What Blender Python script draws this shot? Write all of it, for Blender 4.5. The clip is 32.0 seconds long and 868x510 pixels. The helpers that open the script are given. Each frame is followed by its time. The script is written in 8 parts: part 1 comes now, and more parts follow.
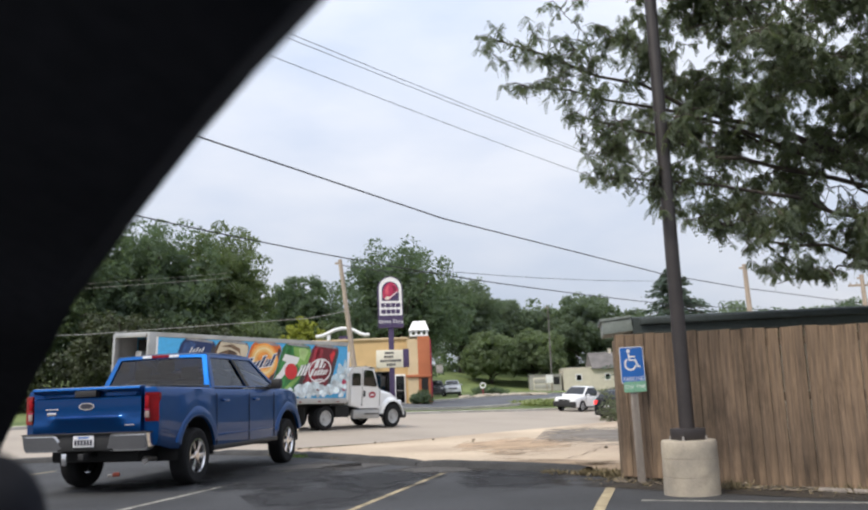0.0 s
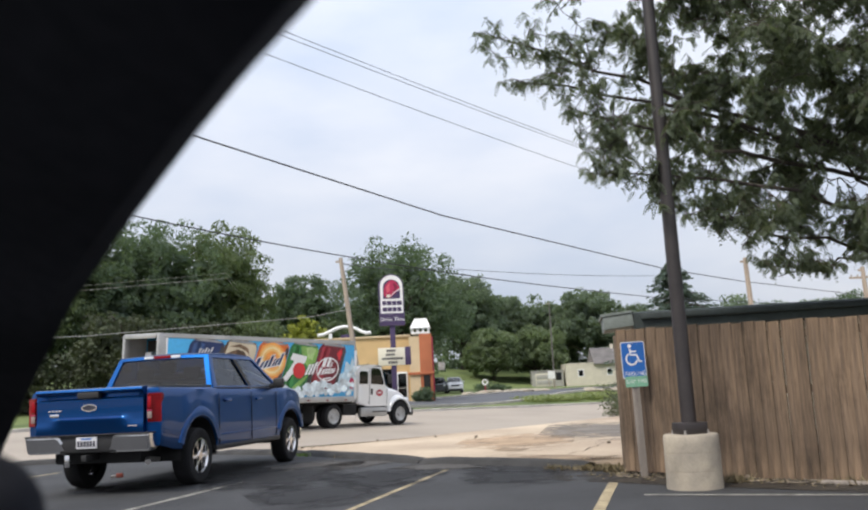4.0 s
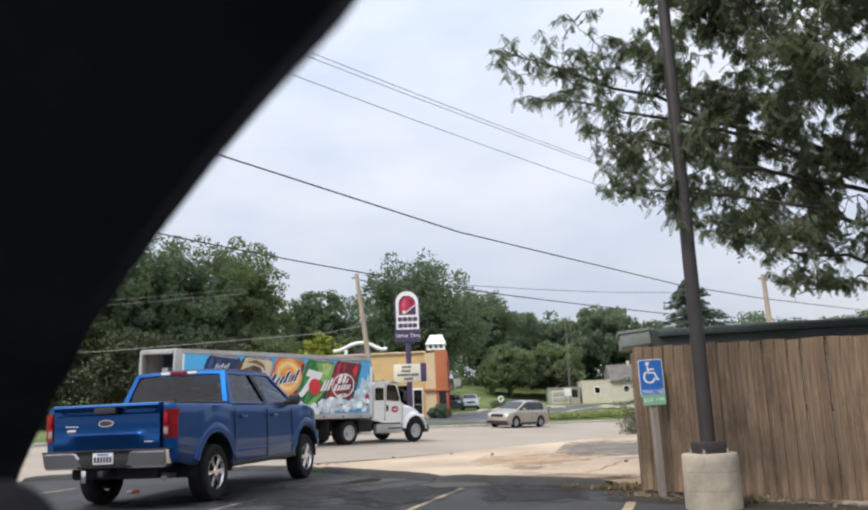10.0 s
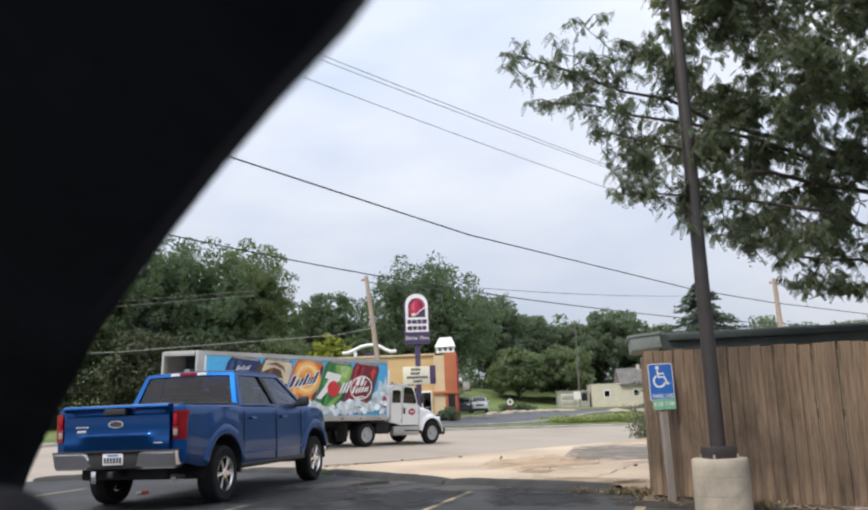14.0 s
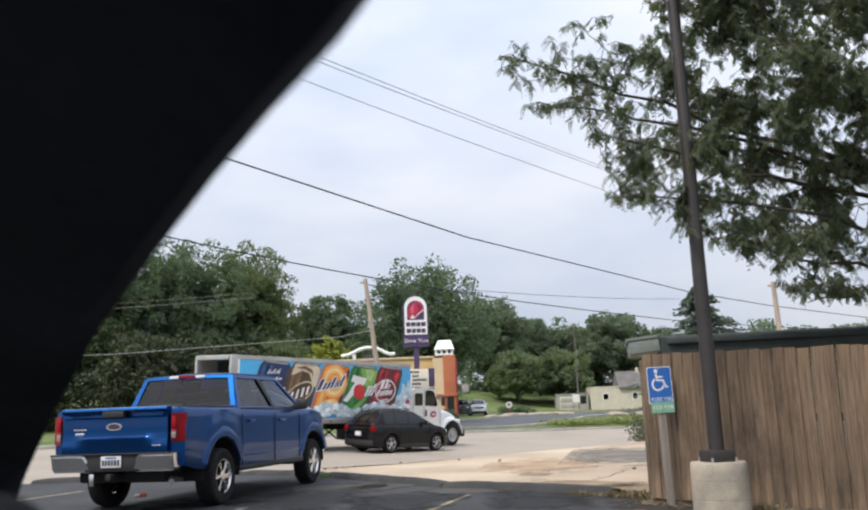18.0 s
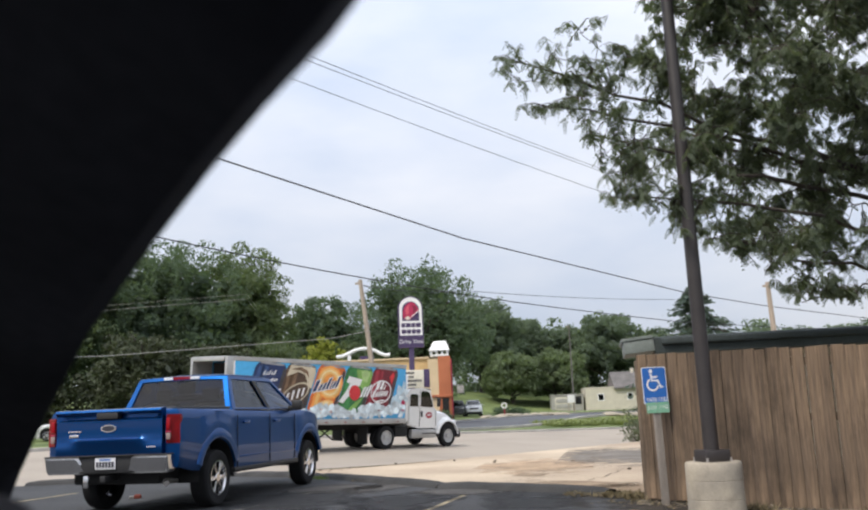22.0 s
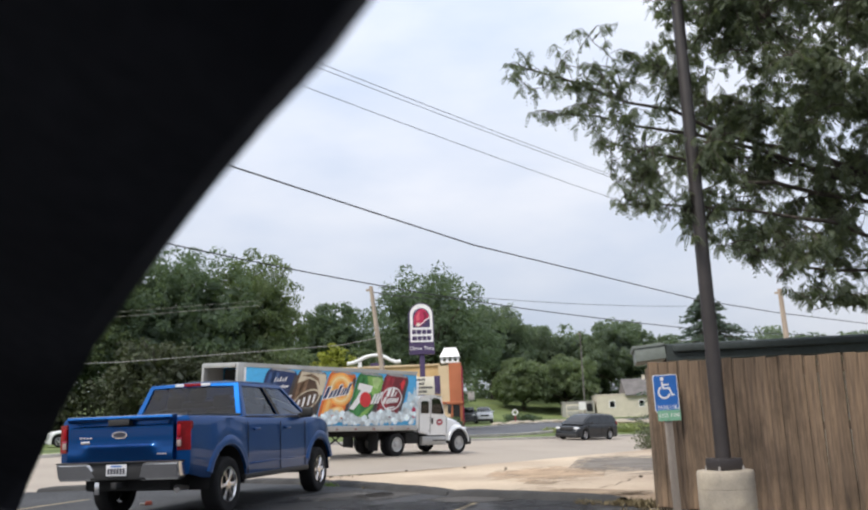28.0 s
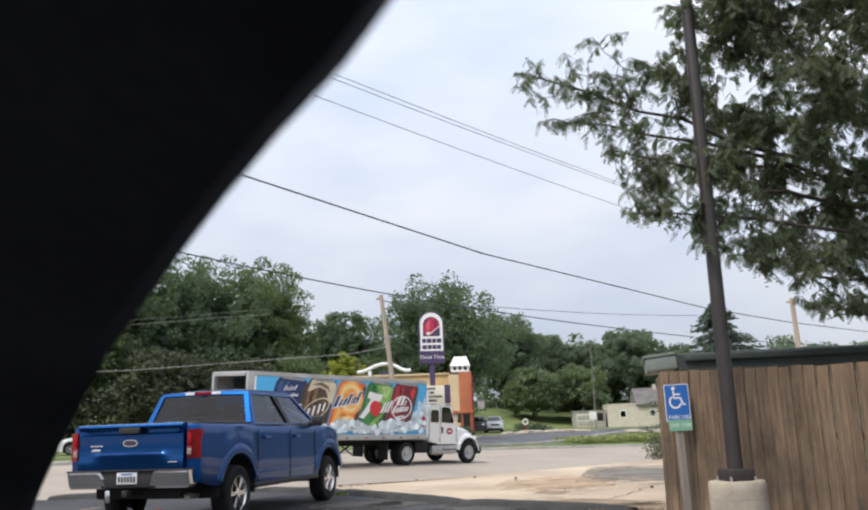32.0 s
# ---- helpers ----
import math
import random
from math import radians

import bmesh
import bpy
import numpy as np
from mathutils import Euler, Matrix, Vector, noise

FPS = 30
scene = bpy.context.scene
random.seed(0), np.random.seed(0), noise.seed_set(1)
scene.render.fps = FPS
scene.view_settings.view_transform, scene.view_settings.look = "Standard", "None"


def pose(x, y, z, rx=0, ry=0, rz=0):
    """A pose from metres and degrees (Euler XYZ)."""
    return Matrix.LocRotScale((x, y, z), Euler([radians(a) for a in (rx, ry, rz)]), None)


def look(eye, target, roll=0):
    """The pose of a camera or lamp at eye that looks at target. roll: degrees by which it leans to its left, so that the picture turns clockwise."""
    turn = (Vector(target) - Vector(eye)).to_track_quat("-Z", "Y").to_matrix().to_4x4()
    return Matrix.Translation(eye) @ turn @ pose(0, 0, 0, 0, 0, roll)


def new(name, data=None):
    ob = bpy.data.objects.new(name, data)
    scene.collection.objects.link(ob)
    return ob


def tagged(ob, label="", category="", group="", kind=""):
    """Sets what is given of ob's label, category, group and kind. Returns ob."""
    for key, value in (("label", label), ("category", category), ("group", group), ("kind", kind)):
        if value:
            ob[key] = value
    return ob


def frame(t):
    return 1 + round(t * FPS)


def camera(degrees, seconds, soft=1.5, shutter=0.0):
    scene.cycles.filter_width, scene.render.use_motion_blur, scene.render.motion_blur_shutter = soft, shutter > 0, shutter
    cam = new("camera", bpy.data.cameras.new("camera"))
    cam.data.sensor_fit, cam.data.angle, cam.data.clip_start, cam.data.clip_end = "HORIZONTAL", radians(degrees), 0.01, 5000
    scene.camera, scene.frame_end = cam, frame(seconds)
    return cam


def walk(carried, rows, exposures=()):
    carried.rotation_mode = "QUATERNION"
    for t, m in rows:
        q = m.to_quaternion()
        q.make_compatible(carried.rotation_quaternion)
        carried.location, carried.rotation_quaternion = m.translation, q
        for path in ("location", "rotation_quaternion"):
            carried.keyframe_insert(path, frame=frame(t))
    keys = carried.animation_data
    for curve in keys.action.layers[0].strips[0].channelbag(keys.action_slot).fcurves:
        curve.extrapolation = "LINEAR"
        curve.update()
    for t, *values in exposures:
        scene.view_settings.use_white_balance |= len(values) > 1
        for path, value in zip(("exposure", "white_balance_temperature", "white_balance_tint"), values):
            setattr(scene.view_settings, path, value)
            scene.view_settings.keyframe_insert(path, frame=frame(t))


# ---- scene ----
from mathutils import geometry

cam = camera(53.09, 32.0, soft=2.2)
cam.data.dof.use_dof = True
cam.data.dof.focus_distance = 24.0
cam.data.dof.aperture_fstop = 4.0
CAM_FIRST = (99.000, 2.127, 0.337)
walk(cam, [
    (0, pose(0.0000, -0.0000, 1.1867, 99.000, 2.127, 0.337)),
    (0.5, pose(0.0037, 0.0001, 1.1877, 99.211, 2.391, 0.360)),
    (1, pose(0.0019, 0.0021, 1.1865, 99.033, 2.484, 0.443)),
    (1.5, pose(0.0058, 0.0028, 1.1866, 98.797, 2.540, 0.488)),
    (2, pose(0.0051, 0.0009, 1.1872, 98.624, 2.564, 0.448)),
    (2.5, pose(0.0043, 0.0005, 1.1870, 98.570, 2.542, 0.367)),
    (3, pose(0.0036, -0.0033, 1.1858, 98.651, 2.646, 0.346)),
    (3.5, pose(0.0055, -0.0055, 1.1851, 98.742, 2.724, 0.404)),
    (5.5, pose(0.0080, -0.0034, 1.1906, 99.180, 3.032, 0.696)),
    (6, pose(0.0059, -0.0026, 1.1912, 99.316, 2.955, 0.777)),
    (6.5, pose(0.0020, -0.0026, 1.1914, 99.375, 2.890, 0.818)),
    (7, pose(0.0026, -0.0033, 1.1910, 99.477, 2.764, 0.907)),
    (7.5, pose(0.0002, -0.0050, 1.1929, 99.540, 2.678, 0.961)),
    (8, pose(0.0012, -0.0043, 1.1943, 99.598, 2.702, 1.031)),
    (8.5, pose(0.0026, -0.0038, 1.1936, 99.690, 2.701, 1.129)),
    (9, pose(0.0054, -0.0042, 1.1942, 99.803, 2.602, 1.235)),
    (9.5, pose(0.0000, 0.0009, 1.1954, 99.873, 2.575, 1.342)),
    (10, pose(-0.0004, 0.0051, 1.1958, 99.937, 2.554, 1.497)),
    (10.5, pose(-0.0035, 0.0079, 1.1968, 100.021, 2.488, 1.617)),
    (11, pose(-0.0001, 0.0062, 1.1951, 100.050, 2.428, 1.642)),
    (11.5, pose(-0.0042, 0.0071, 1.1981, 99.961, 2.401, 1.602)),
    (12, pose(-0.0035, 0.0081, 1.1991, 99.942, 2.385, 1.723)),
    (12.5, pose(-0.0023, 0.0094, 1.2000, 99.961, 2.413, 1.876)),
    (13, pose(0.0002, 0.0067, 1.2043, 99.992, 2.348, 1.991)),
    (13.5, pose(-0.0011, 0.0098, 1.2024, 100.072, 2.251, 2.070)),
    (14, pose(0.0005, 0.0112, 1.2005, 100.127, 2.200, 2.088)),
    (14.5, pose(0.0044, 0.0091, 1.2011, 100.081, 2.058, 2.065)),
    (16.5, pose(0.0035, 0.0053, 1.1997, 100.186, 2.026, 2.007)),
    (17, pose(0.0011, 0.0064, 1.2019, 100.257, 2.093, 2.058)),
    (17.5, pose(0.0019, 0.0077, 1.2035, 100.296, 2.119, 2.061)),
    (18, pose(0.0054, 0.0119, 1.2039, 100.293, 2.116, 2.015)),
    (18.5, pose(0.0079, 0.0107, 1.2048, 100.240, 2.152, 1.973)),
    (19, pose(0.0094, 0.0116, 1.2027, 100.171, 2.202, 1.972)),
    (19.5, pose(0.0032, 0.0129, 1.1968, 100.220, 2.288, 1.996)),
    (20, pose(0.0037, 0.0136, 1.2011, 100.296, 2.279, 1.981)),
    (20.5, pose(0.0050, 0.0141, 1.2018, 100.399, 2.283, 1.924)),
    (21, pose(0.0038, 0.0160, 1.2019, 100.397, 2.277, 1.876)),
    (21.5, pose(0.0048, 0.0168, 1.2018, 100.394, 2.277, 1.817)),
    (22, pose(0.0066, 0.0135, 1.2021, 100.338, 2.263, 1.705)),
    (22.5, pose(0.0085, 0.0123, 1.2027, 100.329, 2.273, 1.655)),
    (23, pose(0.0130, 0.0106, 1.2050, 100.320, 2.248, 1.675)),
    (23.5, pose(0.0091, 0.0099, 1.2041, 100.387, 2.264, 1.767)),
    (24, pose(0.0071, 0.0076, 1.2025, 100.452, 2.113, 1.807)),
    (24.5, pose(0.0076, 0.0064, 1.2013, 100.510, 2.102, 1.813)),
    (25, pose(0.0046, 0.0075, 1.2005, 100.551, 2.010, 1.842)),
    (25.5, pose(0.0003, 0.0121, 1.2027, 100.537, 1.938, 1.894)),
    (27.5, pose(0.0045, 0.0145, 1.2059, 100.737, 2.094, 2.258)),
    (28, pose(0.0125, 0.0161, 1.2100, 100.795, 2.135, 2.402)),
    (28.5, pose(0.0073, 0.0137, 1.2065, 100.907, 2.248, 2.531)),
    (29, pose(0.0035, 0.0120, 1.2079, 100.976, 2.170, 2.591)),
    (29.5, pose(0.0022, 0.0118, 1.2078, 101.034, 2.162, 2.689)),
    (30, pose(-0.0038, 0.0148, 1.2071, 101.143, 2.219, 2.873)),
    (30.5, pose(-0.0042, 0.0167, 1.2088, 101.215, 2.120, 2.975)),
    (31, pose(-0.0022, 0.0198, 1.2056, 101.320, 2.028, 3.013)),
    (31.5, pose(0.0009, 0.0193, 1.2047, 101.370, 1.989, 3.023)),
    (32, pose(0.0112, 0.0159, 1.2101, 101.396, 1.950, 3.047)),
])

# ---- light: a hazy, mostly overcast day, sun high behind and to one side ----
SUN_EL, SUN_AZ = 52.0, 224.0
world = bpy.data.worlds.new("sky")
scene.world = world
world.use_nodes = True
wn, wl = world.node_tree.nodes, world.node_tree.links
wn.clear()
w_out = wn.new("ShaderNodeOutputWorld")
w_bg = wn.new("ShaderNodeBackground")
w_sky = wn.new("ShaderNodeTexSky")
w_sky.sky_type = "NISHITA"
w_sky.sun_disc = False
w_sky.sun_elevation = radians(SUN_EL)
w_sky.sun_rotation = radians(SUN_AZ)
w_sky.dust_density = 4.0
w_gain = wn.new("ShaderNodeMix")
w_gain.data_type, w_gain.blend_type = "RGBA", "MULTIPLY"
w_gain.inputs[0].default_value = 1.0
w_gain.inputs[7].default_value = (0.10, 0.10, 0.10, 1)
wl.new(w_sky.outputs[0], w_gain.inputs[6])
w_co = wn.new("ShaderNodeTexCoord")
w_map = wn.new("ShaderNodeMapping")
w_map.inputs["Scale"].default_value = (1.0, 1.0, 2.6)
wl.new(w_co.outputs["Generated"], w_map.inputs[0])
w_no = wn.new("ShaderNodeTexNoise")
w_no.inputs["Scale"].default_value = 2.6
w_no.inputs["Detail"].default_value = 6.0
w_no.inputs["Roughness"].default_value = 0.5
wl.new(w_map.outputs[0], w_no.inputs["Vector"])
w_ra = wn.new("ShaderNodeValToRGB")
w_ra.color_ramp.elements[0].position = 0.33
w_ra.color_ramp.elements[0].color = (0.53, 0.60, 0.74, 1)
w_ra.color_ramp.elements[1].position = 0.66
w_ra.color_ramp.elements[1].color = (0.755, 0.775, 0.84, 1)
wl.new(w_no.outputs[0], w_ra.inputs[0])
w_mix = wn.new("ShaderNodeMix")
w_mix.data_type = "RGBA"
w_mix.inputs[0].default_value = 0.85
wl.new(w_gain.outputs[2], w_mix.inputs[6])
wl.new(w_ra.outputs[0], w_mix.inputs[7])
wl.new(w_mix.outputs[2], w_bg.inputs[0])
# an overcast sky is brighter towards the zenith
w_sep = wn.new("ShaderNodeSeparateXYZ")
wl.new(w_co.outputs["Generated"], w_sep.inputs[0])
w_rise = wn.new("ShaderNodeMapRange")
w_rise.inputs[3].default_value, w_rise.inputs[4].default_value = 0.76, 1.72
wl.new(w_sep.outputs["Z"], w_rise.inputs[0])
wl.new(w_rise.outputs[0], w_bg.inputs[1])
wl.new(w_bg.outputs[0], w_out.inputs[0])

sun = new("sun", bpy.data.lights.new("sun", "SUN"))
sun.data.energy = 2.1
sun.data.angle = radians(16)
sun.data.color = (1.0, 0.93, 0.82)
az, el = radians(SUN_AZ), radians(SUN_EL)
sun_way = Vector((math.sin(az) * math.cos(el), math.cos(az) * math.cos(el), math.sin(el)))
sun.matrix_world = look(sun_way * 80, (0, 0, 0))
scene.view_settings.exposure = 0.39

# ---- materials ----
def mat(name, color, rough=0.6, metal=0.0, vary=0.25, scale=3.0, fine=40.0, bump=0.0, tint=None, coat=0.0, per_object=0.0, per_island=0.0, trans=0.0, stretch=(1, 1, 1), spec=0.5):
    """A surface with variation at two scales: broad stains and fine grain."""
    m = bpy.data.materials.new(name)
    m.use_nodes = True
    n, l = m.node_tree.nodes, m.node_tree.links
    b = n["Principled BSDF"]
    b.inputs["Roughness"].default_value = rough
    b.inputs["Metallic"].default_value = metal
    b.inputs["Coat Weight"].default_value = coat
    b.inputs["Coat Roughness"].default_value = 0.04
    b.inputs["Transmission Weight"].default_value = trans
    b.inputs["Specular IOR Level"].default_value = spec
    co = n.new("ShaderNodeTexCoord")
    mp = n.new("ShaderNodeMapping")
    mp.inputs["Scale"].default_value = stretch
    l.new(co.outputs["Object"], mp.inputs[0])
    broad = n.new("ShaderNodeTexNoise")
    broad.inputs["Scale"].default_value = scale
    broad.inputs["Detail"].default_value = 5.0
    grain = n.new("ShaderNodeTexNoise")
    grain.inputs["Scale"].default_value = fine
    grain.inputs["Detail"].default_value = 3.0
    l.new(mp.outputs[0], broad.inputs["Vector"])
    l.new(mp.outputs[0], grain.inputs["Vector"])
    ramp = n.new("ShaderNodeValToRGB")
    ramp.color_ramp.elements[0].position, ramp.color_ramp.elements[1].position = 0.3, 0.7
    lo = tint if tint else tuple(c * (1 - vary) for c in color)
    hi = tuple(min(1.0, c * (1 + vary)) for c in color)
    ramp.color_ramp.elements[0].color = (*lo, 1)
    ramp.color_ramp.elements[1].color = (*hi, 1)
    l.new(broad.outputs[0], ramp.inputs[0])
    mul = n.new("ShaderNodeMapRange")
    mul.inputs[1].default_value, mul.inputs[2].default_value = 0.25, 0.75
    mul.inputs[3].default_value, mul.inputs[4].default_value = 1 - vary * 0.7, 1 + vary * 0.5
    l.new(grain.outputs[0], mul.inputs[0])
    value = mul.outputs[0]
    for amount, source in ((per_object, "o"), (per_island, "i")):
        if amount:
            info = n.new("ShaderNodeObjectInfo" if source == "o" else "ShaderNodeNewGeometry")
            rnd = n.new("ShaderNodeMapRange")
            rnd.inputs[3].default_value, rnd.inputs[4].default_value = 1 - amount, 1 + amount
            l.new(info.outputs["Random" if source == "o" else "Random Per Island"], rnd.inputs[0])
            two = n.new("ShaderNodeMath")
            two.operation = "MULTIPLY"
            l.new(value, two.inputs[0])
            l.new(rnd.outputs[0], two.inputs[1])
            value = two.outputs[0]
    sc = n.new("ShaderNodeVectorMath")
    sc.operation = "SCALE"
    l.new(ramp.outputs[0], sc.inputs[0])
    l.new(value, sc.inputs["Scale"])
    l.new(sc.outputs[0], b.inputs["Base Color"])
    if bump:
        bp = n.new("ShaderNodeBump")
        bp.inputs["Strength"].default_value = bump
        bp.inputs["Distance"].default_value = 0.02
        l.new(grain.outputs[0], bp.inputs["Height"])
        l.new(bp.outputs[0], b.inputs["Normal"])
    return m


def leaf_mat(name, color, tint, back=0.25):
    m = mat(name, color, rough=0.55, vary=0.35, scale=0.35, fine=3.0, tint=tint, per_island=0.35, spec=0.25)
    n, l = m.node_tree.nodes, m.node_tree.links
    b, o = n["Principled BSDF"], n["Material Output"]
    tr = n.new("ShaderNodeBsdfTranslucent")
    tr.inputs[0].default_value = (color[0] * 1.6, color[1] * 1.7, color[2] * 0.9, 1)
    mx = n.new("ShaderNodeMixShader")
    mx.inputs[0].default_value = back
    l.new(b.outputs[0], mx.inputs[1])
    l.new(tr.outputs[0], mx.inputs[2])
    l.new(mx.outputs[0], o.inputs[0])
    return m


def stain_mat(name, color, rough=0.92):
    """Dirt that fades out in ragged edges over the sheet it lies on."""
    m = mat(name, color, rough, vary=0.35, scale=0.9, fine=18, bump=0.3, spec=0.2)
    n, l = m.node_tree.nodes, m.node_tree.links
    co = n.new("ShaderNodeTexCoord")
    mid = n.new("ShaderNodeVectorMath")
    mid.operation = "SUBTRACT"
    mid.inputs[1].default_value = (0.5, 0.5, 0.5)
    flat = n.new("ShaderNodeVectorMath")
    flat.operation = "MULTIPLY"
    flat.inputs[1].default_value = (1, 1, 0)
    ln = n.new("ShaderNodeVectorMath")
    ln.operation = "LENGTH"
    no = n.new("ShaderNodeTexNoise")
    no.inputs["Scale"].default_value = 1.6
    no.inputs["Detail"].default_value = 7.0
    no.inputs["Roughness"].default_value = 0.65
    l.new(co.outputs["Generated"], mid.inputs[0])
    l.new(mid.outputs[0], flat.inputs[0])
    l.new(flat.outputs[0], ln.inputs[0])
    l.new(co.outputs["Object"], no.inputs["Vector"])
    sub = n.new("ShaderNodeMath")
    sub.operation = "SUBTRACT"
    l.new(no.outputs[0], sub.inputs[0])
    l.new(ln.outputs["Value"], sub.inputs[1])
    rp = n.new("ShaderNodeMapRange")
    rp.inputs[1].default_value, rp.inputs[2].default_value = 0.05, 0.30
    rp.inputs[3].default_value, rp.inputs[4].default_value = 0.0, 0.85
    l.new(sub.outputs[0], rp.inputs[0])
    l.new(rp.outputs[0], n["Principled BSDF"].inputs["Alpha"])
    return m


def paint(name, color, flake=0.0):
    dark = max(color) < 0.06
    return mat(name, color, rough=0.16 if dark else 0.32, metal=flake, vary=0.06, scale=1.2, fine=120, coat=0.0 if dark else 1.0, spec=0.3 if dark else 0.5)


def glow(name, color, strength):
    m = mat(name, color, rough=0.3, vary=0.05)
    b = m.node_tree.nodes["Principled BSDF"]
    b.inputs["Emission Color"].default_value = (*color, 1)
    b.inputs["Emission Strength"].default_value = strength
    return m


def glass_mat(name, color):
    m = mat(name, color, rough=0.02, vary=0.02, trans=1.0)
    m.node_tree.nodes["Principled BSDF"].inputs["IOR"].default_value = 1.45
    return m


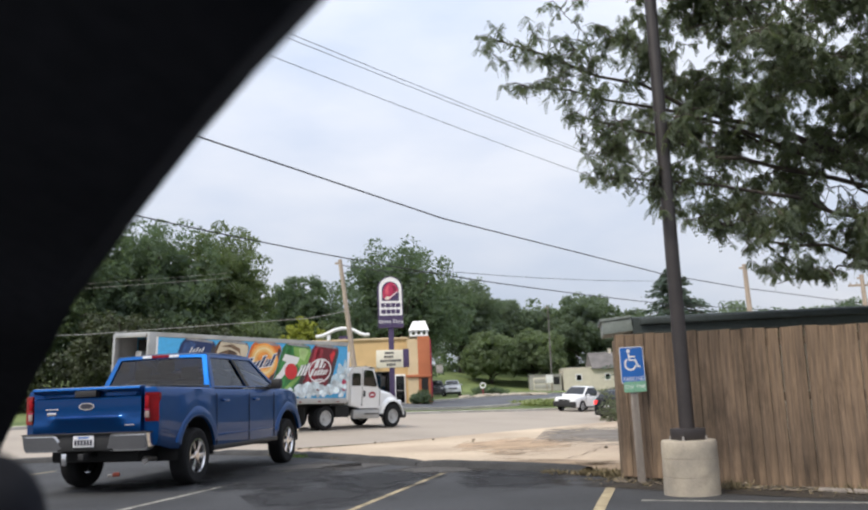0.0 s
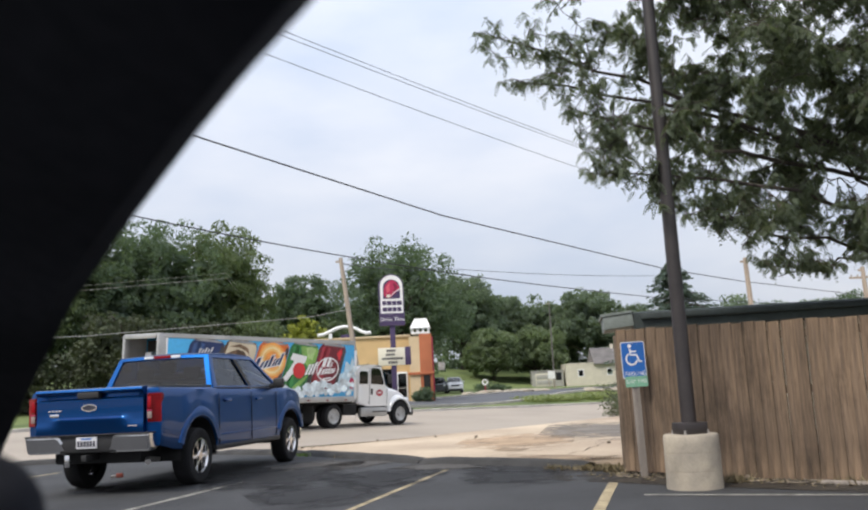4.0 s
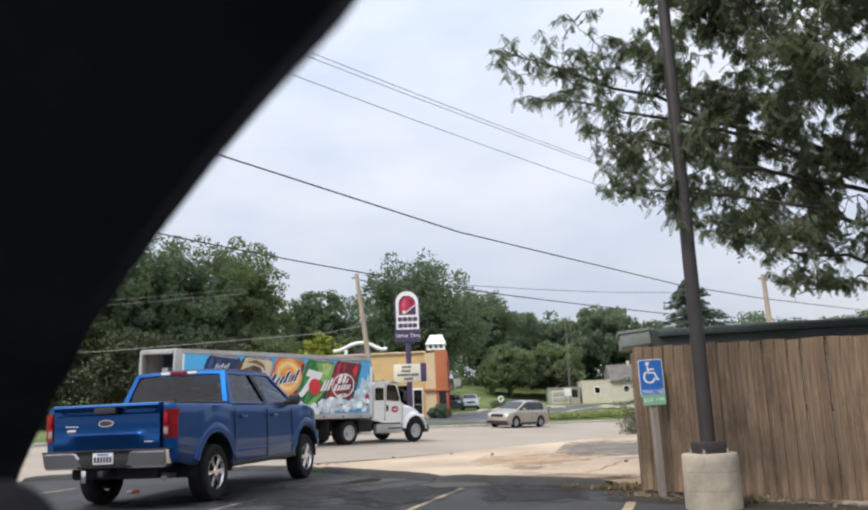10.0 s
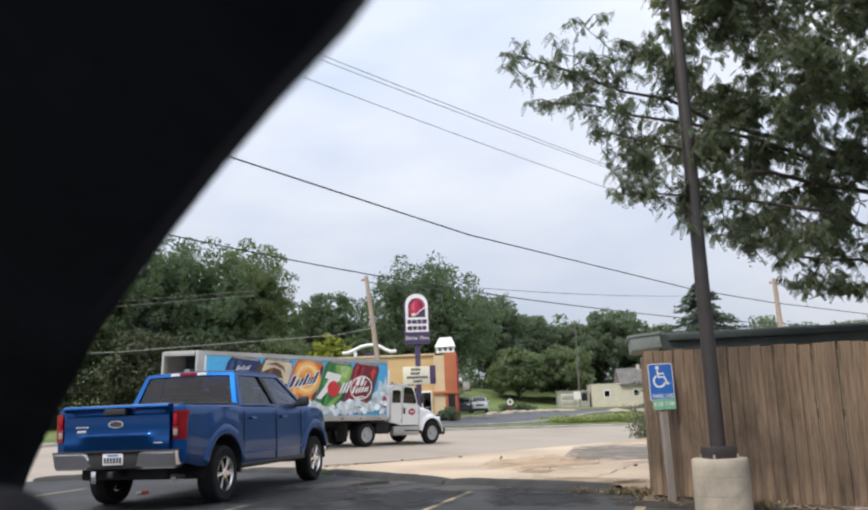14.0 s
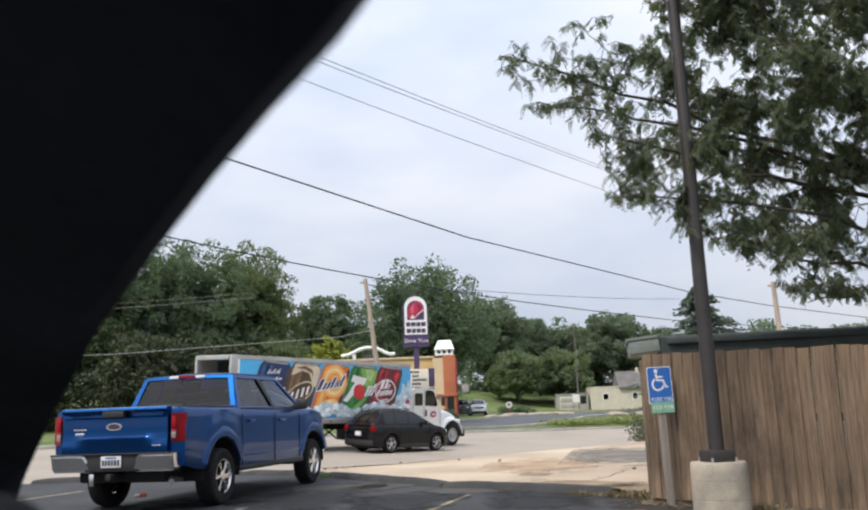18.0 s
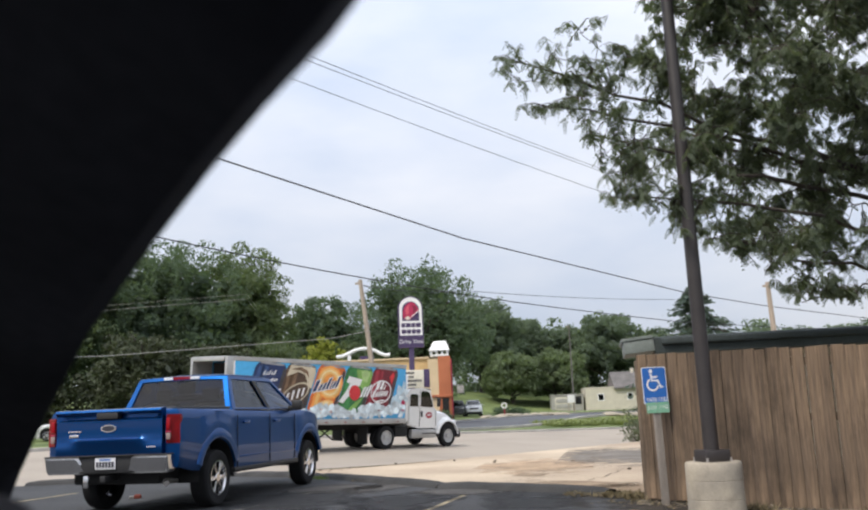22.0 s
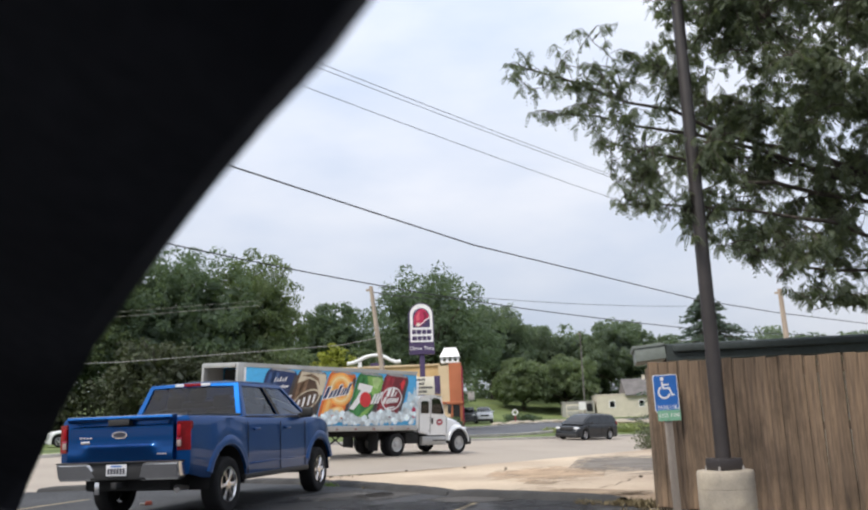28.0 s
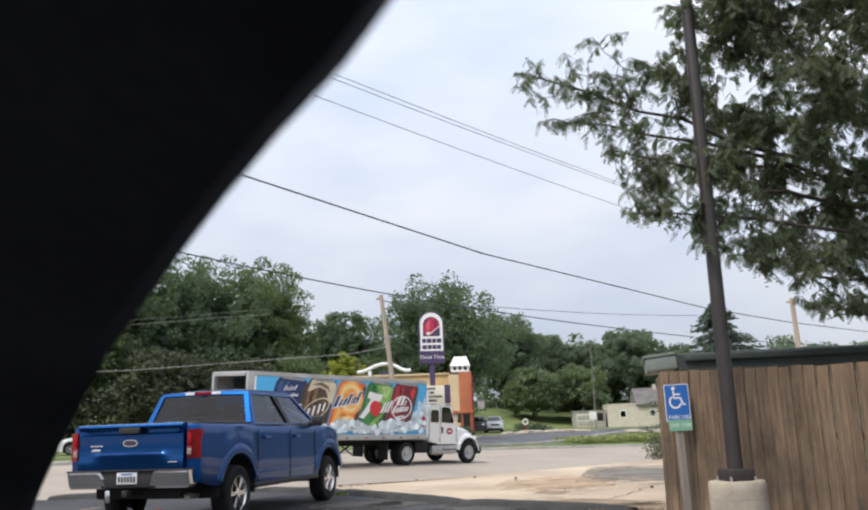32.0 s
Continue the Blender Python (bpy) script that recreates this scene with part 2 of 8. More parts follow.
M = dict(
    asphalt=mat("lot_asphalt", (0.037, 0.038, 0.041), 0.85, vary=0.3, scale=0.5, fine=60, bump=0.5),
    berm=mat("asphalt_berm", (0.034, 0.033, 0.032), 0.9, vary=0.4, scale=2, fine=40, bump=0.6),
    road=mat("road_concrete", (0.33, 0.285, 0.235), 0.85, vary=0.14, scale=0.25, fine=18, bump=0.2),
    drive=mat("drive_asphalt", (0.085, 0.09, 0.10), 0.8, vary=0.2, scale=0.4, fine=30, bump=0.2),
    apron=mat("apron_concrete", (0.47, 0.385, 0.28), 0.9, vary=0.22, scale=0.22, fine=22, bump=0.35, tint=(0.33, 0.25, 0.18)),
    patch=stain_mat("asphalt_patch", (0.19, 0.17, 0.15)),
    rust=stain_mat("orange_soil_stain", (0.46, 0.335, 0.225)),
    tan=stain_mat("brown_dirt_stain", (0.30, 0.225, 0.155)),
    soil=stain_mat("dark_soil", (0.060, 0.050, 0.040)),
    worn=stain_mat("worn_asphalt", (0.085, 0.080, 0.076)),
    oil=stain_mat("oil_stain", (0.022, 0.022, 0.023), 0.7),
    curb=mat("curb_concrete", (0.42, 0.39, 0.35), 0.85, vary=0.2, scale=1, fine=30, bump=0.2),
    grass=mat("lawn", (0.135, 0.165, 0.062), 0.9, vary=0.35, scale=0.22, fine=5, tint=(0.075, 0.105, 0.038), spec=0.2),
    blade=leaf_mat("grass_blades", (0.14, 0.21, 0.06), (0.08, 0.13, 0.04)),
    dry=mat("dry_grass", (0.19, 0.155, 0.09), 0.9, vary=0.4, per_island=0.4, spec=0.2),
    dry_twig=mat("dry_twigs", (0.20, 0.165, 0.125), 0.9, vary=0.4, per_island=0.4),
    litter=mat("soil_litter", (0.11, 0.085, 0.06), 0.95, vary=0.4, scale=2, fine=30, bump=0.6),
    yellow=mat("yellow_paint", (0.34, 0.275, 0.165), 0.8, vary=0.35, scale=6, fine=60),
    white_line=mat("white_paint_line", (0.24, 0.23, 0.20), 0.8, vary=0.5, scale=6, fine=60),
    fence=mat("weathered_cedar", (0.192, 0.129, 0.080), 0.88, vary=0.55, scale=0.9, fine=5.5, bump=0.6, tint=(0.075, 0.056, 0.043), per_object=0.22, stretch=(11, 11, 0.55)),
    rail=mat("fence_rail_wood", (0.16, 0.12, 0.085), 0.85, vary=0.3, scale=3, fine=30, bump=0.4),
    brown=mat("brown_steel", (0.032, 0.026, 0.025), 0.5, vary=0.25, scale=3, fine=60),
    conc=mat("pillar_concrete", (0.40, 0.345, 0.265), 0.85, vary=0.16, scale=3, fine=50, bump=0.15, tint=(0.27, 0.24, 0.20)),
    post_wood=mat("grey_post_wood", (0.27, 0.235, 0.205), 0.85, vary=0.25, scale=2, fine=25, bump=0.3, stretch=(6, 6, 0.7)),
    galv=mat("galvanised_post", (0.34, 0.32, 0.30), 0.5, metal=0.4, vary=0.25, scale=6, fine=60),
    blue_sign=mat("sign_blue", (0.02, 0.13, 0.45), 0.4, vary=0.08),
    green_sign=mat("sign_green", (0.20, 0.42, 0.28), 0.45, vary=0.12),
    white=mat("white_paint", (0.78, 0.78, 0.78), 0.45, vary=0.06, scale=2, fine=50),
    roof_edge=mat("roof_fascia", (0.040, 0.052, 0.052), 0.7, vary=0.3, scale=2, fine=20, bump=0.2),
    fascia=mat("fascia_board", (0.22, 0.25, 0.235), 0.7, vary=0.2, scale=2, fine=30),
    stucco=mat("tan_stucco", (0.62, 0.43, 0.21), 0.85, vary=0.08, scale=1, fine=30, bump=0.2),
    stucco_lt=mat("pale_stucco", (0.60, 0.47, 0.30), 0.85, vary=0.08, scale=1, fine=30, bump=0.2),
    orange=mat("orange_stucco", (0.40, 0.130, 0.060), 0.85, vary=0.10, scale=1, fine=30, bump=0.2),
    purple=mat("purple_paint", (0.055, 0.035, 0.10), 0.5, vary=0.1),
    pink=mat("magenta_print", (0.42, 0.02, 0.08), 0.5, vary=0.08),
    rose=mat("rose_print", (0.62, 0.10, 0.14), 0.5, vary=0.1),
    wine=mat("wine_print", (0.20, 0.008, 0.04), 0.5, vary=0.1),
    cream=mat("letter_board", (0.70, 0.66, 0.55), 0.6, vary=0.06),
    siding=mat("beige_siding", (0.56, 0.52, 0.43), 0.8, vary=0.08, scale=1, fine=20),
    # garage siding, greyed for the shade of the trees over it
    shaded_siding=mat("shaded_grey_white_siding", (0.34, 0.335, 0.31), 0.8, vary=0.12, scale=1, fine=20),
    shingle=mat("grey_shingles", (0.135, 0.125, 0.12), 0.9, vary=0.25, scale=1, fine=12, bump=0.3),
    wood_pole=mat("pole_wood", (0.36, 0.30, 0.245), 0.85, vary=0.25, scale=2, fine=20, stretch=(6, 6, 0.6), bump=0.3),
    far_pole=mat("aged_pole_wood", (0.16, 0.15, 0.14), 0.9, vary=0.25, scale=2, fine=20),
    cable=mat("cable_black", (0.03, 0.03, 0.035), 0.7, vary=0.1),
    bark=mat("bark", (0.075, 0.06, 0.05), 0.9, vary=0.4, scale=4, fine=25, bump=0.6, stretch=(3, 3, 0.7)),
    leaf_locust=leaf_mat("locust_leaf", (0.118, 0.138, 0.095), (0.072, 0.094, 0.066), 0.42),
    leaf_a=leaf_mat("deep_green_leaf", (0.100, 0.136, 0.094), (0.058, 0.086, 0.060), 0.45),
    leaf_b=leaf_mat("olive_green_leaf", (0.118, 0.150, 0.080), (0.062, 0.088, 0.048), 0.38),
    cover=leaf_mat("ground_cover_leaf", (0.22, 0.25, 0.11), (0.16, 0.20, 0.08), 0.3),
    # paler, bluer leaf: distance haze is put into the colour
    leaf_hazed=leaf_mat("hazed_woodland_leaf", (0.138, 0.172, 0.140), (0.100, 0.130, 0.105), 0.55),
    # darker leaf: the shade under the tall trees is in the colour
    leaf_shaded=leaf_mat("shaded_green_leaf", (0.062, 0.072, 0.042), (0.038, 0.046, 0.030), 0.2),
    leaf_dull=leaf_mat("grey_green_leaf", (0.105, 0.12, 0.075), (0.07, 0.085, 0.055), 0.25),
    leaf_g=leaf_mat("lawn_tree_leaf", (0.138, 0.172, 0.108), (0.095, 0.122, 0.078), 0.5),
    leaf_y=leaf_mat("yellow_green_leaf", (0.24, 0.26, 0.045), (0.15, 0.17, 0.035)),
    leaf_c=leaf_mat("conifer_needles", (0.085, 0.115, 0.098), (0.055, 0.078, 0.066), 0.3),
    tyre=mat("tyre_rubber", (0.015, 0.015, 0.016), 0.9, vary=0.25, scale=4, fine=60, bump=0.3, spec=0.25),
    alloy=mat("alloy_rim", (0.55, 0.55, 0.56), 0.3, metal=0.9, vary=0.1),
    chrome=mat("chrome", (0.70, 0.70, 0.71), 0.16, metal=1.0, vary=0.05),
    black=mat("black_plastic", (0.018, 0.018, 0.019), 0.6, vary=0.2, fine=80),
    under=mat("underbody", (0.012, 0.012, 0.012), 0.9, vary=0.3),
    glass=glass_mat("tinted_glass", (0.06, 0.065, 0.066)),
    car_glass=mat("dark_car_glass", (0.010, 0.012, 0.014), 0.06, vary=0.05, spec=0.55),
    pale_glass=glass_mat("pale_green_glass", (0.42, 0.50, 0.48)),
    clear=glass_mat("clear_glass", (0.75, 0.80, 0.80)),
    seat=mat("seat_fabric", (0.035, 0.035, 0.037), 0.9, vary=0.2),
    red_lamp=mat("red_lens", (0.20, 0.003, 0.006), 0.25, vary=0.3, fine=25, spec=0.25),
    lamp_deep=mat("bright_red_lens", (0.30, 0.006, 0.012), 0.4, vary=0.25, fine=25, spec=0.2),
    white_lamp=mat("clear_lens", (0.75, 0.76, 0.78), 0.12, vary=0.1, coat=1.0),
    brake=glow("brake_lamp", (0.9, 0.03, 0.03), 1.2),
    lamp_window=mat("smoked_lens", (0.30, 0.22, 0.20), 0.2, vary=0.2, coat=0.5),
    plate=mat("plate_white", (0.70, 0.70, 0.72), 0.5, vary=0.08),
    ink=mat("dark_ink", (0.03, 0.03, 0.045), 0.6, vary=0.1),
    blue=mat("blue_paint", (0.0006, 0.056, 0.215), rough=0.40, metal=0.93, vary=0.05, scale=1.2, fine=150, coat=0.45, spec=0.3),
    interior=mat("cabin_black", (0.021, 0.022, 0.028), 0.9, vary=0.3, spec=0.12),
)



def weather(m, scale, lo, hi, dark, stretch=(1, 1, 1)):
    """Adds broad dark weather stains over a whole run of boards."""
    n, l = m.node_tree.nodes, m.node_tree.links
    b = n["Principled BSDF"]
    src = b.inputs["Base Color"].links[0].from_socket
    geo = n.new("ShaderNodeNewGeometry")
    no = n.new("ShaderNodeTexNoise")
    no.inputs["Scale"].default_value = scale
    no.inputs["Detail"].default_value = 6.0
    no.inputs["Roughness"].default_value = 0.62
    mp = n.new("ShaderNodeMapping")
    mp.inputs["Scale"].default_value = stretch
    l.new(geo.outputs["Position"], mp.inputs[0])
    l.new(mp.outputs[0], no.inputs["Vector"])
    rg = n.new("ShaderNodeMapRange")
    rg.inputs[1].default_value, rg.inputs[2].default_value = lo, hi
    rg.inputs[3].default_value, rg.inputs[4].default_value = 1.0, dark
    l.new(no.outputs[0], rg.inputs[0])
    sc = n.new("ShaderNodeVectorMath")
    sc.operation = "SCALE"
    l.new(src, sc.inputs[0])
    l.new(rg.outputs[0], sc.inputs["Scale"])
    l.new(sc.outputs[0], b.inputs["Base Color"])


weather(M["fence"], 1.3, 0.50, 0.70, 0.42, (2.0, 2.0, 0.8))
weather(M["fence"], 7.0, 0.56, 0.72, 0.62, (3.0, 3.0, 0.35))
weather(M["conc"], 3.0, 0.50, 0.72, 0.72)
weather(M["asphalt"], 0.6, 0.48, 0.66, 0.78)
weather(M["apron"], 0.5, 0.52, 0.70, 0.84)
weather(M["road"], 0.25, 0.50, 0.70, 0.90)

# ---- mesh helpers ----
def smooth(bm, angle=35.0):
    limit = radians(angle)
    for f in bm.faces:
        f.smooth = True
    for e in bm.edges:
        e.smooth = len(e.link_faces) == 2 and e.calc_face_angle(0) < limit


def mesh(name, bm, material, angle=35.0):
    bmesh.ops.recalc_face_normals(bm, faces=bm.faces)
    smooth(bm, angle)
    me = bpy.data.meshes.new(name)
    bm.to_mesh(me)
    bm.free()
    me.materials.append(material)
    return me


def part(name, bm, material, parent=None, label="", m=None, angle=35.0):
    ob = new(name, mesh(name, bm, material, angle) if isinstance(bm, bmesh.types.BMesh) else bm)
    ob.parent = parent
    if m is not None:
        ob.matrix_basis = m
    if label:
        ob["label"] = label
    return ob


def root(name, m, label, category, group="", kind=""):
    ob = new(name)
    ob.matrix_basis = m
    return tagged(ob, label, category, group, kind)


def box(x0, x1, y0, y1, z0, z1, bevel=0.0, seg=2, bm=None):
    b = bmesh.new()
    bmesh.ops.create_cube(b, size=1, matrix=Matrix.Translation(((x0 + x1) / 2, (y0 + y1) / 2, (z0 + z1) / 2)) @ Matrix.Diagonal((x1 - x0, y1 - y0, z1 - z0, 1)))
    if bevel:
        bmesh.ops.bevel(b, geom=b.edges[:], offset=bevel, segments=seg, profile=0.5, affect="EDGES")
    return merge(bm, b)


def merge(bm, b, m=None):
    if m is not None:
        b.transform(m)
    if bm is None:
        return b
    tmp = bpy.data.meshes.new("tmp")
    b.to_mesh(tmp)
    b.free()
    bm.from_mesh(tmp)
    bpy.data.meshes.remove(tmp)
    return bm


def cyl(p0, p1, r0, r1=None, n=12, bm=None, cap=True):
    """A tapered round bar from p0 to p1."""
    p0, p1 = Vector(p0), Vector(p1)
    r1 = r0 if r1 is None else r1
    b = bmesh.new()
    m = Matrix.Translation((p0 + p1) / 2) @ (p1 - p0).to_track_quat("Z", "Y").to_matrix().to_4x4()
    bmesh.ops.create_cone(b, cap_ends=cap, segments=n, radius1=r0, radius2=r1, depth=(p1 - p0).length, matrix=m)
    return merge(bm, b)


def lathe(profile, n=24, axis="z", bm=None, cap=True):
    """Turns (radius, height) pairs round an axis."""
    b = bmesh.new()
    rings = []
    for r, h in profile:
        ring = []
        for i in range(n):
            a = 2 * math.pi * i / n
            c, s = r * math.cos(a), r * math.sin(a)
            ring.append(b.verts.new((c, s, h) if axis == "z" else (c, h, s)))
        rings.append(ring)
    for a, c in zip(rings, rings[1:]):
        for i in range(n):
            b.faces.new((a[i], a[(i + 1) % n], c[(i + 1) % n], c[i]))
    for ring, (r, h) in ((rings[0], profile[0]), (rings[-1], profile[-1])):
        if cap and r > 1e-4:
            b.faces.new(ring)
    return merge(bm, b)


def prism(outline, depth, m=None, bm=None, bevel=0.0):
    """A flat outline (x, y) given thickness along z from 0 to depth."""
    b = bmesh.new()
    f = b.faces.new([b.verts.new((x, y, 0)) for x, y in outline])
    r = bmesh.ops.extrude_face_region(b, geom=[f])
    bmesh.ops.translate(b, verts=[v for v in r["geom"] if isinstance(v, bmesh.types.BMVert)], vec=(0, 0, depth))
    if bevel:
        bmesh.ops.bevel(b, geom=[e for e in b.edges if all(v.co.z > depth * 0.5 for v in e.verts)], offset=bevel, segments=2, affect="EDGES")
    bmesh.ops.triangulate(b, faces=[g for g in b.faces if len(g.verts) > 4])
    return merge(bm, b, m)


def grid(points, bm=None):
    """A sheet over rows of points."""
    b = bmesh.new()
    rows = [[b.verts.new(p) for p in row] for row in points]
    for r0, r1 in zip(rows, rows[1:]):
        for i in range(len(r0) - 1):
            b.faces.new((r0[i], r0[i + 1], r1[i + 1], r1[i]))
    return merge(bm, b)


def sweep(points, radii, n=8, bm=None):
    """A round tube along points."""
    b = bmesh.new()
    points = [Vector(p) for p in points]
    rings = []
    for i, p in enumerate(points):
        d = points[min(i + 1, len(points) - 1)] - points[max(i - 1, 0)]
        q = d.to_track_quat("Z", "Y")
        r = radii[i] if hasattr(radii, "__len__") else radii
        rings.append([b.verts.new(p + q @ Vector((r * math.cos(2 * math.pi * k / n), r * math.sin(2 * math.pi * k / n), 0))) for k in range(n)])
    for a, c in zip(rings, rings[1:]):
        for i in range(n):
            b.faces.new((a[i], a[(i + 1) % n], c[(i + 1) % n], c[i]))
    b.faces.new(rings[0])
    b.faces.new(rings[-1])
    return merge(bm, b)


def writing(body, size, depth, material, parent, name, m):
    cu = bpy.data.curves.new(name, "FONT")
    cu.body, cu.size, cu.extrude, cu.align_x, cu.align_y = body, size, depth, "CENTER", "CENTER"
    tmp = bpy.data.objects.new("tmp", cu)
    scene.collection.objects.link(tmp)
    bpy.context.view_layer.update()
    me = bpy.data.meshes.new_from_object(tmp)
    bpy.data.objects.remove(tmp)
    me.materials.clear()
    me.materials.append(material)
    ob = new(name, me)
    ob.parent = parent
    ob.matrix_basis = m
    return ob


def sheet_from_arrays(name, verts, faces, material):
    me = bpy.data.meshes.new(name)
    me.from_pydata(np.asarray(verts).tolist(), [], np.asarray(faces).tolist())
    me.materials.append(material)
    return me

# ---- the plan: s runs along the road, v across it ----
ROAD_ANGLE = radians(41)
U = Vector((math.sin(ROAD_ANGLE), math.cos(ROAD_ANGLE), 0))
V = Vector((-math.cos(ROAD_ANGLE), math.sin(ROAD_ANGLE), 0))
NEAR_EDGE, FAR_EDGE = 21.3, 36.0


def ease(t):
    t = max(0.0, min(1.0, t))
    return t * t * (3 - 2 * t)


def road_z(s, v):
    return -0.36 - 0.024 * (40 + 50 * math.tanh((s - 40) / 50) - 22.4) + (0.053 - 0.02 * ease((22 - s) / 12)) * (v - 22.6)


def land_z(s, v):
    """Height of the ground: a flat lot, the road's falling plane, the lawns and the hill beyond."""
    if v <= FAR_EDGE:
        return road_z(s, max(v, NEAR_EDGE)) * ease((v - 15) / (NEAR_EDGE - 15))
    far = 0.35 + 0.018 * (min(v, 110) - 42) + 3.2 * ease((v - 68) / 25) - 0.6 * ease((20 - s) / 14)
    k = ease((v - FAR_EDGE) / 9)
    return road_z(s, v) * (1 - k) + far * k


def at(s, v, up=0.0):
    p = U * s + V * v
    p.z = land_z(s, v) + up
    return p


def sv(x, y):
    p = Vector((x, y, 0))
    return p.dot(U), p.dot(V)


def on_land(x, y, up=0.0):
    return Vector((x, y, land_z(*sv(x, y)) + up))


def steps(stops):
    """Values from (start, end, step) runs."""
    out = []
    for a, b, d in stops:
        n = max(1, round((b - a) / d))
        out += [a + (b - a) * i / n for i in range(n)]
    return out + [stops[-1][1]]


ss = steps([(-1500, -200, 130), (-200, -40, 10), (-40, 110, 2.5), (110, 260, 10), (260, 1500, 130)])
vs = steps([(-1500, -100, 140), (-100, 0, 20), (0, 14, 7), (14, 22, 1), (22, 36, 7), (36, 50, 1), (50, 66, 4), (66, 96, 2), (96, 160, 16), (160, 1500, 134)])
ground = tagged(part("ground", grid([[at(s, v, -0.10 if v < 36.5 else 0.0) for s in ss] for v in vs]), M["grass"]), "mown green grass ground reaching the far hill", "ground", kind="structure")

road_s = steps([(-700, -60, 40), (-60, 130, 5), (130, 700, 40)])
road = tagged(part("road", grid([[at(s, v) for s in road_s] for v in (NEAR_EDGE, 24, 28, 32, FAR_EDGE)]), M["road"]), "pale grey concrete road sloping gently away", "road", kind="structure")
curb_far = tagged(part("curb", grid([[at(s, FAR_EDGE, up) + V * d for s in road_s] for d, up in ((0, 0), (0.02, 0.13), (0.16, 0.15), (0.3, 0.14), (0.34, -0.1))]), M["curb"]), "low concrete kerb along the grass verge", "kerb", kind="structure")

# concrete apron between the lot and the road
ap_s = steps([(-60, 0, 6), (0, 60, 1.5), (60, 140, 8)])
ap_v = steps([(2, 14, 3), (14, 21.3, 0.73)])
apron = tagged(part("pavement", grid([[at(s, v, -0.02) for s in ap_s] for v in ap_v]), M["apron"]), "stained tan concrete apron beside the road", "pavement", kind="structure")

LOT_EDGE = [(-26, 20.5), (-9.5, 19.3), (-5.0, 19.9), (-2.88, 18.31), (-0.34, 14.75), (2.22, 12.5), (2.9, 11.6)]
lot_outline = LOT_EDGE + [(9, 6.0), (30, -8), (30, -30), (-30, -30)]
lb = bmesh.new()
lf = lb.faces.new([lb.verts.new((x, y, 0.0)) for x, y in lot_outline])
bmesh.ops.triangulate(lb, faces=[lf])
lot = tagged(part("parking_lot", lb, M["asphalt"]), "dark asphalt parking lot with faded stall lines", "parking lot", kind="structure")


def stripe(p0, p1, width, material, label):
    a, b = Vector((*p0, 0.004)), Vector((*p1, 0.004))
    n = (b - a).cross(Vector((0, 0, 1))).normalized() * width / 2
    k = 8
    rows = []
    for i in range(k + 1):
        c = a.lerp(b, i / k)
        j = 0.006 * math.sin(i * 2.3)
        rows.append([c - n * (1 + j * 8), c + n * (1 - j * 6)])
    return tagged(part("parking_line", grid(rows), material), label, "road marking", "parking stall lines", "structure")

# ---- the lot: lines, berm, lamp, sign, fence ----
STALL = Vector((0.25, 0.968, 0)).normalized()


def stall_line(x, y, back, ahead, width, material, label):
    p = Vector((x, y, 0))
    a, b = p - STALL * back, p + STALL * ahead
    return stripe((a.x, a.y), (b.x, b.y), width, material, label)


stall_line(0.03, 13.30, 5.5, 0.0, 0.08, M["yellow"], "faded yellow stall line on asphalt")
stall_line(-2.26, 15.57, 6.0, 0.1, 0.10, M["white_line"], "worn pale stall line on asphalt")
stall_line(-7.30, 16.2, 4.5, 0.4, 0.10, M["yellow"], "faded yellow stall line on asphalt")
stall_line(1.99, 10.60, 5.0, 0.0, 0.115, M["yellow"], "broad yellow stall line on asphalt")
stripe((2.06, 9.32), (6.0, 7.7), 0.09, M["white_line"], "thin pale line across the accessible bay")

for a, b in (((-9.5, 19.3), (-5.0, 19.9)), ((-5.0, 19.9), (-2.88, 18.31)), ((-2.88, 18.31), (-0.33, 14.75)), ((-0.33, 14.75), (2.05, 12.62))):
    pa, pb = Vector((*a, 0)), Vector((*b, 0))
    side = (pb - pa).cross(Vector((0, 0, 1))).normalized()
    n = max(2, int((pb - pa).length / 0.25))
    rows = []
    for off, up in ((0.20, -0.02), (0.12, 0.07), (0.0, 0.11), (-0.12, 0.09), (-0.22, -0.03)):
        row = []
        for i in range(n + 1):
            p = pa.lerp(pb, i / n)
            w = noise.noise(p * 2.1) * 0.03
            e = ease(min(i, n - i) / 1.5) * 0.35 + 0.65
            row.append(p + side * (off + w) + Vector((0, 0, up * e + noise.noise(p * 5 + Vector((off * 9, 0, 3))) * 0.012)))
        rows.append(row)
    tagged(part("berm", grid(rows), M["berm"]), "low dark asphalt berm along the lot edge", "kerb", "lot edge berms", "structure")


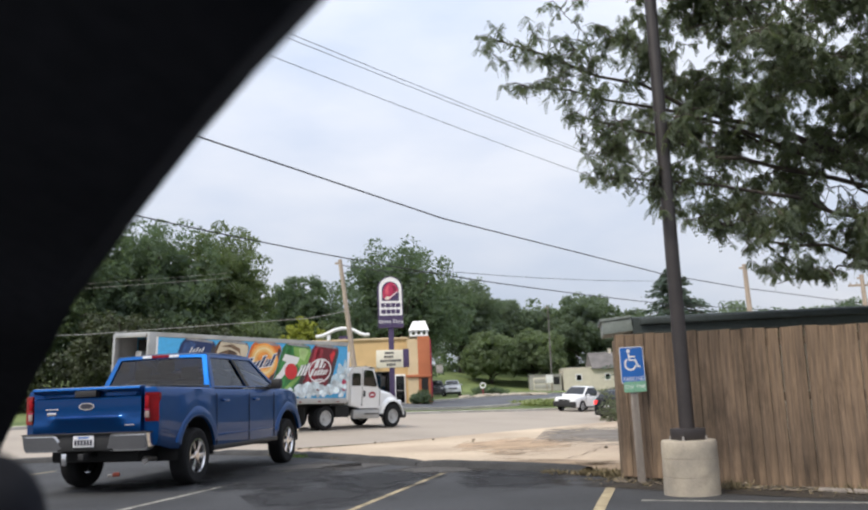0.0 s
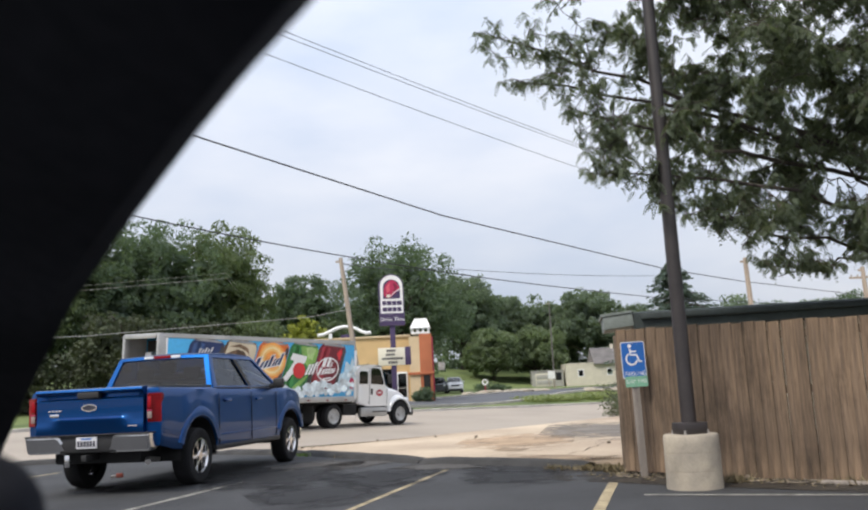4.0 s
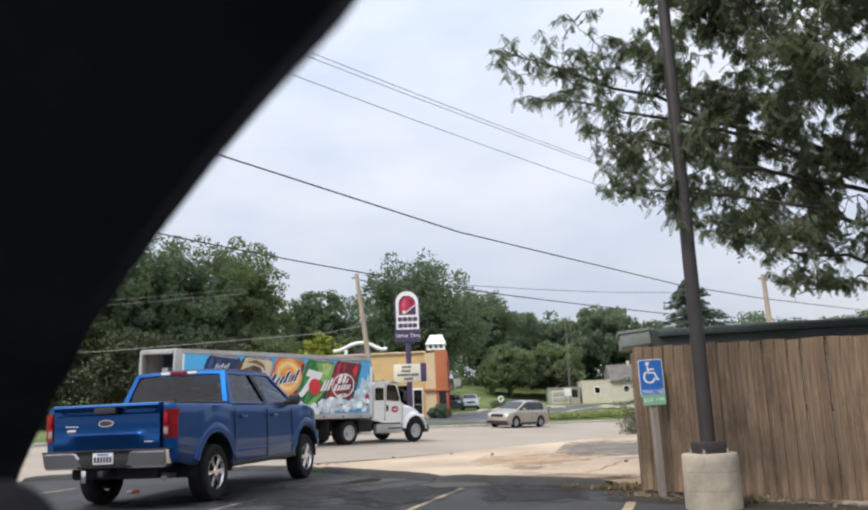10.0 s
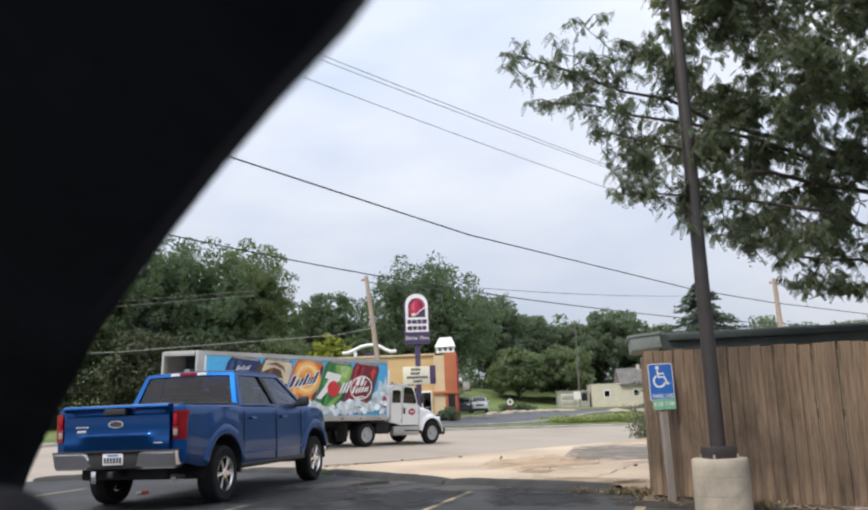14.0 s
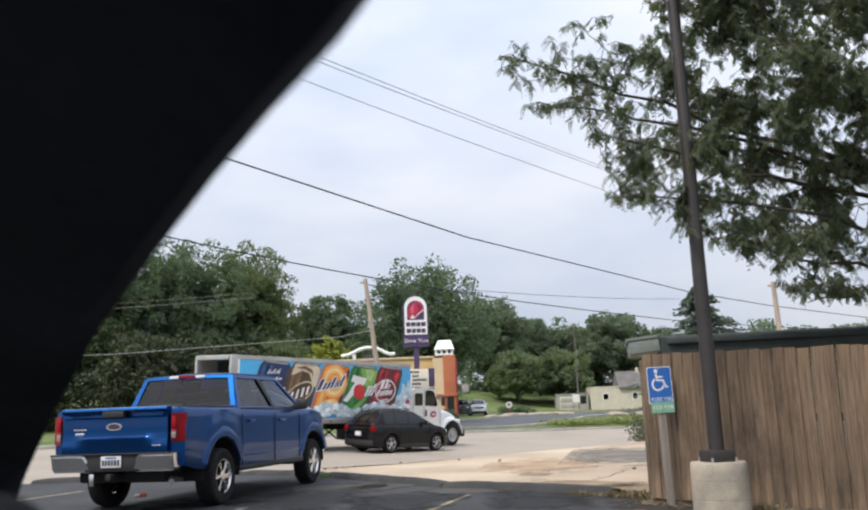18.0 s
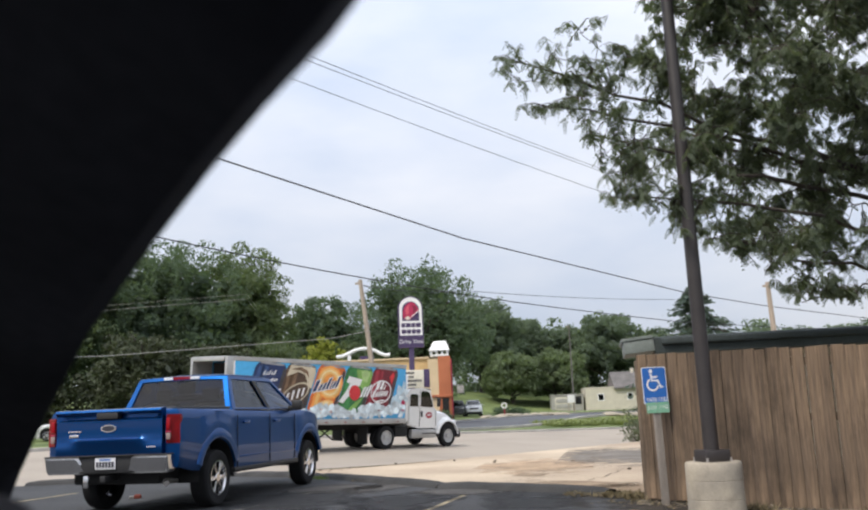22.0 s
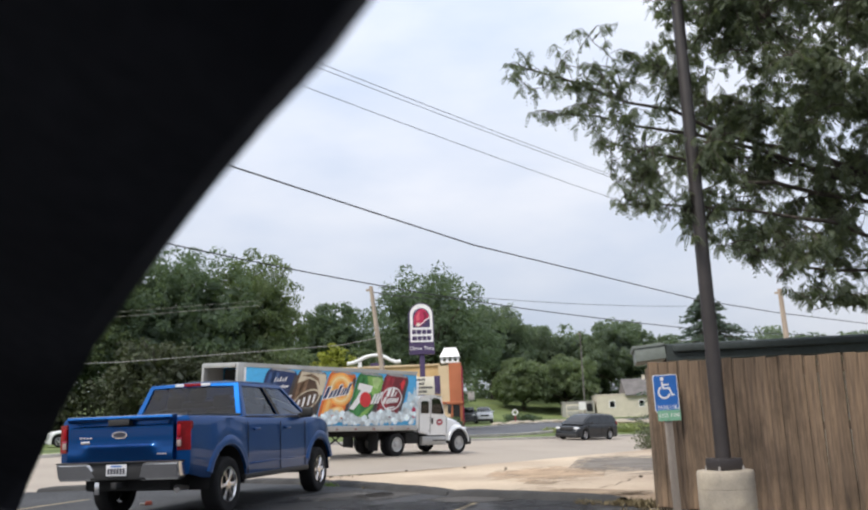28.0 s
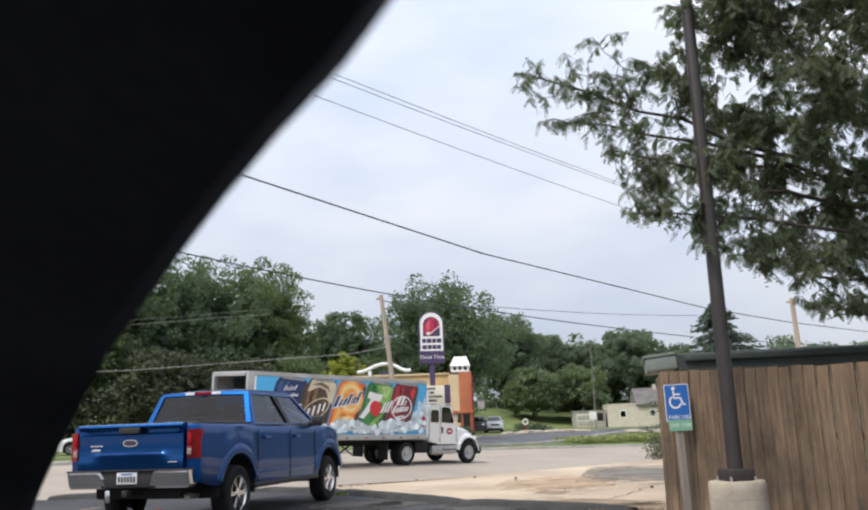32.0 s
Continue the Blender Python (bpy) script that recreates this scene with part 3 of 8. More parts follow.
def lamp_post(x, y):
    t = root("lamp_post", pose(x, y, 0), "tall dark brown steel lamp post on a round concrete pier", "lamp post")
    pier = part("pier", lathe([(0.0, 0.0), (0.300, 0.0), (0.299, 0.10), (0.2985, 0.185), (0.2935, 0.190), (0.2985, 0.195), (0.298, 0.29), (0.2975, 0.380), (0.2925, 0.385), (0.2975, 0.390), (0.297, 0.47), (0.296, 0.555), (0.283, 0.575), (0.0, 0.575)], 40), M["conc"], t, "weathered round concrete pier")
    part("base_cover", box(-0.142, 0.142, -0.142, 0.142, 0.575, 0.70, 0.012), M["brown"], t, "square brown base cover", m=pose(0, 0, 0, 0, 0, 14))
    b = lathe([(0.0, 0.69), (0.083, 0.69), (0.062, 8.2), (0.0, 8.2)], 16)
    part("pole", b, M["brown"], t, m=pose(0, 0, 0, 0, -0.30, 0))
    for i in range(4):
        a = radians(45 + 90 * i + 14)
        part("bolt", cyl((0.195 * math.cos(a), 0.195 * math.sin(a), 0.57), (0.195 * math.cos(a), 0.195 * math.sin(a), 0.62), 0.014, n=8), M["galv"], t)
    arm = part("arm", sweep([(0, 0, 8.1), (0.4, -0.1, 8.35), (0.9, -0.25, 8.4)], 0.035), M["brown"], t)
    part("lamp_head", box(0.8, 1.45, -0.42, -0.10, 8.33, 8.47, 0.04), M["brown"], t)
    return t


lamp_post(2.705, 9.72)


def arc(cx, cy, r, a0, a1, n=24):
    return [(cx + r * math.cos(radians(a0 + (a1 - a0) * i / n)), cy + r * math.sin(radians(a0 + (a1 - a0) * i / n))) for i in range(n + 1)]


def band(points, width):
    """A flat ribbon of that width along points, as an outline."""
    left, right = [], []
    for i, p in enumerate(points):
        a, b = points[max(i - 1, 0)], points[min(i + 1, len(points) - 1)]
        dx, dy = b[0] - a[0], b[1] - a[1]
        k = math.hypot(dx, dy)
        left.append((p[0] - dy / k * width / 2, p[1] + dx / k * width / 2))
        right.append((p[0] + dy / k * width / 2, p[1] - dx / k * width / 2))
    return left, right


def ribbon(points, width, depth=0.002, bm=None, m=None):
    left, right = band(points, width)
    b = bmesh.new()
    rows = []
    for (x0, y0), (x1, y1) in zip(left, right):
        rows.append([b.verts.new((x0, y0, 0)), b.verts.new((x0, y0, depth)), b.verts.new((x1, y1, depth)), b.verts.new((x1, y1, 0))])
    for r0, r1 in zip(rows, rows[1:]):
        for i in range(4):
            b.faces.new((r0[i], r0[(i + 1) % 4], r1[(i + 1) % 4], r1[i]))
    b.faces.new(rows[0])
    b.faces.new(rows[-1])
    return merge(bm, b, m)


def rounded(x0, x1, y0, y1, r, n=5):
    return arc(x1 - r, y1 - r, r, 0, 90, n) + arc(x0 + r, y1 - r, r, 90, 180, n) + arc(x0 + r, y0 + r, r, 180, 270, n) + arc(x1 - r, y0 + r, r, 270, 360, n)


def parking_sign(x, y, yaw, lean):
    t = root("parking_sign", pose(x, y, 0, 0, lean, yaw), "blue accessible parking sign on a grey post beside the fence", "road sign")
    b = box(-0.046, 0.046, -0.02, 0.02, -0.25, 1.60, 0.006)
    part("post", b, M["post_wood"], t, "weathered grey wooden post")
    part("panel", prism(rounded(-0.1525, 0.1525, -0.2285, 0.2285, 0.030), 0.003, pose(0, -0.024, 1.435, 90)), M["white"], t)
    part("blue_field", prism(rounded(-0.143, 0.143, -0.219, 0.219, 0.025), 0.003, pose(0, -0.0275, 1.435, 90)), M["blue_sign"], t)
    m = pose(-0.012, -0.031, 1.492, 90) @ Matrix.Diagonal((0.92, 0.96, 1, 1))
    w = prism(arc(-0.028, 0.125, 0.026, 0, 345, 20), 0.002, m)
    ribbon([(-0.03, 0.09), (-0.02, 0.005), (0.06, 0.005), (0.095, -0.085), (0.125, -0.075)], 0.026, 0.002, w, m)
    ribbon([(-0.024, 0.05), (0.06, 0.05)], 0.022, 0.002, w, m)
    ribbon(arc(-0.012, -0.045, 0.074, 118, 345, 28), 0.024, 0.002, w, m)
    part("wheelchair_symbol", w, M["white"], t, "white wheelchair symbol")
    for k, ch in enumerate("PARKING"):
        writing(ch, 0.074, 0.001, M["white"], t, "letter", pose(-0.108 + 0.037 * k + (0.006 if k > 4 else 0), -0.0315, 1.262, 90) @ Matrix.Diagonal((0.78, 1, 1, 1)))
    part("fine_plate", prism(rounded(-0.142, 0.142, -0.066, 0.066, 0.015), 0.003, pose(0.012, -0.033, 1.166, 90)), M["green_sign"], t, "green lower plate")
    for k, ch in enumerate("$350 FINE"):
        if ch != " ":
            writing(ch, 0.066, 0.001, M["white"], t, "letter", pose(-0.106 + 0.0295 * k, -0.0375, 1.166, 90) @ Matrix.Diagonal((0.75, 1, 1, 1)))
    for z in (1.640, 1.222, 1.118):
        part("bolt", cyl((0, -0.027, z), (0, -0.041, z), 0.008, n=8), M["galv"], t)
    return t


parking_sign(2.455, 11.02, 3, -1.0)

# fence: boards face the lot
FENCE_A, FENCE_WAY = Vector((2.36, 11.46, 0)), Vector((0.735, -0.678, 0)).normalized()
FENCE_OUT = Vector((-FENCE_WAY.y, FENCE_WAY.x, 0)) * -1   # towards the lot
fence_yaw = math.degrees(math.atan2(FENCE_WAY.y, FENCE_WAY.x))
rng = random.Random(4)


def board_mesh(i):
    b = box(-0.0706, 0.0706, -0.011, 0.011, 0, 1.80, 0.003, 1)
    for v in b.verts:
        v.co.y += 0.006 * noise.noise(Vector((i * 7.1, v.co.z * 1.3, v.co.x * 5)))
        if v.co.z > 1.7:
            v.co.z += 0.006 * noise.noise(Vector((i * 3.3, v.co.x * 20, 0)))
    return mesh("board", b, M["fence"])


boards = [board_mesh(i) for i in range(6)]


def fence_run(a, way, length, label):
    yaw = math.degrees(math.atan2(way.y, way.x))
    t = root("fence", Matrix.Translation(a) @ pose(0, 0, 0, 0, 0, yaw), label, "fence")
    n = int(length / 0.143)
    for i in range(n):
        part("board", boards[rng.randrange(6)], None, t, m=pose(0.07 + i * 0.143 + rng.uniform(-0.003, 0.003), -0.055 + rng.uniform(-0.004, 0.004), 0.045 - min(0.10, 0.031 * 0.143 * i) + rng.uniform(-0.008, 0.008), rng.uniform(-0.4, 0.4), rng.uniform(-0.35, 0.35), rng.uniform(-1.2, 1.2)))
    for z in (0.35, 1.0, 1.62):
        part("rail", box(0, length, -0.04, 0.0, z - 0.045, z + 0.045, 0.004), M["rail"], t)
    for i in range(int(length / 2.4) + 1):
        part("post", box(i * 2.4 + 0.02, i * 2.4 + 0.11, 0.0, 0.09, 0, 1.78, 0.005), M["rail"], t)
    return t


fence_run(FENCE_A, FENCE_WAY, 9.0, "weathered brown cedar board fence along the lot")
fence_run(FENCE_A + Vector((0.02, 0.12, 0)), Vector((0.678, 0.735, 0)), 4.2, "weathered board fence returning from the corner")


# low building behind the fence
def back_building():
    t = root("low_building", pose(2.86, 12.7, 0, 0, 0, -9), "low building with a dark flat roof edge behind the fence", "building")
    part("wall", box(0.7, 14, 0.6, 1.9, 0, 1.93), M["siding"], t)
    prof = [(0.0, 1.93), (0.0, 2.15), (0.03, 2.17), (0.5, 2.19), (1.9, 2.20), (2.35, 2.17), (2.35, 1.93)]
    b = bmesh.new()
    ends = []
    for x in (0.0, 15.0):
        ends.append([b.verts.new((x, y, z)) for y, z in prof])
    for i in range(len(prof)):
        j = (i + 1) % len(prof)
        b.faces.new((ends[0][i], ends[0][j], ends[1][j], ends[1][i]))
    b.faces.new(ends[0])
    b.faces.new(ends[1])
    part("roof", b, M["roof_edge"], t, "dark roof with a deep edge")
    # pale fascia board on the end of the roof
    part("fascia", box(-0.43, -0.004, -0.02, 1.2, -0.03, 0.15, 0.004), M["fascia"], t, "pale grey-green fascia board", m=pose(0, 0.0, 2.0, 0, -5))
    part("trim", box(-0.46, -0.004, -0.035, 1.22, 0.155, 0.195, 0.004), M["fascia"], t, m=pose(0, 0.0, 2.0, 0, -5))
    part("gutter", box(0.1, 15, -0.07, -0.004, 2.05, 2.14, 0.015), M["roof_edge"], t)
    return t


back_building()


# the dark window frame of the car that the camera sits in
def cabin():
    t = root("car_interior", pose(0, 0, 0), "black curved window frame and door of a car interior", "car interior")
    eye = Vector((0, 0, 1.187))
    turn = cam_turn
    def ray(x, y, d):
        return eye + turn @ Vector(((x - 784) / 1569.4 * d, (461 - y) / 1569.4 * d, -d))
    line = [(900, -420), (745, -210), (588, 0), (464, 130), (360, 250), (246, 395), (136, 545), (56, 695), (30, 750), (7, 800), (-24, 880), (-80, 1060)]
    depths = [0.50, 0.52, 0.55, 0.62, 0.74, 0.86, 1.05, 1.30, 1.45, 1.55, 1.60, 1.65]
    rows = []
    for (x, y), d in zip(line, depths):
        rows.append([ray(x - 40, y - 30, d + 0.10), ray(x - 8, y - 6, d + 0.05), ray(x, y, d), ray(x - 25, y - 20, d - 0.06), ray(x - 220, y - 160, d * 0.84), ray(x - 900, y - 600, d * 0.76)])
    part("window_frame", grid(rows), M["interior"], t, "curved black window frame")
    knob = bmesh.new()
    bmesh.ops.create_uvsphere(knob, u_segments=28, v_segments=16, radius=1.0)
    c = ray(-48, 950, 0.66)
    knob.transform(Matrix.Translation(c) @ Matrix.Diagonal((0.052, 0.05, 0.056, 1)))
    part("seat_shoulder", knob, M["interior"], t)
    part("roof_lining", box(-1.0, 0.75, -1.3, 0.25, 1.62, 1.70, 0.02), M["interior"], t)
    part("door_panel", box(-0.95, 0.75, -1.25, 0.30, 0.35, 0.72, 0.05), M["interior"], t)
    return t


cam_turn = pose(0, 0, 0, *CAM_FIRST).to_3x3()
cabin()

# ---- across the road ----
def leaf_cloud(blobs, count, size, rng, droop=0.0, hollow=0.55, ruffle=0.7):
    """Small leaves as folded quads, scattered over lumpy blobs (centre, radii): a crown with gaps."""
    vol = np.array([b[1][0] * b[1][1] * b[1][2] for b in blobs]) ** 0.67
    pick = rng.choice(len(blobs), count, p=vol / vol.sum())
    c = np.array([b[0] for b in blobs])[pick]
    r = np.array([b[1] for b in blobs])[pick]
    d = rng.normal(size=(count, 3))
    d /= np.linalg.norm(d, axis=1)[:, None]
    k = hollow + (1 - hollow) * rng.random(count) ** 0.5
    lump = 1 + 0.16 * np.sin(d[:, 0] * 7 + pick * 1.7) * np.cos(d[:, 1] * 6 + pick) + 0.12 * np.sin(d[:, 2] * 9 + pick * 2.3)
    p = c + d * r * (k * lump)[:, None]
    n = d + rng.normal(size=(count, 3)) * ruffle
    n /= np.linalg.norm(n, axis=1)[:, None]
    t = np.cross(n, rng.normal(size=(count, 3)))
    t /= np.linalg.norm(t, axis=1)[:, None]
    t[:, 2] -= droop
    b = np.cross(n, t)
    sz = size * (0.6 + 0.8 * rng.random(count))[:, None]
    v = np.empty((count, 4, 3))
    v[:, 0] = p - t * sz
    v[:, 1] = p + b * sz * 0.55
    v[:, 2] = p + t * sz + n * sz * 0.25
    v[:, 3] = p - b * sz * 0.55
    f = np.arange(count * 4).reshape(count, 4)
    return v.reshape(-1, 3), f


def crown_blobs(rng, width, height, base, n=280):
    """Small leafy clusters filling an uneven rounded crown, denser towards its outside."""
    out = []
    shift = Vector(rng.random(3) * 20)
    mid, half = (base + height) / 2, (height - base) / 2
    for i in range(n):
        d = Vector(rng.normal(size=3)).normalized()
        if d.z < -0.5:
            d.z *= 0.4
            d.normalize()
        full = (abs(d.x) ** 2.7 + abs(d.y) ** 2.7 + abs(d.z) ** 2.7) ** (-1 / 2.7)
        lump = 1 + 0.16 * noise.noise(d * 1.5 + shift) + 0.10 * noise.noise(d * 4.0 + shift)
        k = (0.25 + 0.75 * rng.random() ** 0.38) * lump * full
        s = width * (0.042 + 0.042 * rng.random())
        wide = width / 2 * (1.0 - 0.12 * max(0.0, d.z) ** 2)
        out.append(((d.x * k * (wide - s), d.y * k * (wide - s), mid + d.z * k * (half - s * 0.7)), (s, s, s * 0.75)))
    return out


def broad_tree(x, y, width, height, base, material, seed, label, leaves=9000, size=0.26, z=None):
    rng = np.random.default_rng(seed)
    p = on_land(x, y)
    if z is not None:
        p.z = z
    t = root("tree", Matrix.Translation(p), label, "tree", "trees across the road")
    blobs = crown_blobs(rng, width, height, base)
    b = sweep([(0, 0, -0.4), (0.05, 0, base * 0.6), (0.1, 0.1, base + (height - base) * 0.35), (0, 0.1, height * 0.82)], [width * 0.035, width * 0.027, width * 0.02, width * 0.006], 8)
    part("trunk", b, M["bark"], t)
    for c, r in blobs[:10]:
        z0 = base * 0.7 + 0.5 * max(0, c[2] - base)
        mid = (c[0] * 0.45, c[1] * 0.45, (z0 + c[2]) / 2 + 0.2)
        part("limb", sweep([(0.05, 0.05, min(z0, c[2])), mid, c], [width * 0.013, width * 0.009, width * 0.004], 5), M["bark"], t)
    v, f = leaf_cloud(blobs, leaves, size, rng, hollow=0.35, ruffle=0.8)
    # larger sprays inside keep the crown closed
    core = [(Vector(c) * 0.62 + Vector((0, 0, 0.38 * (base + height) / 2)), (width * 0.10, width * 0.10, width * 0.08)) for c, r in blobs[::3]]
    v2, f2 = leaf_cloud(core, leaves // 7, size * 3.2, rng, hollow=0.1, ruffle=1.2)
    f = np.concatenate([f, f2 + len(v)])
    v = np.concatenate([v, v2])
    part("crown", sheet_from_arrays("crown", v, f, material), None, t)
    return t


def conifer(x, y, width, height, seed, z=None):
    rng = np.random.default_rng(seed)
    p = on_land(x, y)
    if z is not None:
        p.z = z
    t = root("conifer", Matrix.Translation(p), "dark blue-green spruce behind the roofline", "tree", "trees across the road")
    part("trunk", cyl((0, 0, -0.3), (0, 0, height * 0.97), 0.22, 0.03, 8), M["bark"], t)
    vs_, fs_ = [], []
    boughs = bmesh.new()
    k = 0
    for lay in range(26):
        h = height * (0.08 + 0.9 * lay / 26)
        reach = width / 2 * (1 - (lay / 26)) ** 0.85 + 0.15
        for j in range(9):
            a = rng.random() * 6.283
            L = reach * (0.75 + 0.4 * rng.random())
            tip = np.array([L * math.cos(a), L * math.sin(a), h - 0.18 * L])
            sweep([(0, 0, h), tuple(tip * (0.5, 0.5, 0) + (0, 0, h + 0.05)), tuple(tip)], [0.04, 0.03, 0.01], 4, boughs)
            m = 44
            q = rng.random(m)[:, None] ** 0.7
            c = np.array([0, 0, h]) * (1 - q) + tip * q + rng.normal(size=(m, 3)) * (0.16 * L * 0.5, 0.16 * L * 0.5, 0.10)
            d = np.stack([np.cos(a + rng.normal(size=m) * 0.7), np.sin(a + rng.normal(size=m) * 0.7), -0.35 + 0.2 * rng.normal(size=m)], 1)
            w = np.cross(d, rng.normal(size=(m, 3)))
            w /= np.linalg.norm(w, axis=1)[:, None]
            quad = np.stack([c - d * 0.26, c + w * 0.10, c + d * 0.28, c - w * 0.10], 1)
            vs_.append(quad.reshape(-1, 3))
            fs_.append(np.arange(m * 4).reshape(m, 4) + k)
            k += m * 4
    part("branchwork", boughs, M["bark"], t)
    part("crown", sheet_from_arrays("crown", np.concatenate(vs_), np.concatenate(fs_), M["leaf_c"]), None, t)
    return t


for bearing, d, width, top, base, material, seed, label in (
    (-0.40, 74, 14, 17.0, 1.0, "leaf_a", 1, "tall dense green broadleaf tree"),
    (-0.325, 78, 14.5, 18.6, 1.0, "leaf_a", 2, "tall dense green broadleaf tree"),
    (-0.250, 84, 12, 18.9, 1.0, "leaf_b", 3, "tall olive-green broadleaf tree"),
    (-0.47, 70, 14, 16.5, 1.0, "leaf_b", 4, "tall olive-green broadleaf tree"),
    (-0.36, 64, 8, 8.1, 0.5, "leaf_shaded", 5, "bushy dark green understorey tree"),
    (-0.27, 66, 7, 7.4, 0.5, "leaf_shaded", 6, "bushy green understorey tree"),
    (-0.21, 78, 7, 8.4, 0.5, "leaf_g", 7, "bushy light green understorey tree"),
    (-0.157, 100, 10.5, 15.9, 1.0, "leaf_a", 8, "round-topped green broadleaf tree"),
    (-0.045, 96, 18, 18.3, 1.5, "leaf_a", 9, "broad dark green tree behind the restaurant"),
    (0.026, 140, 14, 19.6, 2.0, "leaf_hazed", 10, "broad dark green tree behind the restaurant"),
    (0.074, 150, 15, 17.4, 2.0, "leaf_hazed", 11, "dark green tree on the grassy hill"),
    (0.122, 152, 14, 15.3, 2.0, "leaf_hazed", 12, "hazy green tree on the grassy hill"),
    (0.172, 145, 14, 17.0, 2.0, "leaf_hazed", 13, "hazy green tree behind the house"),
    (0.220, 145, 12, 14.0, 2.0, "leaf_hazed", 14, "hazy green tree behind the house"),
    (0.280, 145, 14, 13.2, 2.0, "leaf_hazed", 15, "hazy green tree behind the house"),
    (0.060, 128, 9.5, 9.8, 0.4, "leaf_g", 16, "round bushy green tree on the lawn"),
    (0.110, 132, 11.0, 10.2, 0.3, "leaf_g", 17, "round bushy green tree on the lawn"),
    (-0.154, 76, 4.4, 8.2, 1.0, "leaf_y", 18, "yellow-green young tree beside the restaurant"),
    (-0.53, 66, 13, 15, 1.5, "leaf_a", 19, "tall dense green broadleaf tree"),
    (-0.09, 108, 9, 12.5, 1.5, "leaf_a", 24, "dark green tree behind the restaurant"),
    (-0.125, 92, 7, 9.2, 0.5, "leaf_g", 25, "bushy light green understorey tree"),
    # unseen trees, added so that the pickup's side reflects dark
    (0.37, 130, 18, 12, 2, "leaf_a", 20, "unseen green tree added behind the roofline"),
    (0.47, 120, 18, 12, 2, "leaf_a", 21, "unseen green tree added behind the roofline"),
    (0.60, 110, 18, 13, 2, "leaf_a", 22, "unseen dark green tree added behind the roofline"),
    (0.80, 90, 18, 14, 2, "leaf_a", 23, "unseen dark green tree added behind the roofline"),
):
    x, y = bearing * d, d
    broad_tree(x, y, width, top - on_land(x, y).z, base, M[material], seed, label, leaves=int(min(19000, 2500 + width * top * 80)), size=0.22 if d > 120 else 0.17 if d > 90 else 0.145)
conifer(25.9, 94.5, 17.0, 13.7, 31, z=0.6)


def far_woods():
    """One continuous wall of woodland behind the single trees."""
    rng = np.random.default_rng(90)
    blobs = []
    for i in range(300):
        b = -0.75 + 2.0 * i / 300
        d = 112 + 44 * rng.random()
        if -0.02 < b < 0.30:
            d = 146 + 16 * rng.random()
        top = 6.0 + 3.5 * rng.random() + (2.5 if b > -0.02 else 0.0)
        base = on_land(b * d, d).z
        for h in (0.08, 0.24, 0.40, 0.56, 0.72, 0.88):
            blobs.append(((b * d + rng.normal() * 1.7, d + rng.normal() * 2, base + top * (h + rng.normal() * 0.05)), (1.5, 1.5, top * 0.13)))
        blobs.append(((b * d, d - 3, base + 0.5), (2.2, 1.5, 1.1)))
    t = root("woods", pose(0, 0, 0), "continuous dark green woodland behind the lawns", "woods", kind="stuff")
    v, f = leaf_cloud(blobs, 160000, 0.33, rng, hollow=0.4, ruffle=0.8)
    part("foliage", sheet_from_arrays("foliage", v, f, M["leaf_hazed"]), None, t)


far_woods()


def thicket():
    """Undergrowth along the foot of the tall trees, its shade put into the leaf colour."""
    rng = np.random.default_rng(91)
    blobs = []
    for i in range(70):
        b = -0.72 + 0.58 * i / 70
        d = 62 + 14 * rng.random()
        base = on_land(b * d, d).z
        for h in (0.4, 1.6, 2.8):
            blobs.append(((b * d + rng.normal() * 0.8, d + rng.normal(), base + h + rng.random()), (1.3, 1.3, 1.0)))
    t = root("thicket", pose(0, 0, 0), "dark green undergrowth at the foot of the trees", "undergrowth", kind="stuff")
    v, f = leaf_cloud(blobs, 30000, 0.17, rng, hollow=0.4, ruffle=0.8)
    part("foliage", sheet_from_arrays("foliage", v, f, M["leaf_shaded"]), None, t)


thicket()


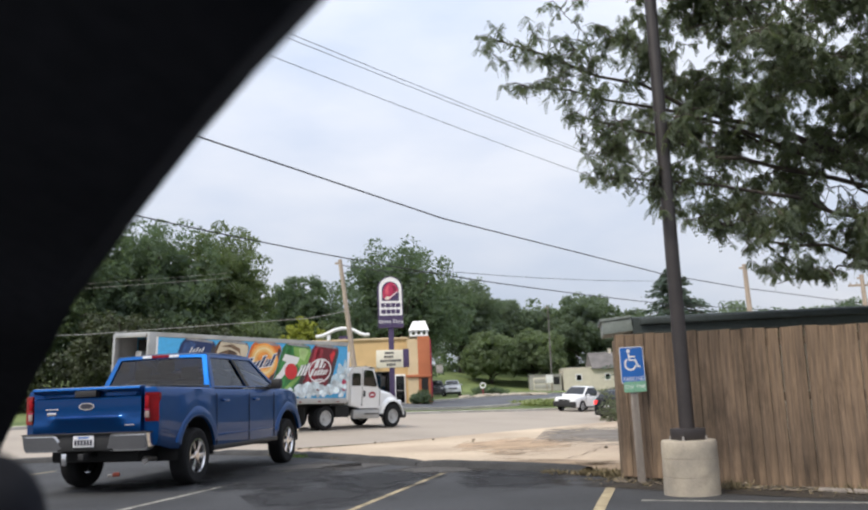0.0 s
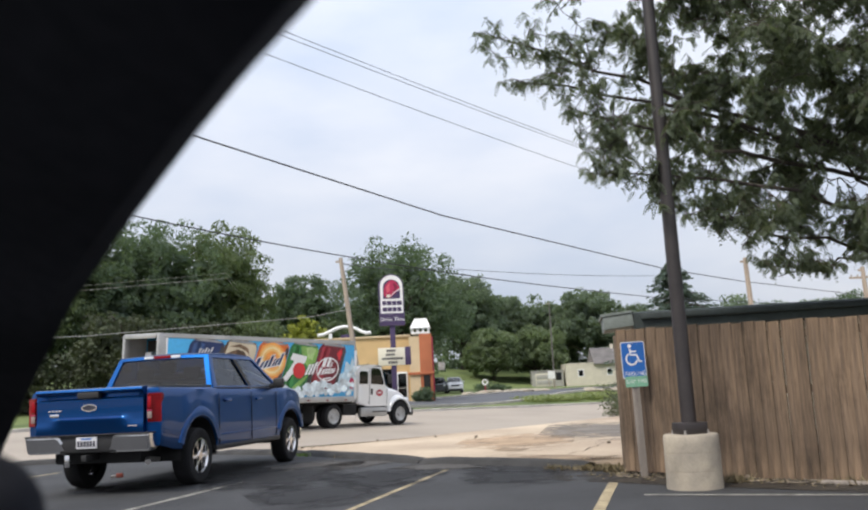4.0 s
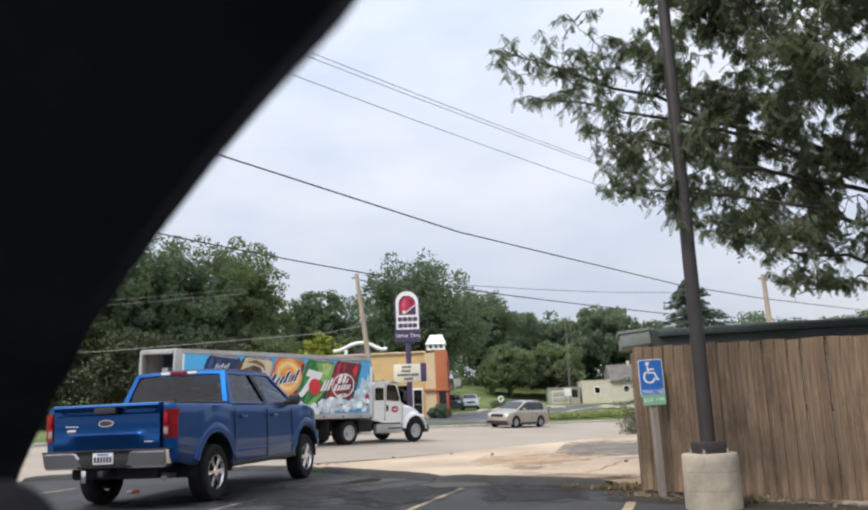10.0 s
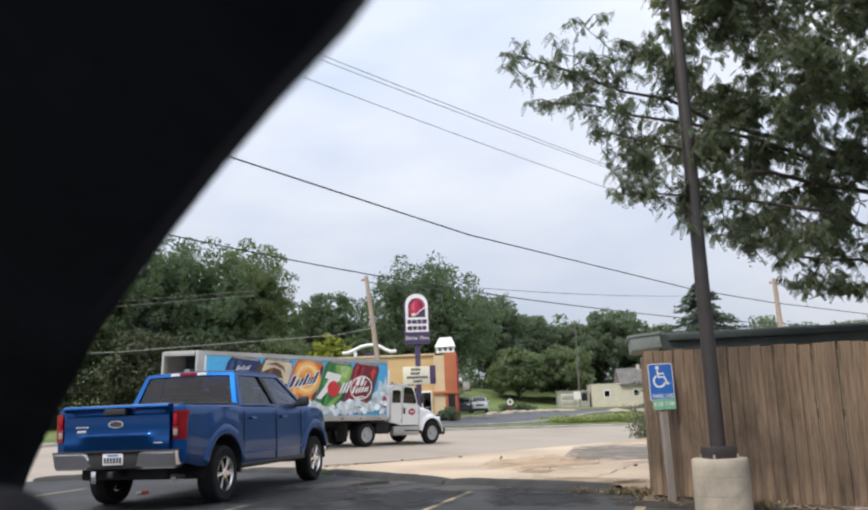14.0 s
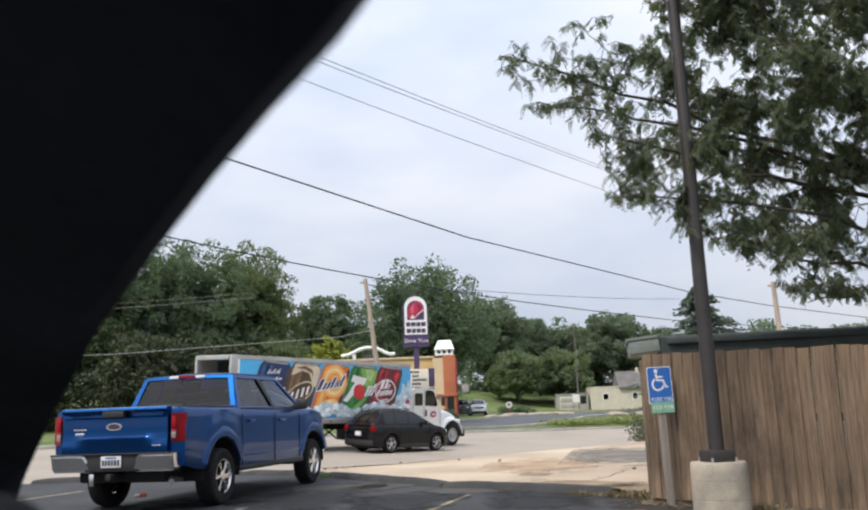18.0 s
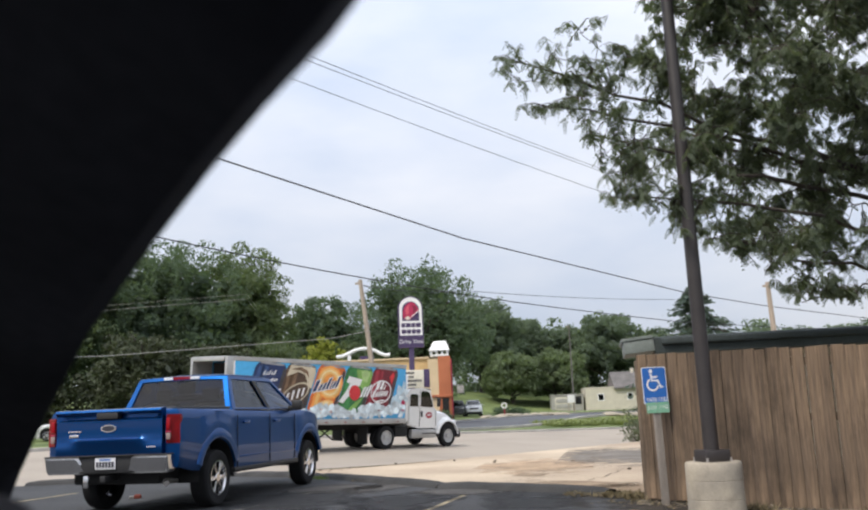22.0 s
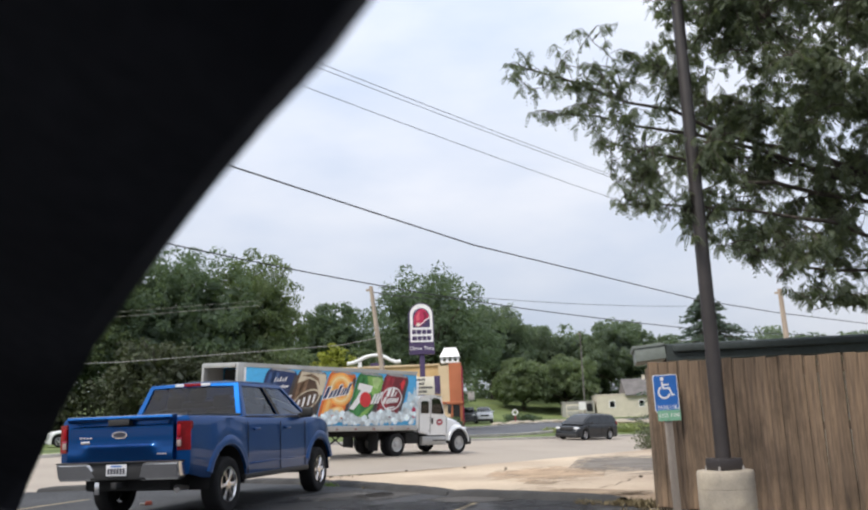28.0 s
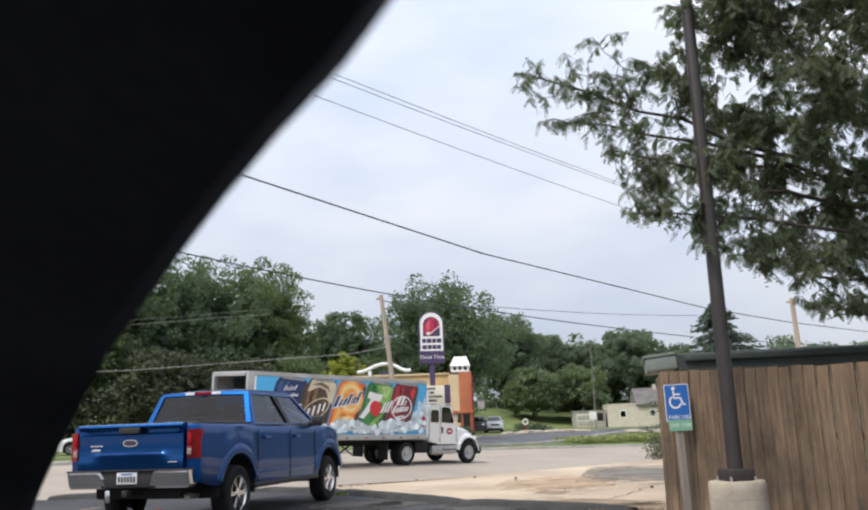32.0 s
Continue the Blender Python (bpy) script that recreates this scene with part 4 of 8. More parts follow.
def pole_sign():
    base = on_land(-2.95, 55.9)
    t = root("restaurant_sign", Matrix.Translation(base) @ pose(0, 0, 0, 0, 0, 10), "tall arched white and purple restaurant sign on a purple pole", "sign")
    h = base.z
    part("pole", box(-0.16, 0.16, -0.13, 0.13, -0.3, 5.6 - h, 0.01), M["purple"], t, "purple square pole")
    z0, z1 = 5.40 - h, 8.72 - h
    w = 0.80
    cab = [(-w, 0)] + [(w, 0)] + arc(0, z1 - z0 - w, w, 0, 180, 24)
    part("cabinet", prism(cab, 0.46, pose(0, 0.23, z0, 90)), M["purple"], t, "dark purple sign cabinet")
    wi = w - 0.07
    face = [(-wi, 0.78)] + [(wi, 0.78)] + arc(0, z1 - z0 - w, wi, 0, 180, 24)
    part("face", prism(face, 0.01, pose(0, -0.232, z0, 90)), M["white"], t, "white arched sign face")
    m = pose(0, -0.245, z0, 90)
    back = [(-0.55, 1.72), (0.55, 1.72)] + arc(0, 2.42, 0.55, 0, 180, 20)
    part("emblem_field", prism(back, 0.006, m), M["purple"], t, "dark emblem field")
    m2 = pose(0, -0.254, z0, 90)
    bell = [(-0.50, 1.96), (-0.50, 2.30), (-0.38, 2.62), (-0.16, 2.86), (0.08, 2.93), (0.28, 2.84), (0.42, 2.62), (0.54, 2.44), (0.56, 2.32), (0.40, 2.22), (0.18, 2.02), (-0.06, 1.80), (-0.26, 1.76), (-0.40, 1.84)]
    em = part("emblem", prism(bell, 0.006, m2), M["pink"], t, "red bell-shaped emblem")
    part("emblem_light", prism([(-0.30, 2.10), (-0.34, 2.42), (-0.20, 2.68), (-0.06, 2.76), (-0.12, 2.50), (-0.10, 2.20)], 0.004, pose(0, -0.2605, z0, 90)), M["rose"], em)
    part("emblem_shade", prism([(0.10, 2.72), (0.30, 2.66), (0.40, 2.46), (0.30, 2.30), (0.12, 2.16), (0.20, 2.44)], 0.004, pose(0, -0.2605, z0, 90)), M["wine"], em)
    part("emblem_clapper", prism(arc(-0.20, 1.90, 0.12, 0, 350, 16), 0.006, pose(0, -0.262, z0, 90)), M["cream"], t)
    part("emblem_rim", ribbon([(-0.36, 1.86), (-0.04, 1.90), (0.20, 2.12), (0.54, 2.36)], 0.05, 0.006, None, pose(0, -0.262, z0, 90)), M["white"], t)
    for y0, y1, spans in ((1.30, 1.57, (0.26, 0.31, 0.27, 0.31)), (0.89, 1.16, (0.31, 0.27, 0.27, 0.27))):
        x0 = -0.62
        for wide in spans:
            part("name_block", prism(rounded(x0, x0 + wide, y0, y1, 0.05, 3), 0.005, m), M["purple"], t)
            x0 += wide + 0.035
    writing("Drive Thru", 0.34, 0.004, M["white"], t, "lettering", pose(0, -0.236, z0 + 0.38, 90))
    # changeable letter board below
    zb = 3.42 - h
    part("letter_board", box(-0.98, 0.72, -0.16, 0.16, zb - 0.56, zb + 0.56, 0.01), M["cream"], t, "cream changeable letter board")
    part("board_side", box(0.74, 1.10, -0.14, 0.14, zb - 0.56, zb + 0.60, 0.01), M["purple"], t)
    for i, (a, b) in enumerate(((-0.45, 0.25), (-0.5, 0.2), (-0.75, 0.6), (-0.35, 0.35))):
        n = int((b - a) / 0.15)
        for k in range(n):
            part("letter_bar", box(a + k * 0.15, a + k * 0.15 + 0.11, -0.172, -0.162, zb + 0.30 - i * 0.25, zb + 0.45 - i * 0.25), M["ink"], t)


pole_sign()


def restaurant():
    base = on_land(-2.3, 66.6)
    t = root("restaurant", Matrix.Translation((-2.3, 66.6, base.z)), "tan stucco drive-through restaurant with an orange tower", "building")
    H = 5.30 - base.z
    T = 0.3
    # front wall with openings, right to left from the corner
    part("wall", box(-11.0, -1.05, 0, T, 1.9 + 0.6, H), M["stucco"], t, "upper front wall in tan stucco")
    part("wall", box(-0.92 - 0.35, 0.02, 0, T, -0.2, H), M["stucco"], t)
    part("wall", box(-11.0, -5.2, 0.003, T, -0.2, 2.5), M["stucco"], t)
    part("wall", box(-5.2, -1.27, 0.003, T, -0.2, 0.8), M["stucco"], t)
    part("wall", box(-3.2, -2.9, 0.002, T, 0.8, 2.5), M["stucco_lt"], t)
    for x0, x1 in ((-5.2, -3.2), (-2.9, -1.27)):
        f = part("window", box(x0, x1, 0.10, 0.14, 0.8, 2.5), M["glass"], t, "dark shop window")
        part("window_frame", box(x0, x1, 0.06, 0.18, 2.42, 2.5), M["black"], f)
        part("window_frame", box(x0, x1, 0.06, 0.18, 0.8, 0.88), M["black"], f)
        part("window_frame", box((x0 + x1) / 2 - 0.04, (x0 + x1) / 2 + 0.04, 0.06, 0.18, 0.88, 2.42), M["black"], f)
    part("wall", box(-11.0, -10.7, T, 13, -0.2, H), M["stucco"], t)
    part("wall", box(-11.0, 0.0, 13, 13.3, -0.2, H), M["stucco"], t)
    part("wall", box(-0.3, 0.0, T + 1.4, 13, -0.2, H), M["stucco_lt"], t)
    part("roof", box(-10.7, -0.3, T, 13, H - 0.7, H - 0.5), M["roof_edge"], t)
    part("cornice", box(-11.12, 0.12, -0.14, 0.34, H, H + 0.16, 0.03), M["stucco_lt"], t, "brown cornice along the parapet")
    # recessed pale return and orange tower
    part("wall", box(0.02, 1.0, -0.95, -0.3, -0.2, H - 0.05), M["stucco_lt"], t, "pale stucco pier")
    dr = part("door", box(-1.05, -0.22, -0.05, -0.002, 0.0, 2.25, 0.01), M["white"], t, "white-framed glass door")
    part("pane", box(-0.95, -0.32, -0.065, -0.051, 0.12, 2.12), M["glass"], dr)
    part("push_bar", box(-0.95, -0.32, -0.10, -0.066, 1.0, 1.06), M["galv"], dr)
    # no recess here: a flat dark panel carries the doorway's shade
    part("doorway", box(1.02, 1.52, -1.03, -1.002, 0.0, 1.90), M["under"], t, "flat near-black panel drawn for the shade in a doorway")
    part("canopy", box(-0.1, 1.8, -1.1, -0.1, 1.95, 2.15, 0.02), M["orange"], t)
    part("tower", box(0.80, 1.72, -1.0, 0.6, -0.2, 5.42 - base.z, 0.02), M["orange"], t, "orange stucco tower")
    part("tower_side", box(1.722, 1.82, -0.7, 0.4, -0.2, 5.2 - base.z, 0.01), M["pink"], t)
    z = 5.42 - base.z
    cup = part("cupola", box(0.22, 1.62, -1.0, 0.7, z, z + 0.14, 0.02), M["white"], t, "white cupola with open sides")
    for x in (0.30, 0.72, 1.12, 1.52):
        for y in (-0.9, 0.5):
            part("cupola_post", box(x - 0.08, x + 0.08, y - 0.08, y + 0.08, z + 0.14, z + 0.45), M["white"], cup)
    b = bmesh.new()
    lo = [b.verts.new(p) for p in ((0.14, -1.1, z + 0.45), (1.70, -1.1, z + 0.45), (1.70, 0.8, z + 0.45), (0.14, 0.8, z + 0.45))]
    hi = [b.verts.new(p) for p in ((0.50, -0.6, z + 1.18), (1.42, -0.6, z + 1.18), (1.42, 0.3, z + 1.18), (0.50, 0.3, z + 1.18))]
    b.faces.new(lo)
    b.faces.new(hi)
    for i in range(4):
        b.faces.new((lo[i], lo[(i + 1) % 4], hi[(i + 1) % 4], hi[i]))
    part("cupola_roof", b, M["white"], cup)
    # white curved parapet trim with a purple panel under it
    pts = [(-6.95, H + 0.42), (-6.5, H + 0.46), (-6.0, H + 0.66), (-5.5, H + 0.88), (-5.0, H + 0.98), (-4.5, H + 0.98), (-4.0, H + 0.80), (-3.6, H + 0.56), (-3.2, H + 0.42), (-2.85, H + 0.46)]
    part("curved_trim", sweep([(x, -0.1, zz) for x, zz in pts], 0.14, 10), M["white"], t, "white curved parapet trim")
    part("purple_panel", box(-5.2, -4.1, 0.05, 0.15, H + 0.1, H + 0.42, 0.02), M["purple"], t)
    part("trim_post", box(-6.1, -5.85, -0.2, 0.0, H + 0.1, H + 0.5), M["white"], t)
    for x in (-3.2, -2.3):
        part("wall_lamp", lathe([(0.0, 0), (0.09, 0.0), (0.12, 0.2), (0.0, 0.25)], 10), M["black"], t, m=pose(x, -0.12, 2.75))
    part("menu_board", box(2.15, 2.65, -0.9, -0.82, 2.2, 2.75, 0.02), M["galv"], t, "small grey hanging board")
    part("bracket", box(1.9, 2.6, -0.88, -0.84, 2.78, 2.84), M["galv"], t)


restaurant()


def shrub(x, y, w, h, seed, material="leaf_a", label="rounded green shrub beside the drive"):
    rng = np.random.default_rng(seed)
    t = root("shrub", Matrix.Translation(on_land(x, y)), label, "shrub", "shrubs")
    blobs = [((rng.normal() * w * 0.2, rng.normal() * w * 0.2, h * (0.35 + 0.3 * rng.random())), (w * 0.32, w * 0.32, h * 0.38)) for _ in range(7)]
    st = bmesh.new()
    for c, r in blobs:
        sweep([(0, 0, -0.05), (c[0] * 0.5, c[1] * 0.5, c[2] * 0.5), c], [0.03, 0.02, 0.01], 4, st)
    part("stem_cluster", st, M["bark"], t)
    v, f = leaf_cloud(blobs, 900, 0.10, rng)
    part("foliage", sheet_from_arrays("foliage", v, f, M[material]), None, t)


shrub(-1.05, 64.2, 1.1, 1.1, 51)
shrub(-1.7, 64.6, 1.1, 0.8, 52)
shrub(4.3, 90, 2.2, 1.1, 53, label="low rounded shrub in a planting bed")
shrub(6.0, 91, 1.8, 0.9, 54, label="low rounded shrub in a planting bed")

# side drive, its lawn island and stone edging
drive_line = [(-9, 58.5), (-3, 60.5), (3, 69.5), (9, 84), (20, 97), (40, 110), (90, 125)]
for k in range(2):
    drive_line = [drive_line[0]] + [q for a, b in zip(drive_line, drive_line[1:]) for q in ((a[0] * 0.75 + b[0] * 0.25, a[1] * 0.75 + b[1] * 0.25), (a[0] * 0.25 + b[0] * 0.75, a[1] * 0.25 + b[1] * 0.75))] + [drive_line[-1]]
left, right = band(drive_line, 7.5)
tagged(part("driveway", grid([[on_land(l[0] * (1 - k / 6) + r[0] * k / 6, l[1] * (1 - k / 6) + r[1] * k / 6, 0.05) for l, r in zip(left, right)] for k in range(7)]), M["drive"]), "dark asphalt side drive curving past the restaurant", "driveway", kind="structure")
for side in (left, right):
    tagged(part("curb", grid([[on_land(x, y, 0.02) for x, y in side], [on_land(x, y, 0.17) for x, y in side], [on_land(x + 0.25, y + 0.1, 0.17) for x, y in side], [on_land(x + 0.25, y + 0.1, 0.0) for x, y in side]]), M["curb"]), "pale concrete kerb along the side drive", "kerb", kind="structure")


def house():
    p = on_land(17.3, 121.3)
    p.z = 1.25
    t = root("house", Matrix.Translation(p) @ pose(0, 0, 0, 0, 0, -3), "beige bungalow with a grey shingle roof", "house", "houses")
    part("wall", box(0, 12, 0, 8, -1.5, 2.45), M["siding"], t)
    for (x0, x1, y0, y1, z0, z1) in ((-0.04, 3.9, -0.04, 8.3, 2.455, 2.62),):
        part("porch_roof", box(x0, x1, y0, y1, z0, z1, 0.02), M["siding"], t)
    b = bmesh.new()
    prof = [(-0.4, 2.45), (4, 4.75), (8.4, 2.45), (8.4, 2.3), (-0.4, 2.3)]
    ends = [[b.verts.new((x, y, z)) for y, z in prof] for x in (3.9, 12.4)]
    for i in range(5):
        b.faces.new((ends[0][i], ends[0][(i + 1) % 5], ends[1][(i + 1) % 5], ends[1][i]))
    b.faces.new(ends[0])
    b.faces.new(ends[1])
    part("roof", b, M["shingle"], t, "grey shingle roof")
    part("chimney", box(6.8, 7.2, 3.6, 4.2, 4.4, 5.2), M["siding"], t)
    for x, w in ((1.6, 0.9), (5.6, 0.8), (8.3, 0.9)):
        wd = part("window", box(x, x + w, -0.03, 0.02, 0.75, 1.75), M["white"], t)
        part("pane", box(x + 0.12, x + w - 0.12, -0.05, -0.031, 0.87, 1.63), M["glass"], wd)
    return t


house()


def garage():
    p = on_land(12.7, 122.5)
    p.z = 1.25
    t = root("garage", Matrix.Translation(p) @ pose(0, 0, 0, 0, 0, -3), "low grey-white garage beside the bungalow", "garage", "houses")
    part("wall", box(0, 4.4, 0, 5, -1.5, 1.72), M["shaded_siding"], t)
    part("roof", box(-0.08, 4.45, -0.08, 5.1, 1.72, 1.84, 0.03), M["shaded_siding"], t, "thin pale flat roof")
    dr = part("door", box(0.5, 2.9, -0.03, 0.01, -1.0, 1.45, 0.01), M["siding"], t, "pale panelled garage door")
    for k in range(3):
        part("panel", box(0.62, 2.78, -0.05, -0.031, -0.85 + 0.75 * k, -0.25 + 0.75 * k, 0.01), M["shaded_siding"], dr)
    part("window", box(3.3, 4.1, -0.04, 0.01, 0.45, 1.5), M["glass"], t, "dark window")


garage()


nb = root("notice_board", Matrix.Translation(on_land(13.6, 108)), "small white notice board on two posts", "sign")
part("board", box(-0.42, 0.42, -0.05, 0.05, 1.15, 2.1), M["white"], nb)
for x in (-0.34, 0.34):
    part("post", box(x - 0.05, x + 0.05, -0.05, 0.05, -0.2, 1.15), M["wood_pole"], nb)

rs = root("ring_sign", Matrix.Translation(on_land(4.3, 86.0)), "white ring-shaped sign on a short post", "sign")
part("ring", ribbon(arc(0, 1.15, 0.24, 0, 360, 28), 0.12, 0.05, None, pose(0, 0.02, 0, 90)), M["white"], rs)
part("post", cyl((0, 0.03, -0.1), (0, 0.03, 0.9), 0.04, n=8), M["pink"], rs)


def stone_row(points, seed, big=0.7, label="row of pale boulders edging a planting bed"):
    r = random.Random(seed)
    t = root("stone_edging", pose(0, 0, 0), label, "rocks")
    for x, y in points:
        b = bmesh.new()
        bmesh.ops.create_icosphere(b, subdivisions=2, radius=1.0)
        o = Vector((r.random() * 9, r.random() * 9, 0))
        for v in b.verts:
            v.co *= 1 + 0.25 * noise.noise(v.co * 1.6 + o)
        s = r.uniform(big * 0.5, big)
        b.transform(Matrix.Translation(on_land(x, y, 0.08)) @ pose(0, 0, 0, 0, 0, r.uniform(0, 360)) @ Matrix.Diagonal((s * 1.5, s, s * 0.45, 1)))
        part("stone", b, M["conc"], t)


stone_row([(2.5 + i * 1.0, 84.5 + 0.7 * i + 0.3 * (i % 3)) for i in range(9)], 3)
stone_row([(14 + i * 1.1, 83.0 + 0.5 * i) for i in range(10)], 5)
stone_row([(3.75 + 0.085 * i + 0.0022 * i * i, 16.2 + 0.55 * i) for i in range(26)], 9, 0.24, "row of rough grey stones beside the apron")


# utility poles and overhead cables
def utility_pole(x, y, top, lean_x, label, arm=0.0, r=0.16, material="wood_pole"):
    p = on_land(x, y)
    t = root("utility_pole", Matrix.Translation(p), label, "utility pole", "utility poles")
    h = top - p.z
    part("pole", cyl((0, 0, -0.5), (lean_x * h, 0, h), r * 1.2, r * 0.75, 12), M[material], t)
    if arm:
        part("crossarm", box(lean_x * h - arm, lean_x * h + arm, -0.06, 0.06, h - 0.75, h - 0.62, 0.01), M["wood_pole"], t)
        for x0 in (-arm * 0.85, -arm * 0.4, arm * 0.4, arm * 0.85):
            part("insulator", lathe([(0.0, 0.0), (0.04, 0.0), (0.05, 0.1), (0.02, 0.16), (0.0, 0.17)], 8), M["galv"], t, m=pose(lean_x * h + x0, 0, h - 0.62))
    part("pole_cap", box(lean_x * h - 0.3, lean_x * h + 0.05, -0.05, 0.05, h - 0.28, h - 0.16), M["wood_pole"], t)
    return t


utility_pole(-4.62, 52.0, 9.35, -0.118, "leaning weathered wooden utility pole by the road")
utility_pole(18.3, 50.2, 7.9, -0.03, "wooden utility pole beyond the low building", r=0.17)
utility_pole(27.3, 55.0, 7.6, -0.02, "wooden utility pole with a crossarm", arm=0.9, r=0.17)
utility_pole(14.3, 111, 11.6, 0.0, "thin distant grey utility pole", r=0.09, material="far_pole")


def cable(name_points, r, sag, pale=False):
    pts = [Vector(p) for p in name_points]
    out = []
    for a, b in zip(pts, pts[1:]):
        n = 14
        for i in range(n):
            k = i / n
            out.append(a.lerp(b, k) - Vector((0, 0, sag * 4 * k * (1 - k))))
    out.append(pts[-1])
    tagged(part("cable", sweep(out, r, 5), M["galv"] if pale else M["cable"]), ("pale grey" if pale else "black") + " overhead cable strung along the road", "cable", "overhead cables")


def on_v(s, v, z):
    p = U * s + V * v
    return (p.x, p.y, z)


cable([(-14.0, 14.4, 13.2), (-4.18, 25.68, 12.39), (7.84, 39.5, 11.82), (30, 65.0, 11.6)], 0.011, 0.05)
cable([(-14.0, 14.4, 13.0), (-4.18, 25.68, 12.22), (7.84, 39.5, 11.70), (30, 65.0, 11.4)], 0.011, 0.05)
cable([(-14.0, 14.4, 12.2), (-4.65, 25.13, 11.45), (11.5, 43.73, 10.58), (30, 65.0, 10.3)], 0.011, 0.10)
cable([(-18.0, 11.3, 10.9), (-6.58, 24.44, 8.75), (0.39, 32.46, 7.72), (12.27, 46.12, 6.97), (19.13, 54.02, 6.94), (40, 78, 7.4)], 0.026, 0.0)
cable([(-30, 22.0, 11.9), (-13.82, 40.5, 9.97), (-5.62, 50.0, 9.22), (4.5, 61.58, 8.72), (20.57, 80.07, 8.57), (45, 108, 9.5)], 0.035, 0.05)
cable([(-30, 22, 3.2), (-15.64, 38.4, 4.29), (-7.03, 48.31, 5.54), (-5.3, 51.8, 6.2)], 0.02, 0.0, True)
cable([(-42, 55.5, 8.1), (-23.7, 58, 8.97), (-14.2, 58.5, 9.38), (-18.5, 80, 11.2)], 0.013, 0.0, True)
cable([(-42, 55.5, 8.5), (-22.97, 58, 9.31), (-14.2, 58.5, 9.72), (-18.5, 80, 11.6)], 0.009, 0.0, True)
cable([(-5.6, 52, 9.0), (0.89, 92.47, 14.04), (32.56, 128.91, 16.41)], 0.03, 0.3)


def ground_cover():
    """A raised bed of pale green ground cover on the island between the road and the side drive."""
    rng = np.random.default_rng(41)
    t = root("ground_cover", pose(0, 0, 0), "raised bed of light green ground cover on the verge", "plant", kind="stuff")
    blobs = []
    for i in range(70):
        k = i / 69
        p = on_land(6.8 + 8.2 * k, 69.2 + 10.5 * k ** 1.3)
        blobs.append(((p.x + rng.normal() * 0.5, p.y + rng.normal() * 0.6, p.z + 0.05), (1.1, 1.1, 0.22 + 0.15 * rng.random())))
    v, f = leaf_cloud(blobs, 22000, 0.08, rng, hollow=0.8, ruffle=0.4)
    part("foliage", sheet_from_arrays("foliage", v, f, M["cover"]), None, t)


ground_cover()


